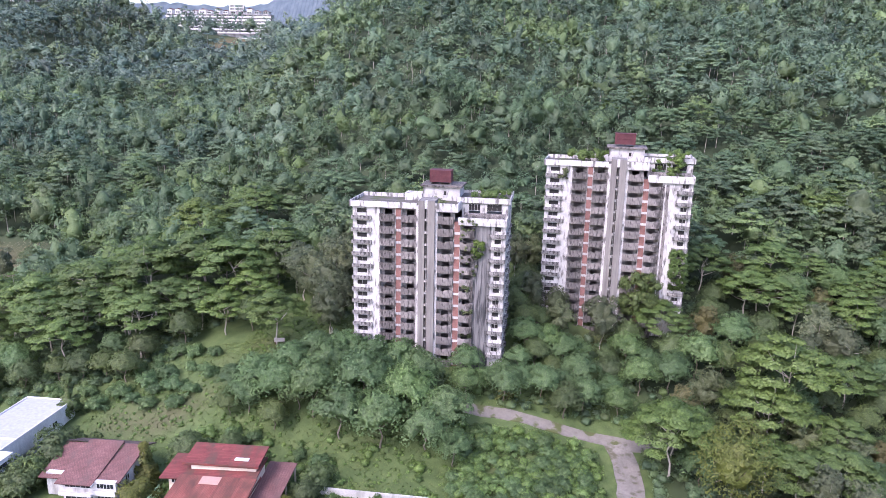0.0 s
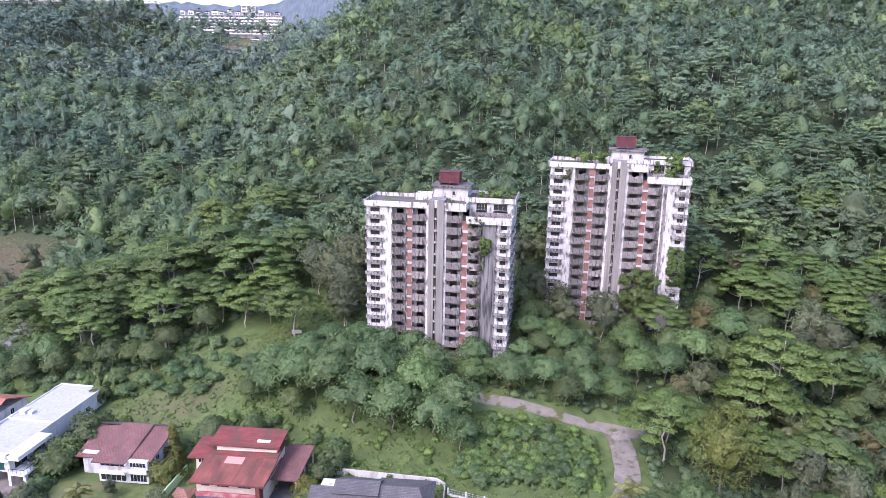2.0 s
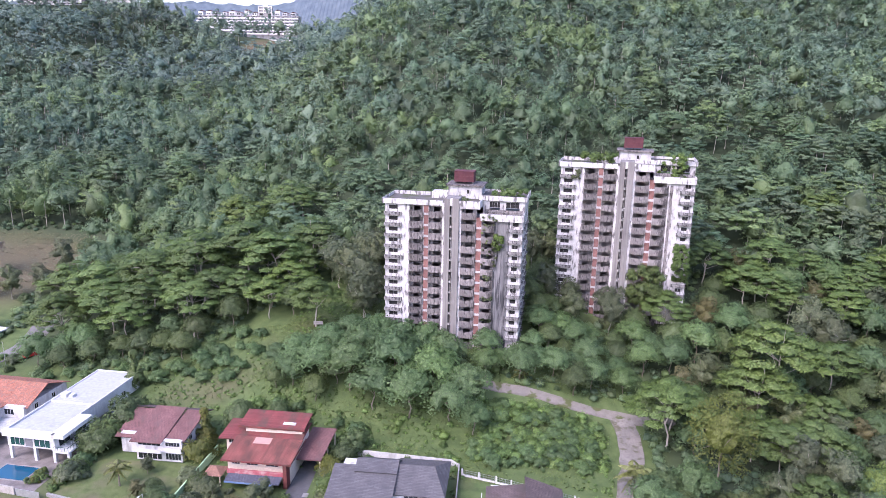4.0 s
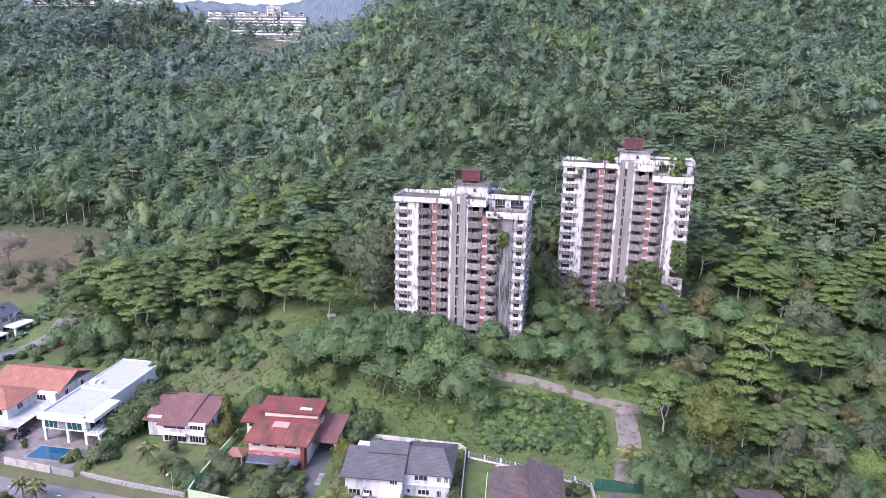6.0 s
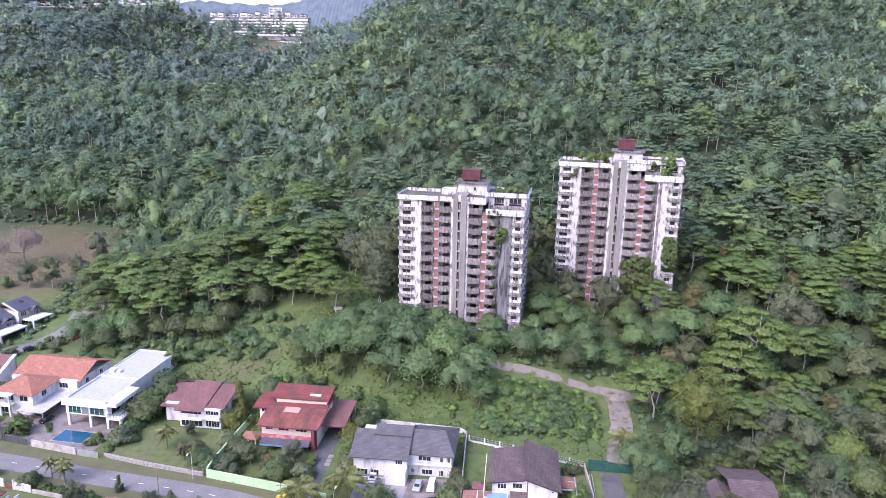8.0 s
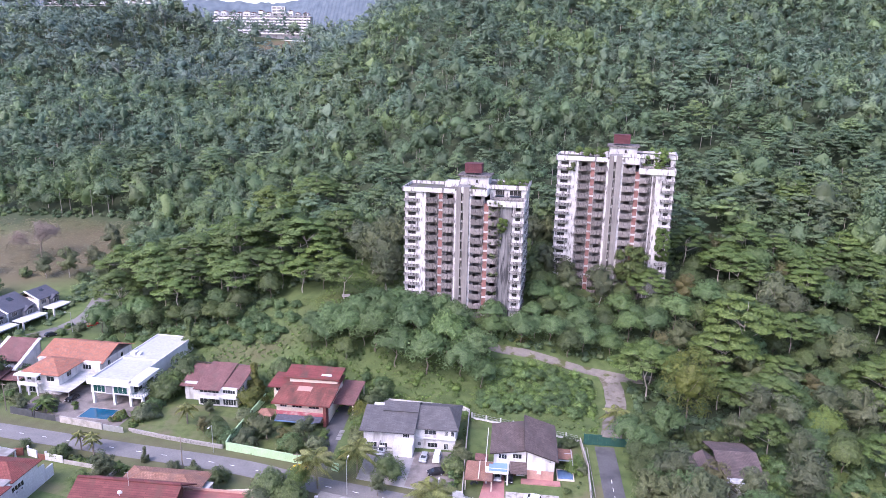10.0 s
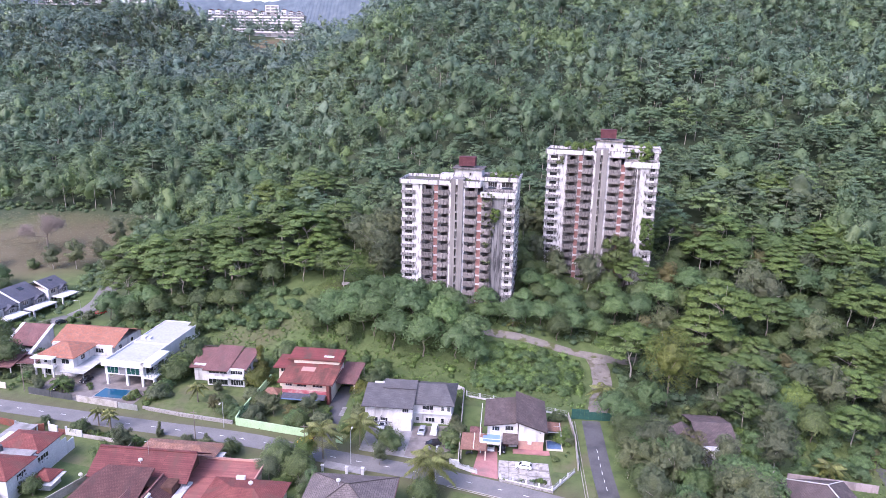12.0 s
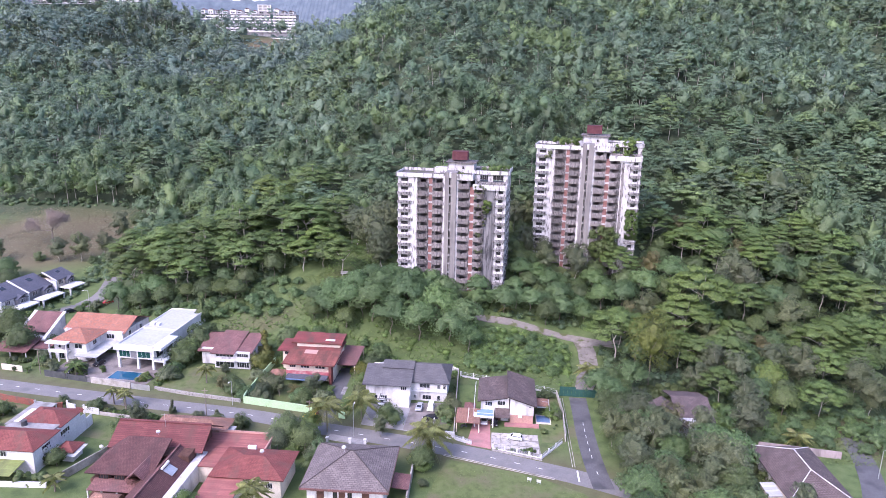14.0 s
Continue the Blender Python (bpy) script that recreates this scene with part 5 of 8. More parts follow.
def house(x, y, label, turn=0, z=0.0, name="house"):
    return thing(name, pose(x, y, z, 0, 0, turn), label, "house")


def windows(parent, spec, turn=0, **kw):
    for x, y, z, w, h in spec:
        window(parent, x, y, z, w, h, turn, **kw)


# modern white house with a pool
h = house(-108.6, 108.2, "modern white flat-roofed villa raised on square columns", -3)
part("upper_wall", B(0, 11.6, 0, 32, 3.3, 6.2).box(0, 0.25, 0, 32, 6.2, 7.5).box(11.35, 11.6, 0, 32, 6.2, 7.5).box(0.25, 11.35, 0, 0.25, 6.2, 7.5).box(0.25, 11.35, 31.75, 32, 6.2, 7.5), M_CLEANWHITE, h, "smooth white upper storey")
part("ground_wall", B(0.6, 11, 9, 31.6, 0, 3.3), M_WHITE, h)
part("roof", B(0.25, 11.35, 0.25, 14, 6.2, 7.05).box(0.25, 11.35, 14, 31.75, 6.2, 7.25), M_FLATROOF, h, "pale grey flat roof")
part("roof_upstand", B(0.25, 11.35, 13.8, 14.05, 7.05, 7.45).box(1.2, 2.6, 16, 18, 7.25, 8.0).box(3.2, 4.2, 16.2, 17.6, 7.25, 7.9), M_CLEANWHITE, h)
part("fascia", B(-0.4, 12.2, -0.9, 0, 6.0, 7.5).box(11.6, 14.6, -0.9, 9, 6.6, 7.5), M_CLEANWHITE, h, "deep white fascia")
part("balcony_slab", B(11.6, 15.2, -0.6, 12, 2.95, 3.35), M_CLEANWHITE, h)
railing(h, -0.5, 12, 15.1, 3.35, 1.0, M_GLASSGREEN, 0.9, "balcony_rail", "y")
railing(h, 11.7, 15.1, -0.5, 3.35, 1.0, M_GLASSGREEN, 0.9, "balcony_rail")
for x, y in ((0.4, 0.4), (6.4, 0.4), (11.1, 0.4), (14.7, 0.2), (14.7, 6)):
    part("column", B(x - 0.32, x + 0.32, y - 0.32, y + 0.32, 0, 3.3), M_CLEANWHITE, h)
part("grey_panel", B(4.4, 6.2, -0.06, 0, 3.5, 6.0), M_GREYWALL, h)
windows(h, [(2.5, -0.06, 4.75, 3.4, 2.2), (8.6, -0.06, 4.75, 3.9, 2.2)], glass=M_GLASSGREEN, bars=2)
windows(h, [(11.66, 3, 4.6, 3.6, 2.4), (11.66, 9, 4.6, 2.6, 2.4), (11.66, 20, 4.8, 1.6, 1.4), (11.66, 25, 4.8, 1.6, 1.4)], 90, bars=1)
windows(h, [(3, 8.94, 1.4, 3.4, 2.4), (8, 8.94, 1.4, 3.4, 2.4)], bars=2)
for k in range(5):
    px = 12.4 + k * 0.5
    pot = thing("balcony_plant", pose(-108.6, 108.2, 0, 0, 0, -3) @ pose(px, 2.2 + k * 1.3, 3.35), "potted plant on the white balcony", "plant", "balcony plants")
    part("pot", Builder().tube((0, 0, 0), (0, 0, 0.4), 0.16, 0.22, 8), M_CLEANWHITE, pot)
    part("leaves", leaf_mesh("leaves", lump_leaves(np.array([[0, 0, 0.7]]), np.array([0.3]), 30, 0.12, rng), M_LEAF), None, pot)
pool = solid("pool", B(1.2, 9.2, -7.4, -2.4, -1.2, 0.06), glassy("pool_water", (0.006, 0.075, 0.14), 0.05), "rectangular blue swimming pool with tiled edge", "pool", pose(-108.6, 108.2, 0, 0, 0, -3), kind="structure")
solid("pool_edge", B(0.9, 9.5, -7.7, -7.4, -0.2, 0.12).box(0.9, 9.5, -2.4, -2.1, -0.2, 0.12).box(0.9, 1.2, -7.4, -2.4, -0.2, 0.12).box(9.2, 9.5, -7.4, -2.4, -0.2, 0.12), M_PAVE, "pale stone pool surround", "pool edge", pose(-108.6, 108.2, 0, 0, 0, -3), kind="structure")

# orange clay roofed house
h = house(-130.5, 112.0, "two-storey white house with patched orange clay roof", -3)
part("wall", B(0, 10.5, 0, 9, 0, 6.0).box(-3, 16.5, 9, 24, 0, 6.0), M_WHITE, h)
part("roof", hip(Builder(), 0, 10.5, 0, 10, 6.0, 2.3, 0.9), M_R_ORANGE, h, "patched orange clay tiles")
part("rear_roof", gable(Builder(), -3, 16.5, 10, 24, 6.0, 2.8, "x", 0.7), M_R_ORANGE, h, "orange clay tiles")
part("balcony_slab", B(-0.6, 5.5, -2.0, 0, 2.9, 3.2).box(-0.6, 5.5, -2.0, -1.8, 3.2, 4.0), M_CLEANWHITE, h)
part("eave_band", B(-1.2, 5.8, -2.4, 0, 5.75, 6.15), M_CLEANWHITE, h)
for x in (-0.3, 2.4, 5.1):
    part("column", B(x - 0.2, x + 0.2, -1.9, -1.5, 0, 2.9).box(x - 0.15, x + 0.15, -1.9, -1.6, 4.0, 5.8), M_CLEANWHITE, h)
windows(h, [(1.5, -0.05, 4.6, 1.5, 1.7), (4.2, -0.05, 4.6, 1.8, 1.7), (8, -0.05, 4.6, 2.4, 1.5), (2, -0.05, 1.3, 2.2, 2.2)], bars=1)
windows(h, [(10.55, 4, 4.6, 1.8, 1.4), (16.55, 13, 4.6, 1.2, 1.4), (16.55, 19, 4.6, 1.2, 1.4)], 90)
windows(h, [(12.5, 8.95, 4.6, 2.6, 1.5), (12.5, 8.95, 1.3, 2.6, 2.0)], bars=2)
part("porch_roof", mono(Builder(), 8, 15.5, -3, 8.8, 2.7, 2.7, 3.1, 3.1, 0.12), M_R_SHEET, h, "grey sheet car-porch roof")
for x, y in ((8.3, -2.7), (15.2, -2.7), (15.2, 8)):
    part("porch_post", B(x - 0.1, x + 0.1, y - 0.1, y + 0.1, 0, 2.65), M_METAL, h)

# steep maroon roofed house
h = house(-147.5, 111.0, "white house with steep maroon roof and low porch roofs")
part("wall", B(0.5, 10.5, 6.5, 17, 0, 4.0), M_WHITE, h)
part("gable_wall", Builder().face([(10.5, 6.5, 4), (10.5, 17, 4), (10.5, 17, 8.4)]).face([(10.3, 17, 8.4), (10.3, 17, 4), (10.3, 6.5, 4)]).face([(0.5, 17, 8.4), (0.5, 17, 4), (0.5, 6.5, 4)]).box(0.5, 10.5, 16.8, 17, 4, 8.4), M_WHITE, h)
part("roof", mono(Builder(), 1.2, 9.8, 8.2, 17.2, 5.3, 5.3, 8.9, 8.9, 0.2), M_R_MAROON, h, "steep maroon tiled slope")
part("roof_edge", mono(Builder(), 0.2, 1.2, 5.5, 17.3, 4.0, 4.0, 9.0, 9.0, 0.4).slab([(9.8, 5.5, 4.0), (10.8, 5.5, 4.0), (10.8, 17.3, 9.0), (9.8, 17.3, 9.0)], 0.4), M_WHITE, h, "wide white verge")
part("porch_roof", mono(Builder(), -1.5, 9.5, -1.5, 6.5, 2.6, 2.6, 4.2, 4.2, 0.15), M_R_MAROON, h, "maroon porch roof")
part("side_roof", mono(Builder(), 8.2, 14.5, 1.5, 9.5, 2.8, 2.8, 3.4, 3.4, 0.15), M_R_MAROON, h, "maroon sheet roof")
for x, y in ((-1, -1), (4, -1), (9, -1), (14, 2), (14, 9)):
    part("post", B(x - 0.12, x + 0.12, y - 0.12, y + 0.12, 0, 2.6), M_WHITE, h)
windows(h, [(3, 6.44, 3.2, 2.4, 1.2), (7, 6.44, 3.2, 2.4, 1.2)], bars=2)

# maroon tiled house
h = house(-80.4, 111.3, "white two-storey house with faded maroon tiled roof", -1, 0.25)
part("wall", B(0, 10.8, 0, 11.5, 0, 5.2).box(-5, 0, 2.5, 11, 0, 4.8), M_WHITE, h)
part("roof", mono(Builder(), -0.8, 6.6, -1.2, 11.2, 5.0, 5.0, 7.5, 7.5, 0.2), M_R_MAROON, h, "faded maroon tiles")
part("right_roof", mono(Builder(), 6.6, 11.4, 0.2, 11.2, 5.1, 5.1, 7.0, 7.0, 0.2), M_R_MAROON, h, "faded maroon tiles")
part("left_roof", mono(Builder(), -6, -0.8, 1.5, 11.2, 4.3, 4.3, 6.6, 6.6, 0.2), M_R_MAROON, h, "faded maroon tiles")
part("back_roof", mono(Builder(), -6, 11.4, 11.2, 15, 7.0, 7.0, 5.4, 5.4, 0.2), M_R_BROWN, h)
part("balcony", B(0, 6.5, -1.4, -1.2, 2.6, 3.4).box(0, 6.5, -1.2, 0, 2.5, 2.7).box(6.5, 10.8, -0.6, -0.45, 2.5, 3.6), M_CLEANWHITE, h, "white balcony band")
part("verge", B(6.5, 6.75, -1.3, 11.2, 4.7, 5.0), M_CLEANWHITE, h)
windows(h, [(3.2, -0.05, 4.2, 5.4, 1.1), (8.7, -0.05, 4.3, 3.4, 1.1), (3.2, -0.05, 1.3, 5.6, 1.9), (8.7, -0.05, 1.3, 3.6, 1.7)], bars=4)
windows(h, [(10.86, 4, 4.0, 1.4, 1.2)], 90)

# red metal roofed house
h = house(-57.0, 104.2, "cream two-storey house with weathered red metal roofs", -1)
part("wall", B(-0.3, 13.4, 2.6, 16, 0, 5.7).box(0.2, 13.2, 11.6, 17, 5.7, 7.8), M_CREAM, h, "cream painted walls")
part("roof", mono(Builder(), -1.0, 14.2, 0.9, 9.4, 5.6, 5.6, 6.55, 6.55, 0.22), M_R_RUST, h, "rust-streaked red sheet roof")
part("roof_edge", B(-1.1, 14.3, 0.78, 0.9, 5.3, 5.66).box(14.2, 14.32, 0.9, 11.4, 5.5, 5.9), M_R_RED, h, "bright red fascia board")
part("left_roof", mono(Builder(), -4.9, 14.0, 8.4, 16.4, 6.1, 6.45, 7.1, 6.8, 0.22), M_R_RED, h, "weathered red sheet roof")
part("left_wall", B(-3.6, -0.3, 9.6, 15.8, 0, 5.9), M_CREAM, h)
part("upper_roof", mono(Builder(), -1.3, 13.9, 11.2, 17.6, 8.0, 8.0, 8.8, 8.8, 0.3), M_R_RED, h, "red upper roof")
part("upper_fascia", B(-1.36, 13.96, 11.06, 11.2, 7.6, 8.05), M_R_RED, h)
part("skylight", B(8.6, 11.4, 12.6, 13.4, 8.2, 8.45), M_CLEANWHITE, h)
part("sheet_patch", Builder().slab([(3.6, 7.0, 6.34), (7.4, 7.0, 6.34), (7.4, 9.2, 6.6), (3.6, 9.2, 6.6)], 0.04), M_PINKWALL, h, "faded pale roof patch")
part("red_balcony", B(0.2, 12.8, 0.9, 1.1, 2.5, 3.5).box(0.2, 12.8, 1.1, 2.6, 2.4, 2.6), M_PINKRED, h, "faded red balcony front")
part("awning", mono(Builder(), 0.6, 12.4, -1.5, 0.9, 2.2, 2.2, 2.6, 2.6, 0.1), M_R_BLUE, h, "faded blue awning")
part("awning_edge", B(0.6, 11.0, -1.62, -1.5, 1.85, 2.2), M_BLUETILE, h, "blue awning valance")
part("red_pier", B(12.6, 13.4, 0.6, 2.6, 0, 5.6), M_R_RED, h)
part("carport_roof", mono(Builder(), 13.2, 19.0, 6.6, 19.5, 3.6, 3.6, 4.3, 4.3, 0.2), M_R_MAROON, h, "maroon carport roof")
for x, y in ((18.6, 7), (18.6, 13), (18.6, 19)):
    part("post", B(x - 0.15, x + 0.15, y - 0.15, y + 0.15, 0, 3.6), M_CREAM, h)
windows(h, [(1.6, 2.54, 4.4, 1.8, 1.2), (5.2, 2.54, 4.4, 2.6, 1.2), (9.6, 2.54, 4.4, 2.8, 1.2), (4, 2.54, 1.2, 2.6, 1.8), (9, 2.54, 1.2, 3.0, 1.8)], bars=2)
windows(h, [(-2.0, 9.54, 5.0, 2.0, 1.0)], bars=2)
windows(h, [(13.46, 6, 4.4, 1.6, 1.2)], 90)
porch = thing("garden_pavilion", pose(-61.2, 104.0, 0), "small pavilion with tiled brown roof beside the red house", "pavilion")
part("roof", hip(Builder(), 0, 3.4, 0, 3.2, 2.5, 1.1, 0.4, 0.15), M_R_CLAYOLD, porch)
for x, y in ((0.2, 0.2), (3.2, 0.2), (0.2, 3.0), (3.2, 3.0)):
    part("post", B(x - 0.1, x + 0.1, y - 0.1, y + 0.1, 0, 2.5), M_CREAM, porch)
for k in range(3):
    solid("stepping_slab", B(-39.8, -38.6, 99 + k * 1.7, 100.3 + k * 1.7, -0.1, 0.09), M_PAVE, "pale square paving slab on the grass", "paving", group="stepping slabs")

# pair of white houses with slate roofs
h = house(-32.0, 95.2, "white semi-detached house with slate-grey roof, streaked front")
part("wall", B(0, 12, 0.6, 14, 0, 5.6), M_WHITE, h)
part("porch_wall", B(7.5, 12, -1.6, 0.6, 0, 3.2), M_CLEANWHITE, h)
part("roof", mono(Builder(), -0.8, 12.3, -0.6, 8.0, 5.6, 5.6, 8.0, 8.0, 0.2), M_R_GREY, h, "slate-grey tiled slope")
part("top_roof", mono(Builder(), 3.6, 12.3, 6.0, 9.6, 7.75, 7.75, 8.6, 8.6, 0.25).slab([(12.3, 15, 5.6), (3.6, 15, 5.6), (3.6, 9.6, 8.6), (12.3, 9.6, 8.6)], 0.2), M_R_GREY, h, "slate-grey tiles")
part("porch_beam", Builder().box(0.3, 7.4, -4.6, -4.4, 2.6, 2.8).box(0.3, 7.4, -2.6, -2.4, 2.6, 2.8).box(0.3, 0.5, -4.6, 0.6, 2.6, 2.8).box(4, 4.2, -4.6, 0.6, 2.6, 2.8), M_GREYWALL, h, "bare porch beams")
windows(h, [(10.2, 0.55, 4.5, 1.6, 1.2), (2.0, 0.55, 1.3, 2.4, 1.9), (4.8, 0.55, 1.3, 1.8, 1.9)], bars=2)
h = house(-20.0, 98.2, "white semi-detached house with slate-grey hipped roof")
part("wall", B(0.02, 9.6, 0, 12, 0, 5.6), M_WHITE, h)
part("ledge", B(0, 9.7, -0.5, 0, 2.8, 3.0), M_CLEANWHITE, h)
part("roof", Builder().slab([(-0.4, -0.7, 5.5), (10.4, -0.7, 5.5), (7.6, 6, 8.2), (-0.4, 6, 8.2)], 0.2).slab([(10.4, -0.7, 5.5), (10.4, 12.7, 5.5), (7.6, 6, 8.2)], 0.2).slab([(10.4, 12.7, 5.5), (-0.4, 12.7, 5.5), (-0.4, 6, 8.2), (7.6, 6, 8.2)], 0.2), M_R_GREY, h, "slate-grey tiles")
windows(h, [(3.6, -0.05, 4.4, 2.8, 1.2), (7.4, -0.05, 4.3, 0.8, 1.3), (8.9, -0.05, 4.3, 0.8, 1.3), (1.0, -0.05, 1.2, 0.8, 1.0), (4.2, -0.05, 1.1, 2.4, 1.2), (7.4, -0.05, 0.95, 1.0, 1.5)], bars=2)

# corner house with brown roofs
h = house(-1.2, 88.2, "white and pink corner house with lichened brown roofs")
part("wall", B(0.2, 7.4, 1.5, 15, 0, 5.6).box(7.6, 13.6, 0, 15, 2.6, 5.4), M_WHITE, h)
part("gable_wall", Builder().face([(7.6, 0, 5.4), (13.6, 0, 5.4), (7.6, 0, 7.4)]).face([(7.6, 15, 7.4), (13.6, 15, 5.4), (7.6, 15, 5.4)]).face([(0.2, 1.5, 5.6), (7.4, 1.5, 5.6), (7.4, 1.5, 6.7)]).face([(7.6, 0, 5.4), (7.6, 0, 7.4), (7.6, 15, 7.4), (7.6, 15, 5.4)]), M_WHITE, h)
part("lower_wall", B(7.7, 13.5, 0.1, 15, 0, 2.6), M_PINKWALL, h, "salmon-pink ground floor")
part("roof", mono(Builder(), 6.9, 14.4, -0.7, 15.5, 7.8, 5.4, 5.4, 7.8, 0.25), M_R_BROWN, h, "lichened brown tiles")
part("left_roof", mono(Builder(), -0.7, 6.9, 0.8, 14.5, 5.5, 6.7, 6.7, 5.5, 0.25), M_R_BROWN, h, "lichened brown tiles")
part("porch_deck", B(-1.4, 3.6, -2.6, 1.5, 2.7, 3.0).box(-1.4, 3.6, -2.7, -2.6, 2.7, 3.3), M_CLEANWHITE, h, "white car-porch deck")
part("deck_sheet", B(-0.7, 3.3, -2.2, 1.2, 3.0, 3.06), material("blue_sheet", [(0.16, 0.27, 0.45), (0.22, 0.34, 0.52)], 0.6), h, "blue plastic roof sheet")
part("awning", mono(Builder(), 3.9, 7.6, -1.8, 1.5, 2.5, 2.5, 3.5, 3.5, 0.12), M_R_BROWN, h, "brown lean-to roof")
part("terracotta_step", B(6.4, 15, -1.6, 0.05, 0, 0.35), M_REDPAVE, h)
for x, y in ((-1.2, -2.4), (3.4, -2.4), (-1.2, 1.2)):
    part("column", B(x - 0.15, x + 0.15, y - 0.15, y + 0.15, 0, 2.7), M_CLEANWHITE, h)
part("side_pergola", Builder().box(14.2, 18, 5, 5.2, 2.4, 2.6).box(14.2, 18, 8, 8.2, 2.4, 2.6).box(17.8, 18, 3.5, 10, 2.4, 2.6), M_METAL, h, "metal pergola with lean-to sheets")
part("side_sheet", mono(Builder(), 14.3, 18.2, 5.5, 10, 2.7, 2.5, 2.5, 2.7, 0.08), M_R_CLAYOLD, h)
part("veranda_frame", Builder().box(-1.5, -1.38, -2.6, -2.48, 3.0, 5.6).box(-1.5, -1.38, 1.2, 1.32, 3.0, 5.6).box(-1.5, -1.38, -2.48, 12, 5.48, 5.6).box(3.5, 3.62, -2.6, -2.48, 3.0, 4.0).box(-1.38, 3.5, -2.6, -2.48, 3.9, 4.0), M_CLEANWHITE, h, "thin white veranda frame")
part("door", B(4.2, 5.4, 1.42, 1.5, 0, 2.1), M_DARKWOOD, h)
windows(h, [(2.2, 1.45, 4.6, 1.8, 1.2), (5.4, 1.45, 4.9, 2.0, 1.2)], bars=2)
windows(h, [(12.6, -0.05, 5.0, 0.5, 0.4)], bars=0)
part("aircon", B(9.8, 10.7, -0.4, 0.05, 2.0, 2.6), M_CLEANWHITE, h)
pond = thing("pond", pose(13.2, 89.0, 0), "blue-tiled garden pond with cream edge", "pond")
part("tiles", B(0.2, 3.6, 0.2, 4.0, 0, 0.25), M_BLUETILE, pond)
part("edge", B(0, 3.8, 0, 0.2, 0, 0.4).box(0, 3.8, 4.0, 4.2, 0, 0.4).box(0, 0.2, 0.2, 4.0, 0, 0.4).box(3.6, 3.8, 0.2, 4.0, 0, 0.4), M_CREAM, pond)
bike = thing("motorcycle", pose(-5.0, 85.0, 0.05, 0, 0, 20), "black motorcycle under the side carport", "motorcycle")
part("body", Builder().prism([(-0.5, -0.12), (0.45, -0.12), (0.45, 0.12), (-0.5, 0.12)], 0.4, 0.75), M_TIMBERGATE, bike)
part("seat", B(-0.7, 0.1, -0.14, 0.14, 0.75, 0.85), M_TIMBERGATE, bike)
for wx in (-0.6, 0.65):
    part("wheel", Builder().tube((wx, -0.06, 0.3), (wx, 0.06, 0.3), 0.3, 0.3, 12), M_TIMBERGATE, bike)
part("handlebar", Builder().tube((0.45, -0.35, 1.0), (0.45, 0.35, 1.0), 0.03, 0.03, 6).tube((0.65, 0, 0.3), (0.45, 0, 1.0), 0.04, 0.04, 6), M_METAL, bike)
shed = thing("carport", pose(-9.2, 84.0, 0), "side carport with orange-brown sheet roof", "carport")
part("roof", mono(Builder(), 2.2, 8.2, -1.4, 5.5, 2.7, 2.7, 3.1, 3.1, 0.15), M_R_CLAYOLD, shed, "orange-brown sheet roof")
part("roof_rib", B(5.1, 5.3, -1.4, 5.5, 3.0, 3.2), M_CREAM, shed)
for x, y in ((2.4, -1.2), (8.0, -1.2), (2.4, 5.2), (8.0, 5.2)):
    part("post", B(x - 0.1, x + 0.1, y - 0.1, y + 0.1, 0, 2.7), M_CREAM, shed)
shed = thing("garden_shed", pose(-5.0, 91.5, 0), "small shed with brown hipped roof", "shed")
part("wall", B(0, 2.4, 0, 2.4, 0, 2.2), M_CREAM, shed)
part("roof", hip(Builder(), 0, 2.4, 0, 2.4, 2.2, 0.9, 0.3), M_R_MAROON, shed)

# grey hipped villa
h = house(-35.3, 48.3, "white villa with broad weathered grey hipped roof", 1)
part("wall", B(0.4, 16.0, 0.4, 15.4, 0, 5.4), M_WHITE, h)
part("roof", hip(Builder(), 0, 16.4, 0, 15.8, 5.5, 3.6, 0.8, 0.35), M_R_HIP, h, "weathered grey-brown tiles")
part("ridge_cap", hip_ridges(0, 16.4, 0, 15.8, 5.55, 3.6, 0.8), M_R_HIP, h)
part("fascia", B(-0.8, 17.2, -0.86, -0.8, 5.0, 5.5).box(17.2, 17.26, -0.8, 16.6, 5.0, 5.5), M_R_MAROON, h, "maroon fascia board")
for x, w_ in ((3.2, 1.5), (6.2, 0.9), (7.6, 1.3), (9.2, 0.9), (12.4, 1.5)):
    wd = window(h, x, 0.34, 3.3, w_, 1.7, glass=M_DARKWOOD if w_ > 1 else M_GLASS, paint=M_DARKWOOD, bars=1, label="arched dark timber window")
    arch = Builder().prism([(math.cos(i * math.pi / 8) * w_ / 2, math.sin(i * math.pi / 8) * w_ / 2) for i in range(9)], -0.04, 0.04)
    part("arch", arch, M_DARKWOOD, wd, "", pose(0, 0, 0.85, 90, 0, 0))
part("side_roof", mono(Builder(), 17.0, 20.6, 4.5, 10, 3.2, 2.8, 2.8, 3.2, 0.15), M_R_MAROON, h, "maroon side lean-to")
part("side_wall", B(20.2, 20.5, 3, 17, 0, 2.4), M_BLOCK, h)

# pink and red sheet roofed house
h = house(-64.0, 50.0, "cream bungalow with pink and red sheet roofs")
part("wall", B(1.2, 15, 5, 18.5, 0, 3.9).box(8.5, 23, 0.8, 11, 0, 4.8), M_CREAM, h)
part("pink_roof", mono(Builder(), 0.3, 15.6, 4.6, 19.2, 4.2, 4.2, 4.0, 4.0, 0.2), M_R_PINK, h, "pink-red sheet roof")
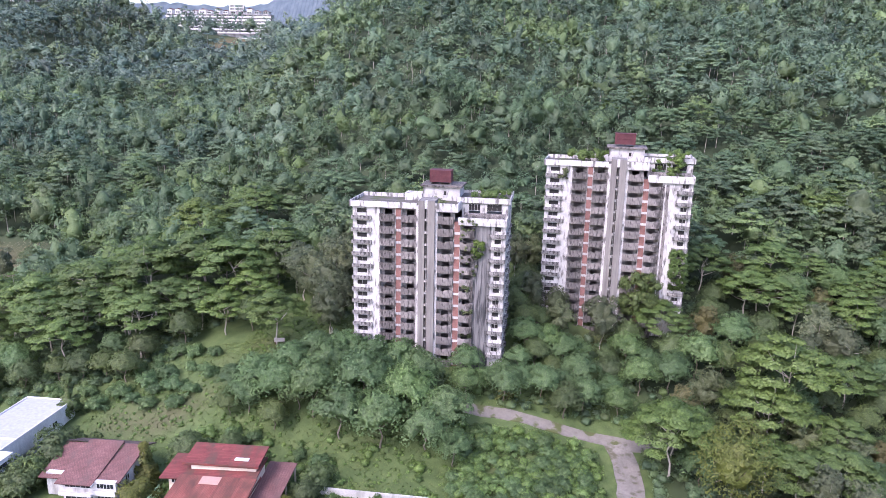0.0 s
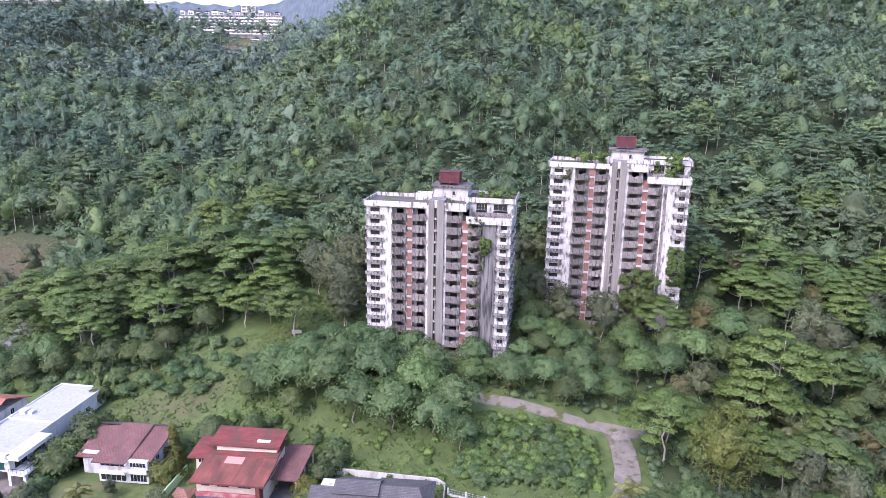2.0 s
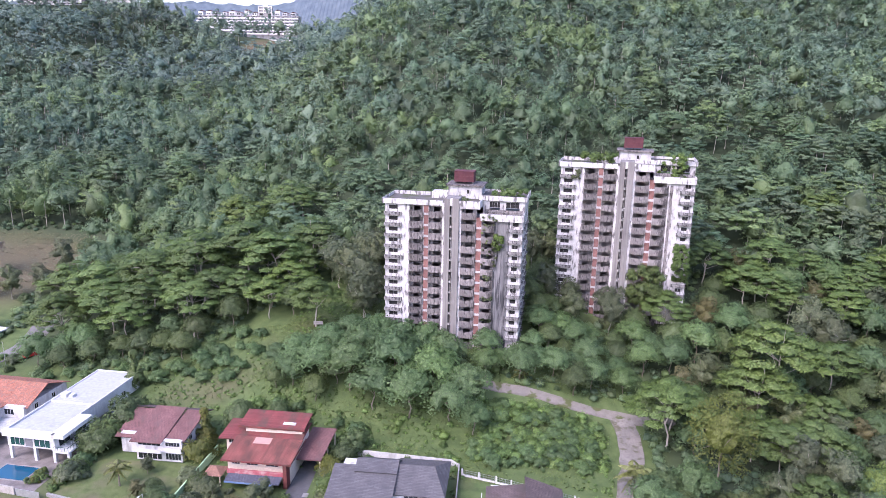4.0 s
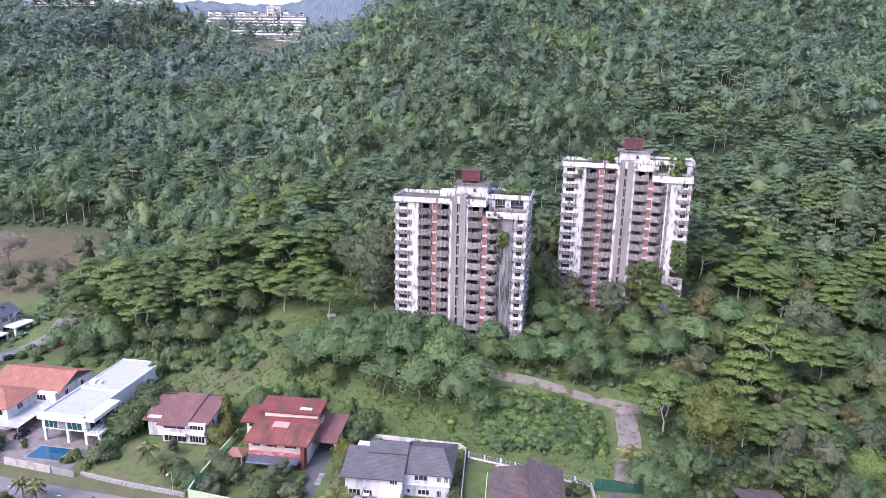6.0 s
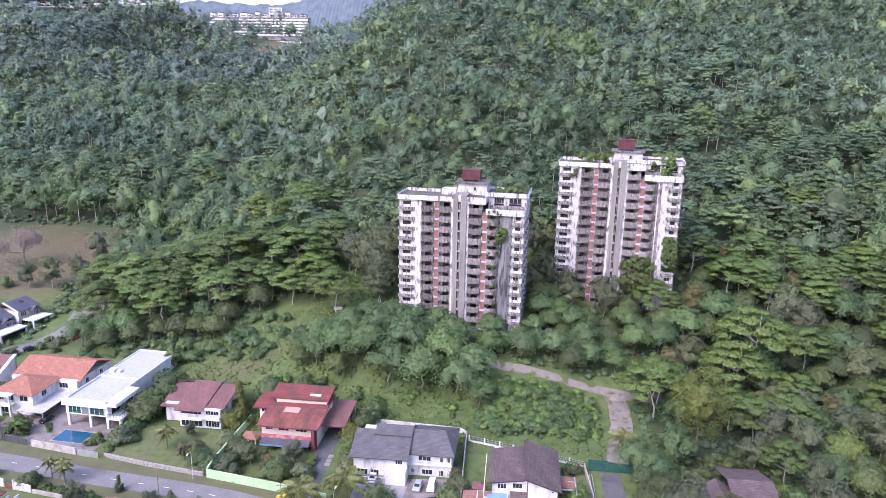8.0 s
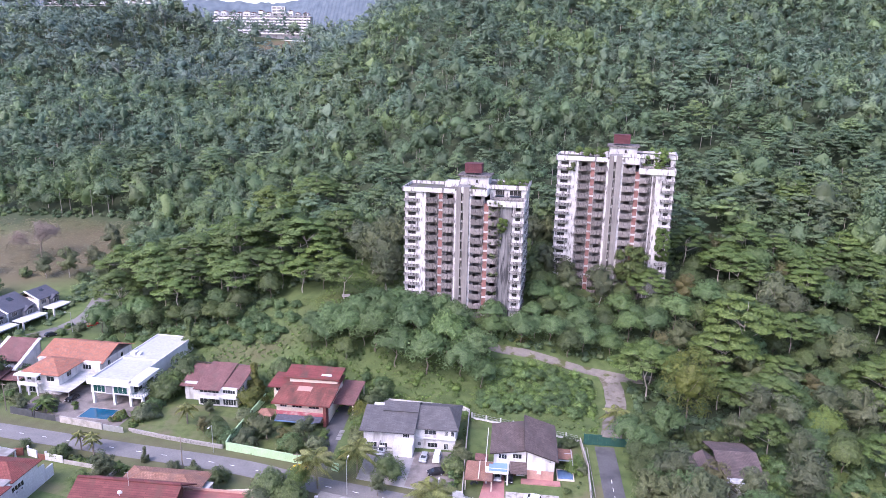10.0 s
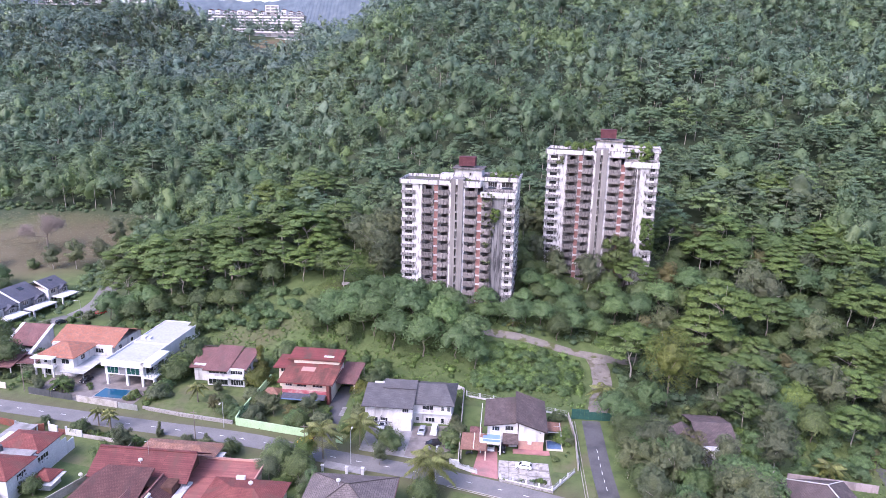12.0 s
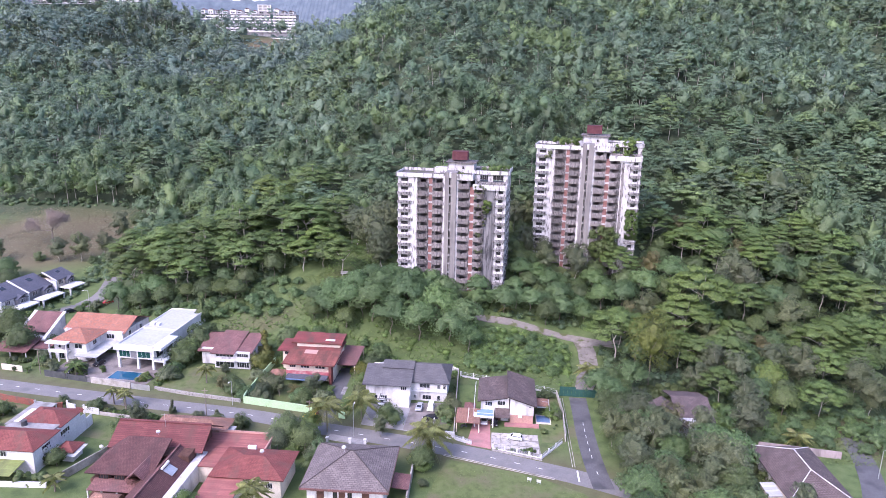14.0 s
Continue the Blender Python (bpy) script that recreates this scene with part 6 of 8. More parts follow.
part("red_roof", hip(Builder(), 8.4, 23.4, 0.6, 11.2, 4.9, 1.9, 0.5, 0.2), M_R_REDTILE, h, "red tiled hipped roof")
part("front_roof", mono(Builder(), 7.8, 15.5, -11, 0.5, 4.0, 4.0, 4.6, 4.6, 0.2), M_R_PINK, h, "pink-red sheet roof")
part("front_wall", B(8.2, 15, -10.5, 0.8, 0, 3.9), M_CREAM, h)
part("parapet", B(15.6, 15.9, 4.6, 19.4, 3.6, 4.5).box(0.3, 15.9, 19.2, 19.4, 3.6, 4.5), M_PINKWALL, h)
part("roof_lights", B(12.6, 14.4, 10.6, 11.3, 4.7, 5.9), M_CLEANWHITE, h)
part("side_shed", B(0.2, 4.5, 17, 24, 0, 2.6), M_BLOCK, h)
part("side_shed_roof", mono(Builder(), -1.5, 4.8, 8, 24, 2.9, 2.9, 2.9, 2.9, 0.1), M_R_SHEET, h, "grey sheet side roof")
windows(h, [(17.6, 0.75, 3.2, 1.4, 1.3), (20.6, 0.75, 3.2, 1.4, 1.3)], bars=2)

# maroon timber house
h = house(-82.8, 45.0, "large dark timber house with layered maroon roofs")
part("wall", B(3, 20.5, 10, 22, 0, 6.0).box(2, 18.5, 4, 10, 0, 3.2), M_DARKWOOD, h, "dark timber walls")
part("white_flank", B(20.5, 22.5, -6, 15, 0, 4.4), M_WHITE, h, "white side wall")
part("rear_roof", gable(Builder(), 1.8, 21.5, 13.4, 23.4, 6.0, 3.0, "x", 0.9, 0.25), M_R_WINE, h, "maroon-red sheet roof with clipped ridge")
part("ridge", B(1.0, 22.2, 18.1, 18.7, 8.85, 9.2), M_R_WINE, h)
part("front_roof", Builder().slab([(1.2, 3.4, 5.0), (15.6, 3.4, 5.0), (15.6, 13.2, 8.2), (5.8, 13.2, 8.2)], 0.25).slab([(1.2, 13.2, 5.0), (1.2, 3.4, 5.0), (5.8, 13.2, 8.2)], 0.25), M_R_DARK, h, "dark weathered maroon tiles")
part("wing_roof", gable(Builder(), 13.8, 20.4, -7.5, 13, 4.6, 2.0, "y", 0.4, 0.25), M_R_DARK, h, "dark maroon wing roof")
part("wing_ridge", B(16.95, 17.25, -8, 13.5, 6.58, 6.86), M_R_MAROON, h)
part("porch_roof", gable(Builder(), 11.0, 14.8, 2.2, 9, 5.2, 1.6, "y", 0.4, 0.2), M_R_MAROON, h, "small maroon gable over the balcony")
part("lower_roof", mono(Builder(), 3, 12.5, 0.8, 4.2, 2.8, 2.8, 3.6, 3.6, 0.15), M_R_MAROON, h, "lower maroon verandah roof")
part("verandah_deck", B(2.4, 14, 1.0, 4, 0.2, 0.5), M_DARKWOOD, h)
railing(h, 10.8, 15, 2.6, 3.4, 0.9, M_DARKWOOD, 0.3, "balcony_rail")
for x in (3, 6, 9.2, 12.4):
    part("post", B(x - 0.12, x + 0.12, 1.1, 1.35, 0.5, 2.8), M_WHITE, h)
windows(h, [(5, 3.94, 4.2, 2.2, 1.4), (8.4, 3.94, 4.2, 2.2, 1.4), (5, 3.9, 1.6, 1.6, 1.2), (9, 3.9, 1.6, 1.6, 1.2)], paint=M_DARKWOOD, bars=3)
part("solar_heater", Builder().slab([(18.0, 4.0, 6.3), (19.8, 4.0, 5.2), (19.8, 6.6, 5.2), (18.0, 6.6, 6.3)], 0.1), M_METAL, h, "solar water-heater panel")
part("heater_tank", Builder().tube((17.8, 3.9, 6.75), (17.8, 6.7, 6.75), 0.3, 0.3, 10), M_CLEANWHITE, h, "white cylinder of the water heater")
part("mast", Builder().tube((12.0, 17.5, 8), (12.0, 17.5, 11.6), 0.04, 0.03, 5).tube((11.3, 17.5, 11.3), (12.7, 17.5, 11.3), 0.02, 0.02, 4), M_METAL, h, "thin aerial mast")
part("clay_roof", hip(Builder(), 5, 22, 23.2, 31, 3.6, 1.8, 0.5, 0.2), M_R_CLAYOLD, h, "old clay-tiled rear roof")
part("clay_wall", B(5.6, 21.4, 23.6, 30.5, 0, 3.5), M_PINKWALL, h)
gaz = thing("gazebo", pose(-77.3, 40.5, 0), "small garden pavilion with rust-red roof", "gazebo")
part("roof", hip(Builder(), 0, 5, 0, 4.4, 2.8, 1.6, 0.4, 0.15), M_R_CLAYOLD, gaz)
for x, y in ((0.2, 0.2), (4.8, 0.2), (0.2, 4.2), (4.8, 4.2)):
    part("post", B(x - 0.1, x + 0.1, y - 0.1, y + 0.1, 0, 2.8), M_DARKWOOD, gaz)

# white house with red tiled roofs
h = house(-112.0, 54.0, "white two-storey house with red tiled hipped roofs")
part("wall", B(-6, 15.4, 0, 8, 0, 5.8).box(3, 14.8, 8, 17.5, 0, 5.8), M_CLEANWHITE, h)
part("front_roof", hip(Builder(), -6, 15.4, 0, 8.2, 5.8, 2.0, 0.7, 0.2), M_R_REDTILE, h, "red tiled hipped roof")
part("rear_roof", hip(Builder(), 5.0, 14.8, 10.5, 18, 5.8, 1.8, 0.7, 0.2), M_R_REDTILE, h, "red tiled hipped roof")
part("flat_deck", B(3, 14.8, 8, 10.6, 5.8, 6.1), M_PAVE, h)
part("roof_tank", Builder().tube((7, 9.3, 6.1), (7, 9.3, 7.3), 0.7, 0.65, 12), M_TIMBERGATE, h, "black plastic water tank")
part("stepped_wall", B(14.8, 15.1, 8, 17.5, 0, 5.6).box(14.8, 15.1, 17.5, 19.5, 0, 4.2).box(14.8, 15.1, 19.5, 22, 0, 2.8), M_CLEANWHITE, h, "stepped white wall")
part("side_room", B(16.9, 20.5, 5.4, 9, 0, 2.6), M_CLEANWHITE, h)
part("side_roof", hip(Builder(), 16.8, 20.7, 5.2, 9.2, 2.6, 1.3, 0.4, 0.15), M_R_REDTILE, h, "small red hipped roof")
part("side_awning", mono(Builder(), 18.0, 22, 4.0, 9, 2.2, 2.2, 2.5, 2.5, 0.08), M_R_SHEET, h)
part("green_awning", mono(Builder(), -8, 13.5, -5.2, -0.2, 2.6, 2.6, 3.3, 3.3, 0.1), M_R_GREEN, h, "olive-green sheet awning")
windows(h, [(2, -0.06, 4.5, 2.6, 1.3), (8, -0.06, 4.5, 2.6, 1.3), (-3, -0.06, 4.5, 2.4, 1.3)], bars=3)
windows(h, [(15.46, 4.2, 4.2, 2.8, 1.3), (15.16, 11.4, 4.0, 3.4, 1.2)], 90, bars=3)
windows(h, [(15.46, 4.0, 1.6, 2.4, 1.2)], 90, bars=2)

# roofs among the eastern trees
h = house(41.4, 84.8, "grey-roofed house hidden among trees")
part("wall", B(1, 14, 1.2, 11, 0, 4.6), M_WHITE, h)
part("roof", gable(Builder(), 6.5, 15, 2.5, 18.5, 4.4, 2.4, "x", 0.4, 0.2), M_R_BROWN, h, "dark grey tiles")
part("left_roof", gable(Builder(), 0.0, 8, -0.5, 10.5, 4.0, 2.4, "y", 0.5, 0.2), M_R_BROWN, h, "dark grey tiles")
windows(h, [(12.6, 1.14, 3.4, 2.2, 1.4)], bars=2)
h = house(62.2, 55.5, "dark-roofed bungalow with white ridge caps", 2)
part("wall", B(0.6, 11.8, 0.6, 19.8, 0, 4.6), M_WHITE, h)
part("roof", hip(Builder(), 0, 12.4, 0, 20.4, 4.7, 3.2, 0.6, 0.25), M_R_BROWN, h, "dark brown tiles")
part("ridge_cap", hip_ridges(0, 12.4, 0, 20.4, 4.75, 3.2, 0.6), M_WHITE, h, "white mortar ridge caps")
part("side_sheet", mono(Builder(), -3.5, -0.6, 2, 7, 3.9, 4.2, 4.2, 3.9, 0.1), M_R_SHEET, h)
part("side_wall", B(-3.3, 0.6, 2.2, 6.8, 0, 3.8), M_CREAM, h)

# terrace of grey roofed houses by the side street
for x, y, w, d, top, wall in ((-170.6, 142.6, 11, 8.5, 3.4, M_WHITE), (-168.6, 154.2, 11, 8.5, 3.4, M_GREYWALL), (-165.4, 165.6, 8.6, 5.5, 2.4, M_CREAM)):
    h = house(x, y, "grey-roofed terraced house with white portico", 80, gz(x, y))
    h["group"] = "terraced houses"
    part("wall", B(0, w, 0, 2 * d - 1, -1.5, 5.6), wall, h)
    part("roof", gable(Builder(), 0, w, 0, 2 * d, 5.7, top, "x", 0.5, 0.2), M_R_BLUE, h, "blue-grey tiles")
    part("party_wall", B(-0.5, -0.1, -0.7, 2 * d, -1, 5.5).slab([(-0.6, -0.9, 5.6), (0.0, -0.9, 5.6), (0.0, d, 6.0 + top), (-0.6, d, 6.0 + top)], 0.25), M_CLEANWHITE, h, "white party wall")
    part("bay", B(w * 0.52, w * 0.9, -1.3, 0, -1, 4.9), M_GREYWALL, h)
    part("bay_roof", gable(Builder(), w * 0.52, w * 0.9, -1.4, 4, 4.9, 1.1, "y", 0.4, 0.15), M_R_BLUE, h)
    part("portico", B(0.4, w - 0.4, -6.2, -1.3, 2.6, 3.0), M_CLEANWHITE, h, "white car-porch slab")
    for xx in (0.7, w - 0.7):
        part("column", B(xx - 0.25, xx + 0.25, -6.0, -5.5, -1.5, 2.6), M_CLEANWHITE, h)
    windows(h, [(w * 0.26, -0.06, 4.3, 2.2, 1.5), (w * 0.71, -1.36, 3.9, 2.0, 1.4), (w * 0.26, -0.06, 1.2, 2.4, 1.9)], bars=2)
    part("roof_window", Builder().slab([(w * 0.5, d * 0.55, 5.83 + top * 0.55), (w * 0.68, d * 0.55, 5.83 + top * 0.55), (w * 0.68, d * 0.75, 5.83 + top * 0.75), (w * 0.5, d * 0.75, 5.83 + top * 0.75)], 0.06), M_GLASS, h)


# ---- garden walls, gates, fences ----
def wall_run(pts, h, mat, label, thick=0.2, name="garden_wall", cap=None, posts=0.0, z0=None):
    """A wall along a line; joined lengths, with a cap and posts."""
    ob = thing(name, Matrix.Identity(4), label, "wall")
    b, c = Builder(), Builder()
    for (ax, ay), (bx, by) in zip(pts, pts[1:]):
        d = Vector((bx - ax, by - ay, 0))
        n = max(1, round(d.length / 6))
        s = Vector((-d.y, d.x, 0)).normalized() * thick / 2
        for k in range(n):
            p, q = Vector((ax, ay, 0)) + d * k / n, Vector((ax, ay, 0)) + d * (k + 1) / n
            z = (gz(*p.xy) + gz(*q.xy)) / 2 if z0 is None else z0
            b.prism([(p + s).xy, (p - s).xy, (q - s).xy, (q + s).xy], z - 0.8, z + h)
            if cap:
                c.prism([(p + s * 1.5).xy, (p - s * 1.5).xy, (q - s * 1.5).xy, (q + s * 1.5).xy], z + h, z + h + 0.08)
            if posts:
                part("post", B(p.x - 0.18, p.x + 0.18, p.y - 0.18, p.y + 0.18, z - 0.5, z + h + posts), mat, ob)
    part("wall_face", b, mat, ob)
    if cap:
        part("coping", c, cap, ob)
    return ob


def rail_fence(pts, label, mat, h=1.1, base=0.5, base_mat=None, gap=3.0):
    """Posts with bars between, on a low wall."""
    ob = thing("fence", Matrix.Identity(4), label, "fence")
    for (ax, ay), (bx, by) in zip(pts, pts[1:]):
        d = Vector((bx - ax, by - ay, 0))
        turn = math.degrees(math.atan2(d.y, d.x))
        n = max(1, round(d.length / gap))
        ln = d.length / n
        for k in range(n):
            p = Vector((ax, ay, 0)) + d * k / n
            m = pose(p.x, p.y, gz(p.x, p.y), 0, 0, turn)
            part("post", B(-0.15, 0.15, -0.15, 0.15, -0.5, base + h + 0.1), base_mat or mat, ob, "", m)
            part("low_wall", B(0.15, ln - 0.15, -0.1, 0.1, -0.5, base), base_mat or mat, ob, "", m)
            g = Builder()
            for z in (0.15, h / 2, h - 0.1):
                g.box(0.15, ln - 0.15, -0.02, 0.02, base + z, base + z + 0.05)
            for i in range(1, int(ln / 0.35)):
                g.box(i * 0.35 - 0.015, i * 0.35 + 0.015, -0.015, 0.015, base, base + h - 0.1)
            part("bars", g, mat, ob, "", m)
    return ob


wall_run([(-63.8, 116.5), (-64.4, 95), (-64, 91), (-44.5, 87.6)], 2.0, M_MINT, "mint-green painted garden wall", 0.2, cap=M_MINT)
wall_run([(-91, 95.8), (-80, 93.6), (-65, 91.4)], 0.9, M_RUBBLE, "low rubble-stone retaining wall", 0.5, "retaining_wall")
wall_run([(-110.5, 97.6), (-98, 95.6)], 1.7, M_BLOCK, "bare cement street wall", 0.2, cap=M_BLOCK)
wall_run([(-141, 103), (-134, 102)], 1.8, M_CREAM, "cream street wall", 0.2)
wall_run([(-126, 100.2), (-119, 99)], 1.9, M_TIMBERGATE, "dark metal gate panels", 0.12, "gate")
wall_run([(-118.4, 98.9), (-112, 97.9)], 1.7, M_TIMBERGATE, "dark slatted sliding gate", 0.1, "gate", posts=0.2)
wall_run([(-97.6, 95.5), (-92, 94.8)], 1.6, M_METAL, "plain grey metal driveway gate", 0.08, "gate")
wall_run([(-34, 119.6), (-10.2, 118), (-8.2, 116.3)], 1.6, M_WHITE, "weathered white boundary wall behind the houses", 0.2, z0=0)
wall_run([(-8.3, 116), (-7.8, 98), (-7.2, 79.6)], 1.7, M_BLOCK, "mossy cement boundary wall", 0.2)
wall_run([(-9.2, 79.5), (-7.0, 79.2)], 1.8, M_CLEANWHITE, "white gate pillar wall", 0.4)
rail_fence([(-7, 79), (-2.6, 77)], "white low wall with grey railings", M_METAL, 0.5, 0.8, M_CLEANWHITE)
rail_fence([(2.4, 75.4), (13.6, 72.4), (19.2, 80.5)], "white posts and grey railings along the street", M_METAL, 0.8, 0.5, M_CLEANWHITE)
wall_run([(2.2, 75.2), (13.8, 72.1)], 0.35, M_RUBBLE, "low rubble-stone kerb wall", 0.6, "retaining_wall")
rail_fence([(-7.5, 114.5), (0, 112.5), (13, 108.5), (19.6, 106.5)], "white posts with wire fencing behind the corner house", M_METAL, 1.2, 0.4, M_CLEANWHITE, 3.6)
wall_run([(19.6, 106), (20.4, 94), (19.9, 81)], 1.5, M_BLOCK, "mossy side wall of the corner plot", 0.2)
wall_run([(-128, 85.2), (-117, 83.0)], 1.8, M_BRICKWALL, "red-brown brick street wall", 0.25)
wall_run([(-116.8, 82.9), (-111.1, 81.9)], 1.6, M_METAL, "pale grey slatted driveway gate", 0.1, "gate", posts=0.15)
wall_run([(-110.9, 81.8), (-108.9, 82.4)], 1.8, M_BRICKWALL, "red-brown brick gate pier", 0.35)
wall_run([(-107.6, 82.4), (-104.9, 81.6)], 1.9, M_CLEANWHITE, "white wall with stepped top", 0.25, posts=0.6)
wall_run([(-104.6, 81.5), (-102.6, 81.2)], 1.3, M_BRICKWALL, "low red-brick wall panel", 0.2)
wall_run([(-102.4, 81.2), (-97.9, 80.5)], 1.8, M_CLEANWHITE, "stepped white garden wall", 0.2, posts=0.4)
wall_run([(-90.5, 50), (-86, 62), (-84, 73)], 2.0, M_BLOCK, "streaked cement party wall", 0.2)
wall_run([(-112, 48), (-91, 49.5)], 1.2, M_CLEANWHITE, "white balustrade wall", 0.25, cap=M_CLEANWHITE)
wall_run([(66, 83.2), (84, 80.6)], 1.9, M_FADEDPINK, "faded pink boundary wall", 0.2)
wall_run([(-59, 73), (-52, 74.5), (-47, 74)], 1.5, M_CREAM, "cream street wall with iron gate", 0.2)

gate = thing("gate", pose(20.4, 105.4, 0), "dark green corrugated metal gate across the road", "gate")
for i in range(10):
    part("sheet", Builder().box(i * 1.1, i * 1.1 + 1.06, 0, 0.06, 0.05, 2.9 if i < 4 else 2.3).box(i * 1.1 + 0.45, i * 1.1 + 0.6, -0.05, 0, 0.1, 2.85 if i < 4 else 2.25), M_GREENSHEET, gate)
part("rail", B(0, 11, 0.06, 0.14, 0.6, 0.75).box(0, 11, 0.06, 0.14, 1.8, 1.95), M_GREENSHEET, gate)
for i in range(4):
    part("post", B(i * 3.6, i * 3.6 + 0.15, 0.06, 0.25, 0, 2.9), M_GREENSHEET, gate)


solid("drain", B(20.5, 20.62, 70, 104, -0.3, 0.12).box(21.05, 21.17, 70, 104, -0.3, 0.12).box(20.62, 21.05, 70, 104, -0.3, -0.1), M_BLOCK, "open concrete roadside drain", "drain", kind="structure")
solid("drain", B(0, 26, 0, 0.12, -0.3, 0.1).box(0, 26, 0.5, 0.62, -0.3, 0.1), M_BLOCK, "open concrete drain along the grass plot", "drain", pose(-9, 71.4, 0, 0, 0, -15.5), kind="structure")
wall_run([(-43.6, 87.4), (-42.8, 87.2)], 1.9, M_R_RED, "narrow red painted gate post", 0.3, "gate_post")
wall_run([(-37.2, 86.2), (-35.5, 85.8)], 1.9, M_MINT, "mint-green gate pillar wall", 0.25)

wall_run([(-97.6, 80.4), (-84, 78.6), (-84.6, 72)], 1.0, M_BLOCK, "low cement wall behind a hedge", 0.2)
slab = thing("carport", pose(-114.6, 69.0, 0), "flat concrete carport beside the driveway gate", "carport")
part("roof", B(0, 5.8, 0, 11.4, 2.45, 2.7), M_PAVE, slab, "pale concrete slab")
for x, y in ((0.3, 0.3), (5.5, 0.3), (0.3, 11.1), (5.5, 11.1)):
    part("post", B(x - 0.15, x + 0.15, y - 0.15, y + 0.15, 0, 2.45), M_CLEANWHITE, slab)
strip("lawn", [(-140, 66), (-116, 66), (-117, 82.4), (-140, 86)], 0, 0.03, M_LAWN, "lawn behind the red-brick wall", "lawn")
strip("paving", [(-37.4, 78.0), (-27.5, 75.9), (-28, 73.6), (-37.8, 75.4)], 0, 0.1, M_PAVE, "grey culvert slab before the villa gate", "paving")
strip("paving", [(-20, 82.2), (-9.3, 80.3), (-10, 97.4), (-19.5, 96)], 0, 0.07, M_YARD, "brownish stained forecourt", "paving")
for x in (-37.0, -31.5, -27.9):
    solid("gate_pillar", Builder().box(x - 0.25, x + 0.25, 73.2, 73.7, 0, 1.7).box(x - 0.35, x + 0.35, 73.1, 73.8, 1.7, 1.85), M_CLEANWHITE, "white capped gate pillar beside the street", "pillar", group="villa gate pillars")

# ---- cars ----
def car(x, y, turn, paint, label, z=None, van=False):
    ob = thing("car", pose(x, y, gz(x, y) + 0.06 if z is None else z, 0, 0, turn), label, "car", "parked cars")
    hh = 1.75 if van else 1.42
    prof = [(-1.85, 0.35), (-1.85, 0.85), (-1.75, hh - 0.45), (-1.35, hh - 0.05), (-0.6, hh), (0.35, hh - 0.02), (1.0, 0.98), (1.75, 0.8), (1.85, 0.6), (1.85, 0.35)]
    if van:
        prof = [(-1.9, 0.35), (-1.9, 0.9), (-1.85, hh - 0.1), (-1.6, hh), (0.8, hh), (1.3, 1.1), (1.85, 0.95), (1.95, 0.6), (1.95, 0.35)]
    b = Builder()
    for s in (-1, 1):
        pts = [(px, s * (0.82 if pz < 1.0 else 0.66), pz) for px, pz in prof]
        b.face(pts if s < 0 else pts[::-1])
    for (ax, az), (bx, bz) in zip(prof, prof[1:] + prof[:1]):
        wa, wb = (0.82 if az < 1.0 else 0.66), (0.82 if bz < 1.0 else 0.66)
        b.face([(ax, -wa, az), (bx, -wb, bz), (bx, wb, bz), (ax, wa, az)][::-1])
    part("body", b, paint, ob)
    gl = Builder()
    gl.slab([(1.02, -0.6, 1.02), (1.02, 0.6, 1.02), (0.42, 0.56, hh - 0.06), (0.42, -0.56, hh - 0.06)], 0.03)
    part("windscreen", gl, M_GLASS, ob)
    part("rear_window", Builder().slab([(-1.83, 0.55, 0.95), (-1.83, -0.55, 0.95), (-1.5, -0.52, hh - 0.2), (-1.5, 0.52, hh - 0.2)], 0.03), M_GLASS, ob)
    for s in (-1, 1):
        part("side_window", B(-1.35, 0.45, s * 0.75 - 0.03, s * 0.75 + 0.03, 0.98, hh - 0.15), M_GLASS, ob)
    for wx in (-1.15, 1.2):
        for s in (-1, 1):
            wheel = part("wheel", Builder().tube((wx, s * 0.7, 0.3), (wx, s * 0.86, 0.3), 0.3, 0.3, 12), M_TIMBERGATE, ob)
            part("rim", Builder().tube((wx, s * 0.855, 0.3), (wx, s * 0.875, 0.3), 0.18, 0.18, 10), M_METAL, wheel)
    for s in (-1, 1):
        part("headlight", B(1.78, 1.88, s * 0.6 - 0.15, s * 0.6 + 0.15, 0.62, 0.76), M_CLEANWHITE, ob)
    return ob


CARWHITE = material("white_car_paint", [(0.7, 0.71, 0.72), (0.74, 0.75, 0.76)], 0.3, rough=0.25)
CARSILVER = material("silver_car_paint", [(0.42, 0.44, 0.47), (0.48, 0.5, 0.53)], 0.3, rough=0.25, metal=0.4)
CARBLACK = material("black_car_paint", [(0.015, 0.015, 0.018), (0.025, 0.025, 0.03)], 0.3, rough=0.2)
CARRED = material("red_car_paint", [(0.35, 0.03, 0.03), (0.42, 0.05, 0.05)], 0.3, rough=0.25)
car(7.6, 80.6, 172, CARWHITE, "small white hatchback on the cracked forecourt")
car(-17.2, 93.2, 265, CARSILVER, "silver car parked before the white house")
car(-14.2, 93.6, 268, CARWHITE, "white van parked before the white house", van=True)
car(0.1, 88.0, 268, CARSILVER, "silver car under the white porch")
car(2.6, 87.6, 268, CARBLACK, "dark car under the white porch")
car(-120.0, 103.5, 262, CARBLACK, "black car behind the sliding gate")
car(-115.0, 109.0, 262, CARBLACK, "dark car under the grey sheet porch")
car(-141.5, 159.5, 60, CARRED, "red car at the end of the side street")
car(-150.5, 150.5, 55, CARBLACK, "black car parked on the side street")
car(-62.0, 62.5, 80, CARSILVER, "silver car between the houses")
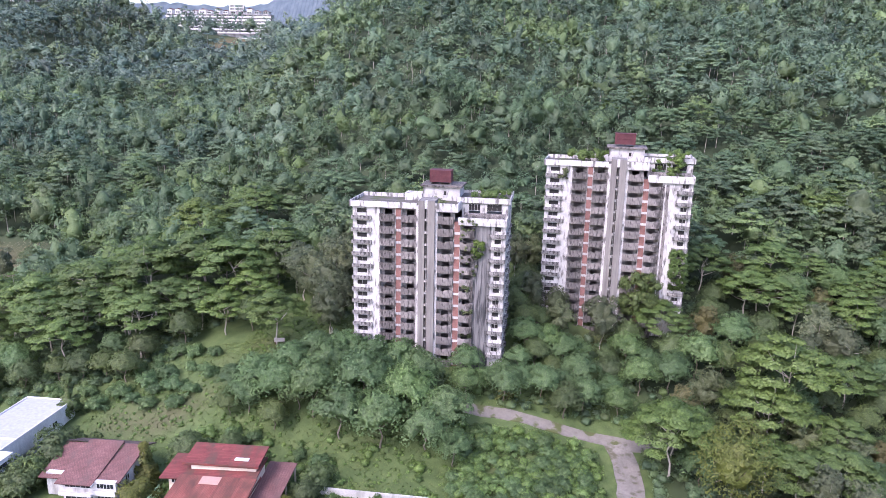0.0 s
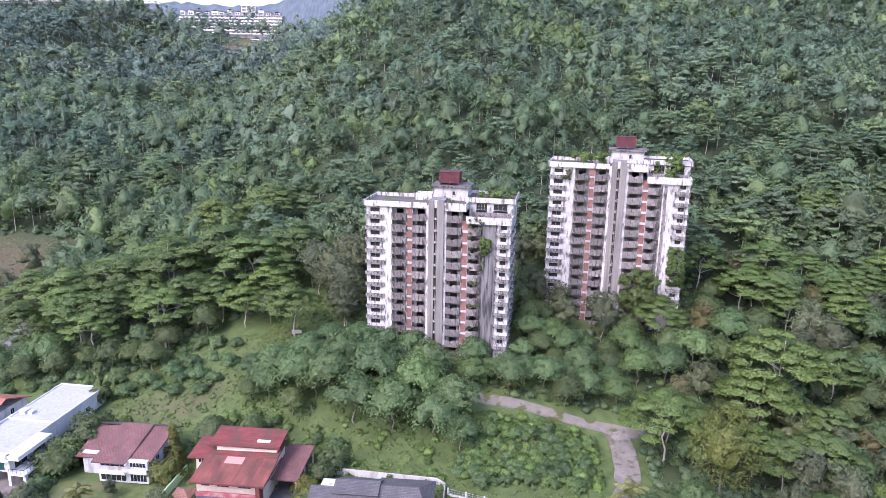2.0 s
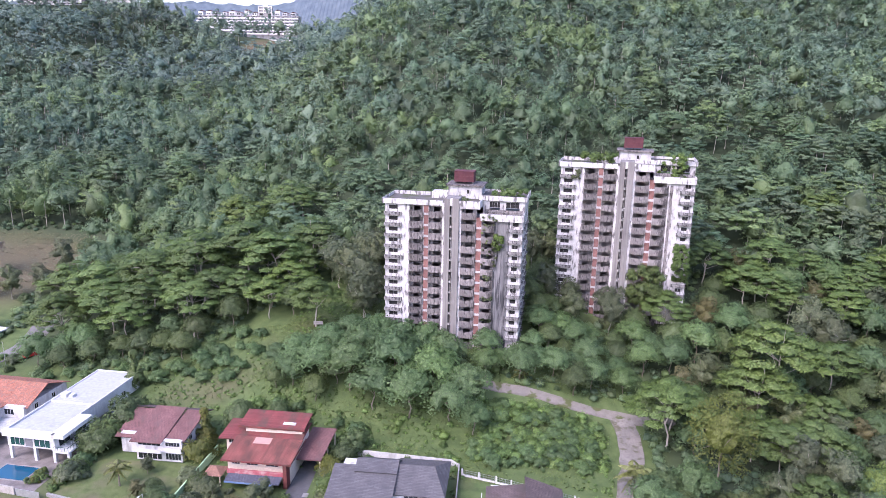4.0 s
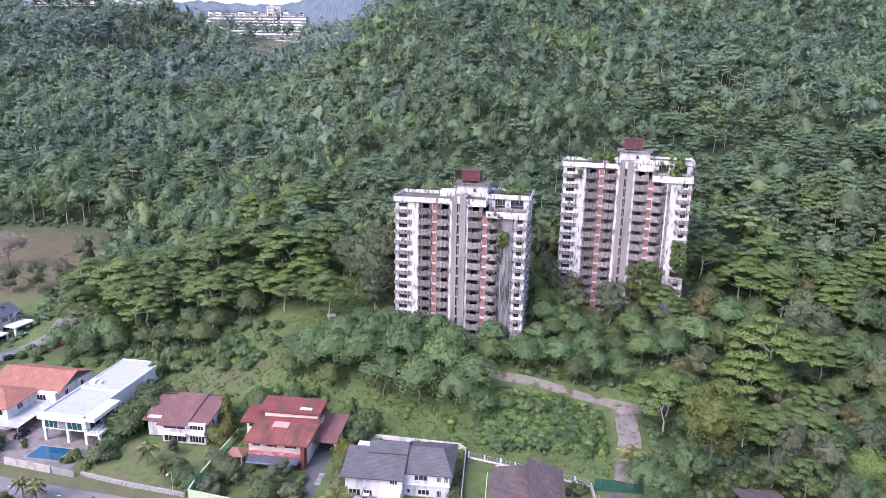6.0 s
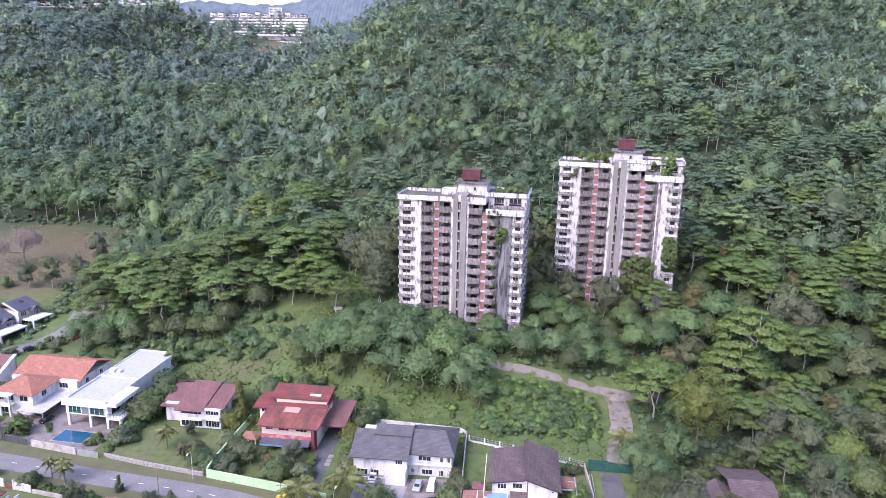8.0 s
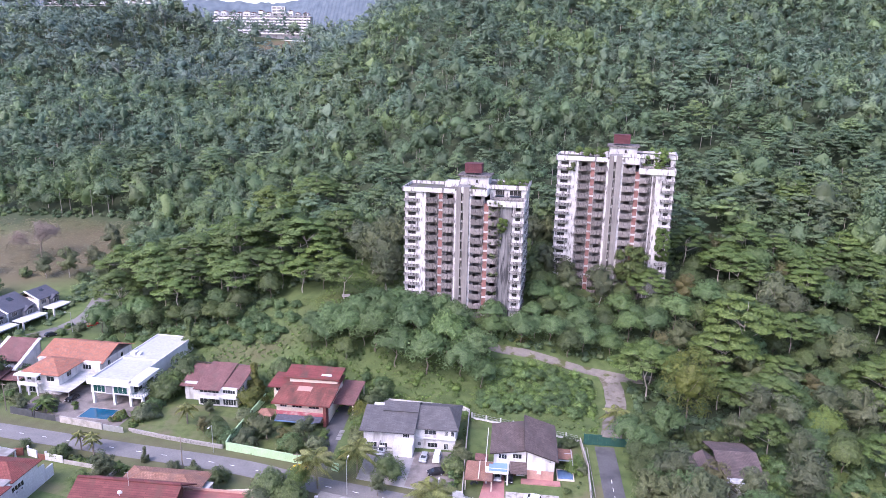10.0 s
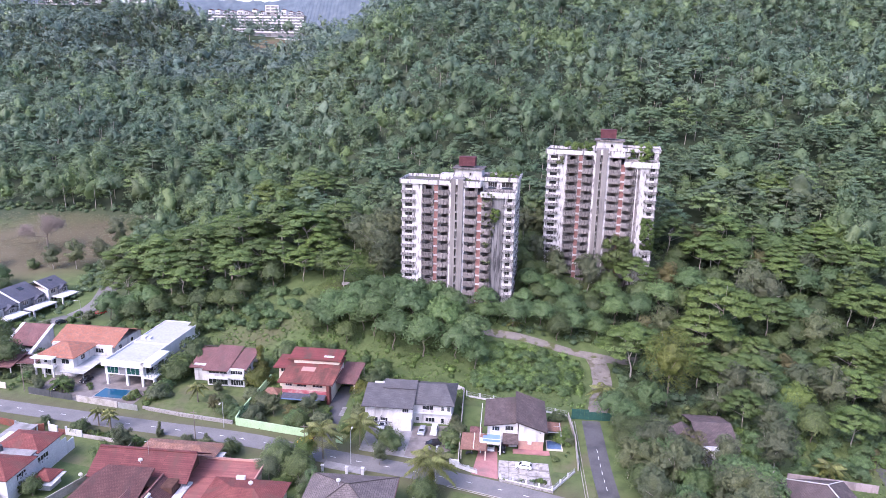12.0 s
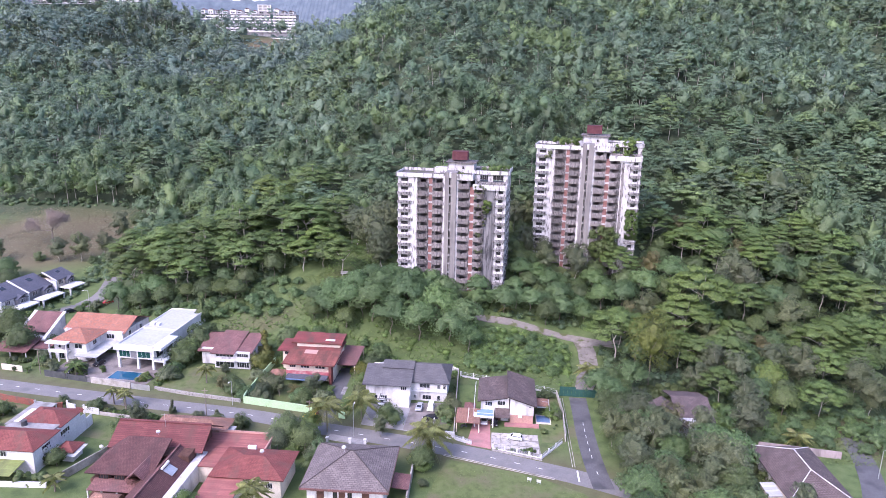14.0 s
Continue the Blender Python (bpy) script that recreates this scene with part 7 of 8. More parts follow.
car(-44.2, 84.6, 170, material("yellow_car_paint", [(0.55, 0.36, 0.02), (0.62, 0.42, 0.03)], 0.3, rough=0.25), "yellow car parked beside the mint wall")
car(-13.8, 87.6, 200, CARBLACK, "dark car on the forecourt")
car(-27.5, 95.0, 268, CARWHITE, "white car under the bare porch beams")


# ---- street furniture ----
def lamp_post(x, y, h, turn, label):
    ob = thing("street_lamp", pose(x, y, gz(x, y), 0, 0, turn), label, "street lamp")
    part("pole", Builder().tube((0, 0, -0.3), (0, 0, h), 0.09, 0.06, 8), M_METAL, ob)
    part("arm", Builder().tube((0, 0, h), (1.4, 0, h + 0.25), 0.04, 0.03, 6), M_METAL, ob)
    part("lamp_head", B(1.2, 1.9, -0.12, 0.12, h + 0.18, h + 0.3), M_CLEANWHITE, ob)


lamp_post(-146, 155, 7, 200, "grey street lamp by the side street")
lamp_post(-66.5, 89.5, 7, 270, "grey street lamp by the stone wall")
lamp_post(88.5, 73, 7, 20, "grey street lamp beside the cul-de-sac")
lamp_post(-11.5, 72, 8, 90, "thin grey street lamp by the grass plot")
lamp_post(-31.5, 77.5, 8, 90, "thin grey street lamp by the roadside")
for x, y, hh in ((-128.0, 101.2, 8), (-42.5, 78.6, 8.5), (-70.5, 82.4, 8)):
    up = thing("utility_pole", pose(x, y, 0), "slim timber utility pole beside the street", "utility pole", "utility poles")
    part("pole", Builder().tube((0, 0, -0.3), (0, 0, hh), 0.13, 0.09, 8), M_BARK, up)
    part("crossarm", B(-0.9, 0.9, -0.05, 0.05, hh - 0.6, hh - 0.48), M_BARK, up)
bench = thing("signboard", pose(-53.2, 158.5, gz(-53.2, 158.5), 0, 0, 10), "small weathered timber board beside the leaning tree", "board")
part("board", B(0, 2.6, 0, 0.1, 1.0, 2.0), M_BLOCK, bench)
part("post", B(0.2, 0.35, 0.1, 0.2, -0.3, 2.0).box(2.2, 2.35, 0.1, 0.2, -0.3, 2.0), M_DARKWOOD, bench)
for x, y in ((10.5, 63.0), (12.5, 62.4)):
    sb = thing("sign", pose(x, y, 0, 0, 0, -12), "small white roadside sign", "sign", "roadside signs")
    part("plate", B(-0.45, 0.45, -0.03, 0.03, 0.5, 1.1), M_CLEANWHITE, sb)
    part("leg", B(-0.35, -0.28, -0.02, 0.02, -0.2, 0.5).box(0.28, 0.35, -0.02, 0.02, -0.2, 0.5), M_METAL, sb)


def dish(x, y, z, label):
    ob = thing("satellite_dish", pose(x, y, z, 0, 0, 200), label, "satellite dish", "satellite dishes")
    b = Builder()
    for ring in range(3):
        r0, r1 = ring * 0.16, ring * 0.16 + 0.16
        for i in range(12):
            a0, a1 = i * math.tau / 12, (i + 1) * math.tau / 12
            b.face([(r0 * math.cos(a0), -r0 * r0 * 0.6, r0 * math.sin(a0)), (r1 * math.cos(a0), -r1 * r1 * 0.6, r1 * math.sin(a0)), (r1 * math.cos(a1), -r1 * r1 * 0.6, r1 * math.sin(a1)), (r0 * math.cos(a1), -r0 * r0 * 0.6, r0 * math.sin(a1))])
    part("bowl", b, M_CLEANWHITE, ob)
    part("mount", Builder().tube((0, 0.02, 0), (0, 0.3, -0.8), 0.03, 0.03, 6), M_METAL, ob)


dish(-71.8, 60.9, 7.9, "white satellite dish on the maroon roof")
dish(-86.2, 62.0, 2.6, "white satellite dish on the party wall")
dish(-47.0, 57.4, 6.9, "white satellite dish on the red roof")
dish(-28.8, 56.0, 9.9, "white satellite dish on the grey roof")
for x, y, z in ((-96.4, 57.5, 3.6), (-96.4, 59.0, 3.6), (-96.4, 57.5, 1.2), (-96.7, 64.5, 3.0), (-96.7, 66.0, 3.0)):
    ac = thing("air_conditioner", pose(x, y, z), "white air-conditioner box on the house wall", "air conditioner", "wall units")
    part("case", B(-0.2, 0.25, -0.4, 0.4, 0, 0.6), M_CLEANWHITE, ac)
    part("grille", Builder().tube((0.25, 0, 0.3), (0.27, 0, 0.3), 0.22, 0.22, 12), M_GREYWALL, ac)


# ---- distant apartments and hills ----
def hill_flats(x, y, z, turn, bays, floors, label):
    ob = thing("hillside_apartments", pose(x, y, z, 0, 0, turn), label, "apartment building")
    bw = 9.0
    t = B(0, bw, 2.0, 14, 0, 3.0).box(0, bw - 0.6, -0.2, 0.1, 0, 1.0).box(0, 0.5, 0.1, 2.0, 0, 3.2).box(0, bw, -0.2, 2, -0.3, 0)
    terrace = t.mesh("terrace", M_WHITE)
    gm = B(0.9, bw - 0.8, -0.05, 0.05, 0.1, 2.5).mesh("window", M_GLASS)
    part("plinth", B(0, bays * bw, 2.2, 14, -14, 0), M_WHITE, ob)
    for i in range(bays):
        top = floors - (0, 1, 0, 0, 2, 1)[i % 6]
        for k in range(top):
            m = pose(i * bw, k * 2.6, k * 3.2)
            part("terrace", terrace, None, ob, "", m)
            part("window", gm, None, ob, "", m @ pose(0, 1.9, 0))
        part("roof_room", B(i * bw + 1, i * bw + 6, top * 2.6 + 2, top * 2.6 + 10, top * 3.2, top * 3.2 + 2.6), M_CLEANWHITE, ob)
        part("roof", gable(Builder(), i * bw + 1, i * bw + 6, top * 2.6 + 2, top * 2.6 + 10, top * 3.2 + 2.6, 1.6, "y", 0.5), M_R_MAROON, ob)
    return ob


def hill_block(x, y, z, label):
    """Stepped apartments: long white balcony bands over shaded recesses, a row of small gabled houses on top, and an open stair frame."""
    ob = thing("hillside_apartments", pose(x, y, z), label, "apartment building")
    wide, storey = 127.0, 3.6
    starts = (28, 22, 12, 12, 0, 0)
    band = {a: B(a, wide - 2, -0.25, 0.25, -0.3, 1.5).mesh("balcony_band", M_FLATSWHITE) for a in set(starts)}
    recess = {a: B(a, wide - 2.5, 2.2, 14, 0, storey).mesh("recess_wall", M_FLATSWALL) for a in set(starts)}
    pier = B(-0.3, 0.3, 0.3, 2.2, 0, storey).mesh("pier", M_FLATSWALL)
    glass = B(-1.6, 1.6, 2.05, 2.18, 0.2, 2.5).mesh("window", M_GLASS)
    for k, a in enumerate(starts):
        m = pose(0, k * 1.5, k * storey)
        part("recess_wall", recess[a], None, ob, "", m)
        part("balcony_band", band[a], None, ob, "long white balcony parapet" if k > 2 else "", m)
        n = int((wide - a) / 6)
        for q in range(n):
            part("pier", pier, None, ob, "", m @ pose(a + 1 + q * 6, 0, 0))
            part("window", glass, None, ob, "", m @ pose(a + 4 + q * 6, 0, 0))
    r = random.Random(4)
    top = len(starts) * storey
    for q in range(13):
        w, h = r.choice((5.5, 6.5, 8.0)), r.choice((3.2, 4.6, 5.6))
        x0 = 2 + q * 9.4
        part("roof_house", B(x0, x0 + w, 9 + r.uniform(-1, 2), 19, top - 0.2, top + h), M_FLATSWHITE, ob)
        part("house_roof", gable(Builder(), x0, x0 + w, 11, 19, top + h + 0.02, 1.6, "y", 0.5), M_R_MAROON, ob)
        for u in (0.3, 0.7):
            part("house_window", B(x0 + w * u - 0.7, x0 + w * u + 0.7, 8.0, 8.96 + 2.5, top + 0.9, top + 2.4), M_GLASS, ob)
    f = Builder()
    for u in (76, 82, 88, 92):
        f.box(u, u + 0.9, 8.5, 9.4, top, top + 11)
    for v in (3.4, 6.8, 10.2):
        f.box(76, 92.9, 8.4, 9.5, top + v, top + v + 0.9)
    part("stair_frame", f, M_FLATSWHITE, ob, "open white concrete frame")
    part("stair_block", B(77, 92, 9.6, 15, top, top + 10.2), M_FLATSWALL, ob)
    part("plinth", B(24, wide - 3, 2.4, 14, -16, 0), M_FLATSWALL, ob)
    return ob


M_FLATSWHITE = material("pale_balcony_paint", [(0.64, 0.63, 0.62), (0.74, 0.73, 0.72)], 0.2, stain=(0.45, 0.43, 0.43), stain_scale=0.25, stain_from=0.52, stain_to=0.66)
# Darker than the bands: the shade of the recesses is put into this colour.
M_FLATSWALL = material("shaded_beige_render", [(0.32, 0.3, 0.3), (0.44, 0.42, 0.41)], 0.2, stain=(0.22, 0.2, 0.2), stain_scale=0.3, stain_from=0.5, stain_to=0.64)
hill_block(-383, 800, 131.5, "distant white stepped apartments with long balcony bands")
hill_flats(-527, 690, 146, 0, 14, 4, "white stepped apartments behind the ridge trees")
solid("terrace_wall", B(-271, -196, 638, 639, 108, 117.3), M_FLATSWHITE, "long white retaining wall by a bare terrace", "wall")

ridge = Builder()
cols = 320


def crest(x):
    return 309 + 180 * float(sstep(-790, -420, x)) - 40 * float(sstep(-200, 900, x)) + 24 * noise.noise((x * 0.003, 0.3, 0))


def treetops(x):
    return 5 + 7 * noise.noise((x * 0.025, 1.3, 0)) + 5 * noise.noise((x * 0.09, 2.3, 0))


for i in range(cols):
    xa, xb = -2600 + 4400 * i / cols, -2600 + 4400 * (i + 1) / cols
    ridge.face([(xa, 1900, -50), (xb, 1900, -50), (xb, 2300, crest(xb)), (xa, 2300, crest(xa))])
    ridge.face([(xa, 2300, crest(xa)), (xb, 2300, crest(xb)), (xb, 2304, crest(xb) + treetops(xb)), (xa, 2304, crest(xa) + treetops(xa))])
# Blue base colour stands in for the haze over distant forest.
M_FARHILLS = material("far_forest_haze", [(0.075, 0.1, 0.125), (0.095, 0.125, 0.15), (0.12, 0.15, 0.175)], 0.045, coords="Object", bump=0.0)
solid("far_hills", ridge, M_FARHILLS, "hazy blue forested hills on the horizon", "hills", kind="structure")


# ---- trees placed one by one ----
BUILT = [(-116, -108, 68, 82), (-150, -93, 94, 142), (-88, -66, 108, 126), (-60, -34, 100, 124), (-34, -7, 92, 112), (-9, 21, 72, 110), (-38, -13, 44, 68), (-68, -38, 38, 76), (-88, -60, 36, 78), (-120, -88, 46, 84), (40, 60, 84, 104), (56, 78, 53, 80), (-192, -156, 138, 186)]


def built(x, y, r=1.5):
    return any(a - r < x < b + r and c - r < y < d + r for a, b, c, d in BUILT)


def on_road(x, y, r=3.6):
    if 23 - r < x < 29 + r and 60 < y < 122:
        return True
    if 28 - r < x < 35 + r and 112 < y < 143:
        return True
    if -12 < x < 42 and abs(y - 143) < r:
        return True
    return any((Vector((x, y)) - p.xy).length < r for p in street_line)


used = []


def scatter(kinds, x0, x1, y0, y1, gap, where, n, lo=0.8, hi=1.2, seed=0, inside=None, r_road=4.0, group="", body=None):
    r = random.Random(seed)
    made = 0
    for _ in range(n * 12):
        x, y = r.uniform(x0, x1), r.uniform(y0, y1)
        if made >= n:
            break
        if built(x, y) or on_road(x, y, r_road) or not free(x, y) or (inside and not inside(x, y)):
            continue
        if any((x - a) ** 2 + (y - b) ** 2 < (gap * g) ** 2 for a, b, g in used):
            continue
        used.append((x, y, 1.0))
        if body is None:
            tree(r.choice(kinds), x, y, r.uniform(lo, hi), where, group=group)
        else:
            body.append((r.choice(kinds), x, y, r.uniform(lo, hi)))
        made += 1


wild = []
tree("feather", 46.5, 114.5, 1.05, "standing above the thicket")
used += [(46.5, 114.5, 2.0), (46.0, 104.0, 1.8), (48.0, 113.0, 1.2)]
# grove of domed trees below the first tower
for x, y, s in ((-58, 143, .6), (-53, 138, .75), (-52, 142, .85), (-46, 139, .95), (-45, 146, 1), (-38, 138, 1.1), (-36, 146, 1.1), (-31, 134, 1.05), (-27, 141, 1.15), (-26, 149, 1.05), (-22, 133, 1.1), (-17, 139, 1.1), (-15, 147, 1.05), (-12, 132, .95), (-8, 137, .95), (-33, 151, .95), (-6, 130, .7), (-40, 151, .9), (-20, 150, 1.0)):
    tree("dome", x, y, s * (0.92 if y > 144 else 1.08), "in the tower grove", group="grove trees")
    used.append((x, y, 1.0))
scatter(["dome", "dome", "mixed"], -6, 40, 147, 166, 4.6, "beside the old road", 42, 0.55, 0.85, 21, r_road=3.0)
scatter(["umbrella", "mixed", "dome", "tall", "umbrella", "mixed", "airy"], 30, 128, 128, 196, 6.0, "on the eastern slope", 95, 0.8, 1.15, 22, body=wild)
scatter(["mixed", "dome", "tall", "umbrella"], 30, 110, 100, 130, 6.0, "at the slope foot", 44, 0.7, 1.0, 23)
for x, y, s in ((-84, 189, 1.6), (-72, 183, 1.35), (-97, 184, 1.45), (-62, 192, 1.3), (-112, 179, 1.35), (-126, 176, 1.3), (-104, 194, 1.3), (-140, 182, 1.25), (-118, 166, 1.15), (-133, 164, 1.1)):
    tree("umbrella", x, y, s, "by the western wood")
    used.append((x, y, 1.3))
scatter(["umbrella", "umbrella", "mixed", "tall"], -150, -58, 164, 198, 6.5, "by the western wood", 24, 0.8, 1.15, 24, body=wild)
scatter(["mixed", "umbrella", "mixed", "dome"], -140, -86, 148, 168, 6.0, "by the western wood", 26, 0.7, 1.0, 25, body=wild)
scatter(["tall", "tall", "mixed"], -48, -36, 160, 198, 4.2, "beside the first tower", 16, 0.8, 1.1, 26, body=wild)
scatter(["tall", "mixed"], 7, 20, 165, 196, 4.4, "between the two towers", 14, 0.75, 1.0, 27, body=wild)
scatter(["tall", "mixed", "umbrella"], 58, 120, 176, 198, 6.0, "by the overgrown tower", 24, 0.8, 1.05, 28, body=wild)
scatter(["shrub"], -6, 24, 119, 139, 2.6, "on the overgrown slope", 46, 0.6, 1.1, 29, r_road=2.4)
scatter(["shrub", "shrub", "mixed"], -62, -34, 124, 140, 4.0, "on the grassy bank", 12, 0.6, 1.0, 30)
scatter(["shrub"], -140, -66, 140, 160, 4.0, "along the wood edge", 36, 0.7, 1.3, 31)
scatter(["mixed", "tall", "dome", "mixed", "round"], 30.5, 64, 46, 86, 3.7, "in the corner thicket", 70, 0.7, 1.0, 32, r_road=1.4)
scatter(["mixed", "dome", "round"], 30.5, 41, 84, 112, 3.6, "beside the side road", 22, 0.55, 0.85, 36, r_road=1.4)
scatter(["shrub"], 56, 100, 84, 112, 4.0, "on rough ground", 34, 0.7, 1.3, 33)
scatter(["round", "mixed"], -200, -150, 100, 140, 5.0, "among gardens", 20, 0.7, 1.0, 34)
scatter(["mixed", "tall", "round"], -215, -160, 186, 236, 6.0, "beside the bare field", 12, 0.7, 1.0, 35)

grove("slope_trees", wild, "on the lower hillside")

# single trees that stand out
tree("umbrella", 69, 149, 1.45, "bright above its neighbours", leaf=M_LEAFFRESH)
tree("umbrella", 62, 141, 1.15, "bright above its neighbours", leaf=M_LEAFFRESH)
tree("umbrella", 107, 223, 1.05, "bright among dark hillside trees", leaf=M_LEAFFRESH)
tree("umbrella", -100, 226, 1.35, "broad canopy over the western wood", leaf=M_LEAFFRESH)
tree("umbrella", -84, 238, 1.3, "broad canopy over the western wood", leaf=M_LEAFLIGHT)
tree("mixed", 79, 113, 1.1, "fresh green at the slope foot", leaf=M_LEAFFRESH)
for x, y, k in ((-39.5, 163, 1.0), (-42, 169, 1.15), (-46.5, 174, 1.2), (-41, 177, 1.2), (-51, 180, 1.15), (-38.5, 183, 1.1), (-45, 184, 1.15), (-55, 186, 1.1)):
    tree("tall", x, y, k, "beside the white tower")
# Far single trees share the haze-tinted leaf colour.
tree("mixed", -108, 426, 2.3, "rising above the ridge", leaf=M_WOODSHAZED)
tree("cone", -224, 590, 2.7, "standing dark before the bare terrace", leaf=M_WOODSHAZED)
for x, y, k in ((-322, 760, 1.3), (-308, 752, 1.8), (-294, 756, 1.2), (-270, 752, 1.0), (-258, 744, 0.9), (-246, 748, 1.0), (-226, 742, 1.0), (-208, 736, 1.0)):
    tree("mixed", x, y, k, "before the hillside apartments", leaf=M_WOODSHAZED, group="apartment garden trees", z=117)
tree("umbrella", -52.5, 158.8, 0.95, "leaning on the grassy knoll")
tree("mixed", 19.0, 146.5, 1.0, "beside the road bend")
tree("cone", -67.8, 119.0, 1.55, "between two gardens")
tree("cone", -68.5, 121.5, 1.05, "behind the garden wall")
tree("round", -85.5, 126.0, 1.5, "behind the maroon-roofed house", z=0)
tree("round", -90.5, 115.5, 1.6, "beside the white villa", z=0)
tree("round", -89.0, 123.5, 1.9, "beside the white villa", z=0)
tree("cone", -96.0, 139.0, 1.7, "behind the white villa", leaf=M_LEAF)
tree("round", -91.5, 113.0, 1.45, "beside the white villa")
tree("round", -66.6, 112.5, 1.25, "between two gardens", leaf=M_LEAFYELLOW)
tree("round", -34.0, 116.0, 1.1, "behind the slate-roofed house")
tree("round", -35.5, 110.5, 0.8, "beside the driveway", leaf=M_LEAFYELLOW)
tree("round", -34.5, 104.0, 0.95, "beside the driveway", leaf=M_LEAFLIGHT)
tree("airy", -51.5, 95.0, 0.4, "in the shaded garden")
tree("airy", -46.5, 99.5, 0.5, "before the red-roofed house", leaf=M_LEAFGREY)
tree("mixed", -46.5, 72.5, 0.85, "over the street wall")
tree("mixed", -42.0, 76.5, 0.7, "over the street wall", leaf=M_LEAFLIGHT)
tree("mixed", -41.0, 69.5, 0.8, "between two roofs")
tree("round", -24.3, 85.6, 1.1, "before the white houses")
tree("airy", -48.0, 97.2, 0.5, "in the shaded garden", leaf=M_LEAFGREY)
tree("airy", -56.0, 96.4, 0.55, "in the shaded garden", leaf=M_LEAFGREY)
tree("round", -36.3, 111.2, 0.9, "beside the driveway", leaf=M_LEAFYELLOW)
tree("round", -32.6, 121.6, 1.2, "behind the boundary wall")
tree("mixed", -47.5, 69.0, 0.65, "over the street wall", leaf=M_LEAFGREY)
tree("round", -43.5, 67.0, 0.75, "over the street wall", leaf=M_LEAFLIGHT)
tree("round", -110.5, 85.2, 0.5, "clipped to a ball beside the street")
tree("round", -99.8, 82.6, 0.75, "beside the street")
tree("cone", -80.0, 83.6, 0.62, "on the street verge", leaf=M_LEAFGREY)
tree("cone", -66.9, 80.6, 0.6, "on the street verge", leaf=M_LEAFGREY)
tree("round", -68.0, 96.0, 0.85, "above the stone wall")
tree("airy", -72.5, 97.0, 0.42, "in the front garden")
tree("airy", -25.0, 78.0, 0.5, "beside the street", leaf=M_LEAFGREY)
tree("round", -94.0, 57.5, 0.95, "clipped, beside the white house")
tree("bush", -97.0, 50.5, 2.2, "inside the white wall")
tree("bush", -93.5, 51.0, 2.0, "inside the white wall")
tree("bush", -101, 84.8, 1.6, "beside the street")
tree("airy", -75.0, 106.0, 0.4, "in the front garden", leaf=M_LEAFGREY)
tree("mixed", -70.0, 99.0, 0.45, "beside the stone wall")
tree("round", -59.0, 79.0, 0.5, "beside the street")
tree("round", -72.0, 81.0, 0.55, "beside the street", leaf=M_LEAFGREY)
tree("airy", 44.0, 82.5, 1.0, "with yellow blossom among grey branches")
for x, y in ((-117, 104.5), (-121, 107), (-125, 103), (-128, 106)):
    tree("round", x, y, 0.6, "in the paved yard", leaf=M_LEAFGREY)
for x, y in ((-95.6, 101.5), (-94.5, 104), (-93.6, 106.5), (-111, 104.5), (-112.5, 106.5)):
    tree("bush", x, y, 1.0, "along the pool garden", leaf=M_LEAFLIGHT)
for x, y in ((-86, 79.5), (-83.5, 78.6), (-81, 78.0)):
    tree("bush", x, y, 1.7, "hedge inside the garden wall", leaf=M_LEAFLIGHT)
palm(-38.3, 78.8, 8.0, 0.06, "coconut palm with drooping fronds beside the street", fronds=26, reach=4.3)
palm(-31.2, 85.6, 6.2, 0.05, "coconut palm by the forecourt", fronds=26, reach=4.2)
palm(-12.6, 70.2, 7.5, 0.04, "tall coconut palm by the grass plot", fronds=30, reach=5.2)
tree("cone", -12.4, 70.0, 0.85, "climbing round a palm trunk")
palm(28.5, 111.0, 6.5, 0.03, "coconut palm behind the green gate", fronds=18, reach=3.6)
palm(-44.0, 43.5, 7.5, 0.04, "coconut palm between the roofs", fronds=22, reach=3.6)
palm(76.0, 85.5, 3.0, 0.05, "yellowing palm above the pink wall", fronds=18, reach=3.4)
palm(-88.5, 48.5, 3.5, 0.0, "small palm inside the white wall", fronds=14, reach=2.2)
for x, y in ((-97.3, 86.3), (-94.2, 86.0), (-93.0, 84.4)):
    palm(x, y, 4.2, 0.03, "slender garden palm beside the street", fronds=12, reach=1.6)
palm(-117.5, 101.5, 3.5, 0.05, "small feathery palm by the gate", fronds=16, reach=2.6, leaf=M_LEAFLIGHT)
palm(-78.5, 101.0, 5.0, 0.02, "grey-green palm in the garden", fronds=16, reach=2.4)
palm(5.5, 148.5, 1.5, 0.0, "wild fan palm on the slope", fronds=12, reach=2.4)
palm(61.0, 93.0, 1.2, 0.0, "banana clump by the roof", fronds=9, reach=3.0, leaf=M_LEAFLIGHT)
bare = dead_tree(-195, 209, 20, 0.7, "bare spreading tree with brown twigs on the brown field", 3)
R3 = np.random.default_rng(33)
tips = np.array([v.co[:] for v in bare.data.vertices if v.co.z > 6])
spots = tips[R3.integers(len(tips), size=5200)] + R3.normal(size=(5200, 3)) * 0.9
part("bare_crown", leaf_mesh("bare_crown", sprays(spots, R3.normal(size=(5200, 3)), 0.6, R3, 0.12), M_TWIG), None, bare, "haze of fine brown twigs")
dead_tree(-90, 161, 15, 0.35, "pale dead trunk at the wood edge", 5)
dead_tree(-94, 163, 13, 0.3, "grey broken trunk at the wood edge", 6)



def garden(kinds, rects, n, where, lo, hi, seed, leaves):
    """Hedges and garden shrubs in given beds."""
    r = random.Random(seed)
    for x0, x1, y0, y1 in rects:
        for _ in range(n):
            tree(r.choice(kinds), r.uniform(x0, x1), r.uniform(y0, y1), r.uniform(lo, hi), where, leaf=r.choice(leaves))


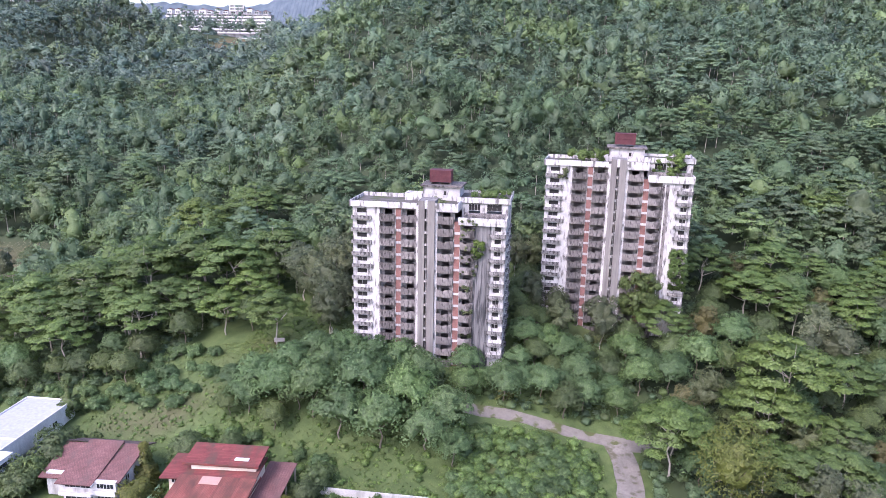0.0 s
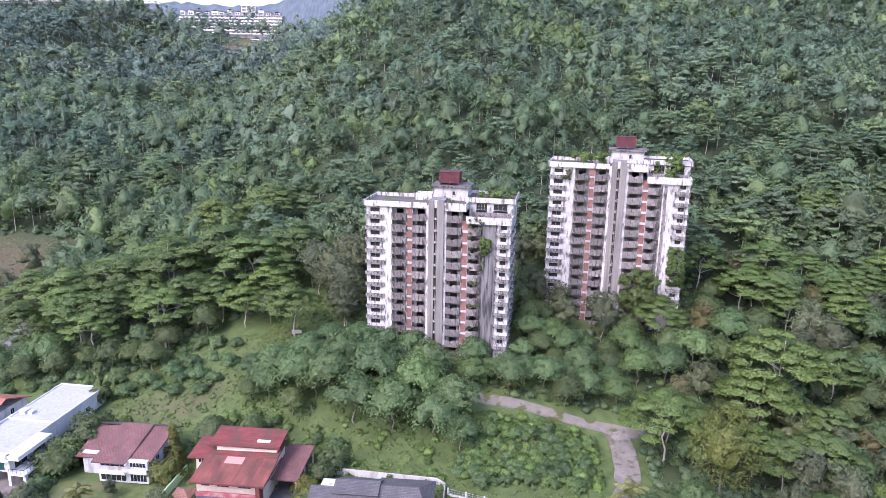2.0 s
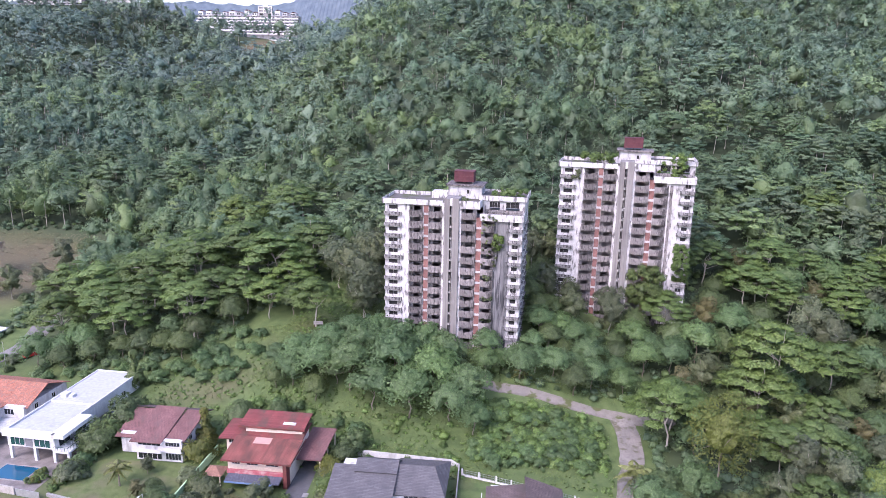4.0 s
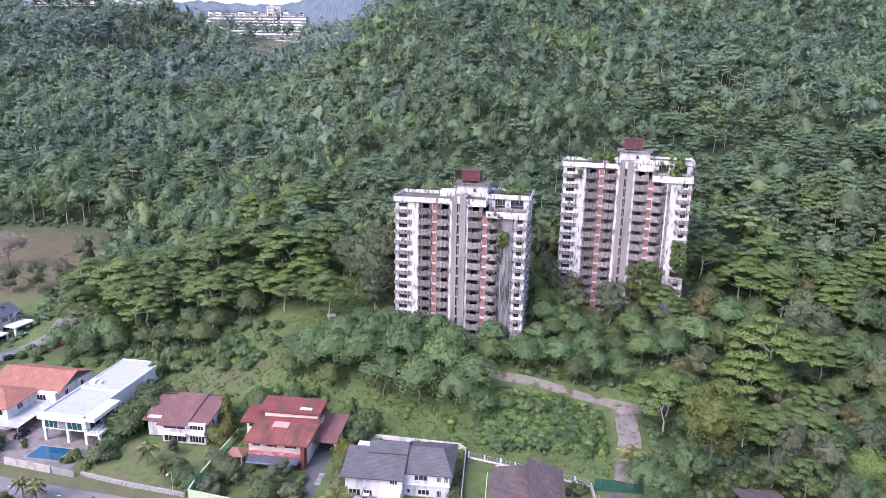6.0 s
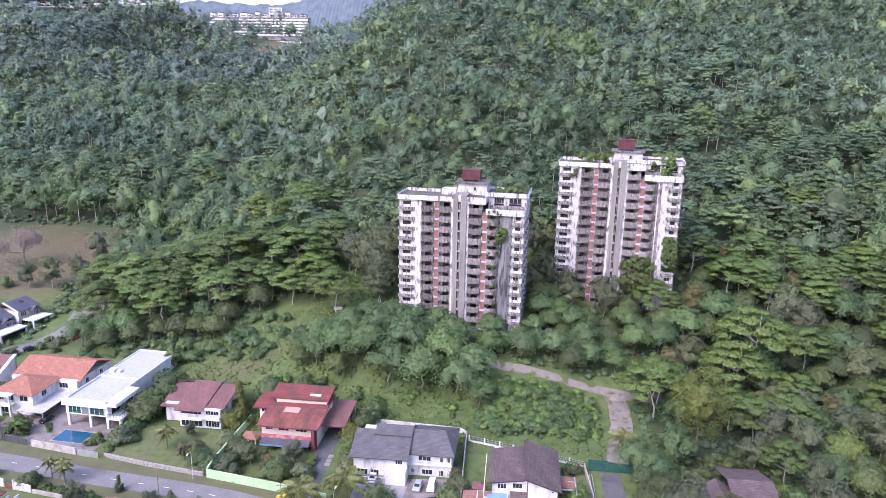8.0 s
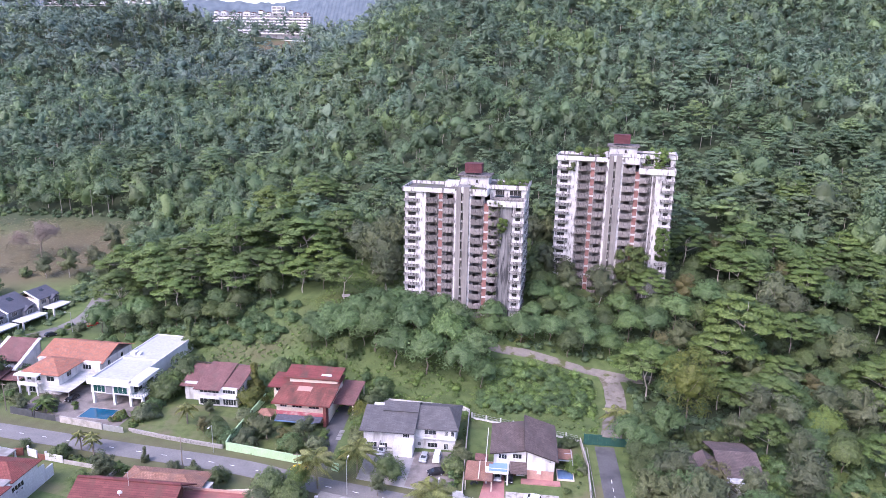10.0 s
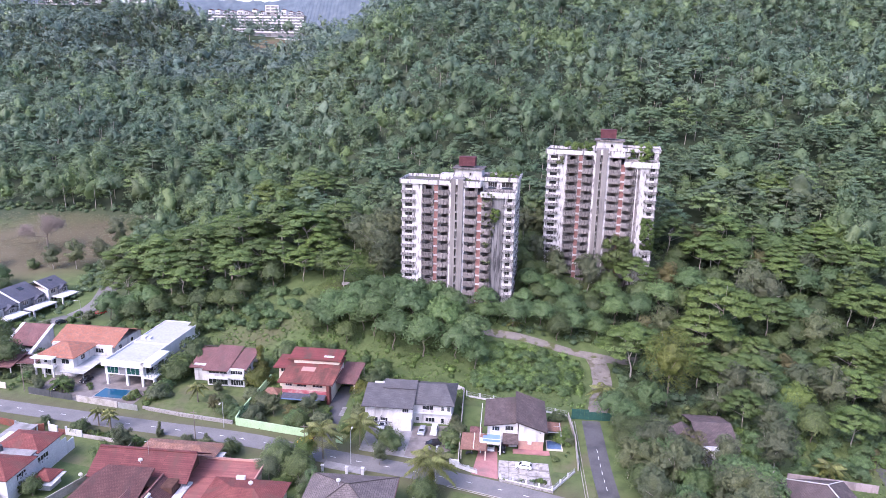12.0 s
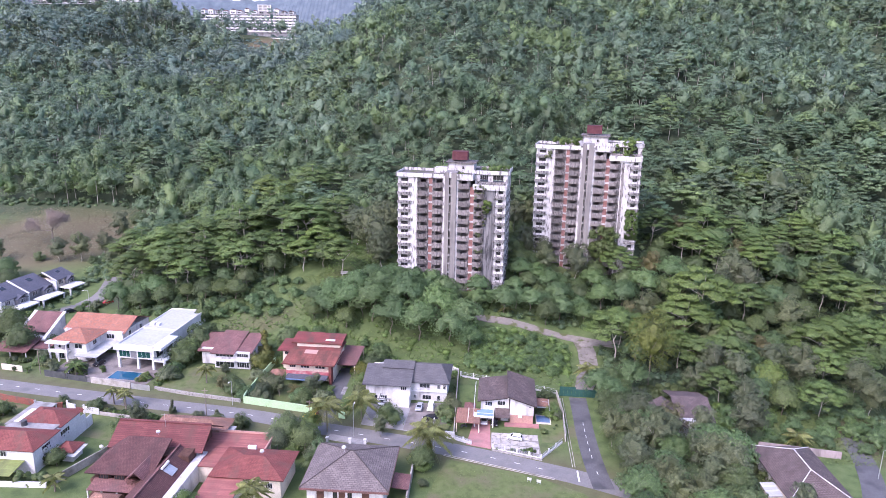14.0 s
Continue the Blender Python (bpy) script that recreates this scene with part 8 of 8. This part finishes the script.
ALL = [M_LEAF, M_LEAFLIGHT, M_LEAFBROAD, M_LEAFGREY]
garden(["bush", "bush", "shrub"], [(-134, -131, 102, 112), (-148, -136, 103, 109), (-110, -109, 111, 130), (-92, -90, 99, 110), (-66, -64.6, 94, 110), (-62.8, -61, 92, 103), (-43.6, -42.6, 92, 103), (-36.5, -33, 90, 103), (-9.8, -8.6, 82, 96), (14.2, 19, 84, 104), (-31, -10, 112, 117), (-34, -32, 96, 110)], 5, "in a garden bed", 0.7, 1.5, 51, ALL)
garden(["round", "mixed", "airy"], [(-152, -136, 98, 108), (-38, -36, 40, 66), (-60, -40, 38, 48), (-13.5, -12, 56, 68), (-90, -84, 66, 76), (-66, -58, 76, 80), (-200, -178, 118, 140), (-166, -152, 126, 140)], 3, "between the gardens", 0.35, 0.75, 52, ALL)
garden(["bush"], [(-126, -112, 101.5, 104), (2.5, 13, 74.6, 75.6), (-60, -46, 90, 92), (-58, -45, 101.5, 103)], 8, "along the fence", 0.5, 1.0, 53, ALL)

garden(["bush"], [(-97.5, -85, 80.6, 82.2), (-92.5, -90.6, 97, 104), (-98, -96.8, 99, 105)], 12, "in a dense hedge", 0.7, 1.15, 54, [M_LEAFLIGHT, M_LEAF, M_LEAFYELLOW])
garden(["bush", "shrub", "round"], [(-126, -119, 70, 82), (-36.8, -34.4, 104, 114), (-10, -8.6, 84, 112), (14.5, 19, 86, 104), (-58, -46, 92, 94), (-40, -37.5, 66, 73), (-60, -57, 92, 102)], 7, "in a garden bed", 0.35, 1.0, 55, ALL)
garden(["shrub", "bush"], [(-150, -138, 150, 163), (-162, -152, 142, 146), (-178, -160, 128, 136)], 8, "beside the side street", 0.5, 1.2, 56, ALL)
garden(["round", "mixed"], [(-196, -182, 150, 176), (-166, -150, 112, 128), (-158, -136, 114, 126)], 6, "among the houses", 0.7, 1.2, 57, [M_LEAF, M_LEAFBROAD])

# ---- rough grass on the open slopes ----
def rough_grass(name, areas, count, label, size, seed, blade=M_GRASS, rough=0.25):
    r = np.random.default_rng(seed)
    out, tone = [], []
    for x0, x1, y0, y1 in areas:
        n = int(count * (x1 - x0) * (y1 - y0))
        x, y = r.uniform(x0, x1, n), r.uniform(y0, y1, n)
        lump = np.array([noise.noise((a * 0.11, b * 0.11, 5.0)) for a, b in zip(x, y)])
        ok = (r.random(n) < 0.75 + lump) & np.array([not built(a, b, 0.3) and not on_road(a, b, 3.2) for a, b in zip(x, y)])
        ok &= ~((np.abs(x + 14) < 21) & (np.abs(y - 167) < 9)) & ~((np.abs(x - 34) < 21) & (np.abs(y - 188) < 9))
        x, y, lump = x[ok], y[ok], lump[ok]
        c = np.stack([x, y, ground_at(x, y) + 0.09], 1)
        nrm = unit(r.normal(size=(len(x), 3)) * rough + np.array([0, 0, 1.0]))
        out.append(sprays(c, nrm, size, r, 0.5, seat=c - np.array([0, 0, 2.0])))
        tone.append(np.clip(0.45 + 0.9 * lump + r.normal(size=len(x)) * 0.12, 0, 1))
    return solid(name, leaf_mesh(name, joined(out), blade, np.concatenate(tone)), None, label, "grass", kind="stuff")


rough_grass("wild_grass", [(-100, 30, 112, 162), (-62, -36, 150, 178), (21, 31, 108, 140), (56, 100, 78, 112)], 6.5, "rough tropical grass on the open slope", 0.3, 41, rough=0.6)
rough_grass("plot_grass", [(-14, 22, 44, 66), (14.6, 19.6, 80, 104), (-61, -44, 91, 103), (-90, -65, 96, 110), (-97, -82, 70, 82)], 7.0, "short uneven grass on lawns and the open plot", 0.16, 42)

rough_grass("field_grass", [(-248, -156, 192, 246)], 2.0, "dry brownish tufts of grass on the cleared field", 0.55, 43, M_DRYGRASS)
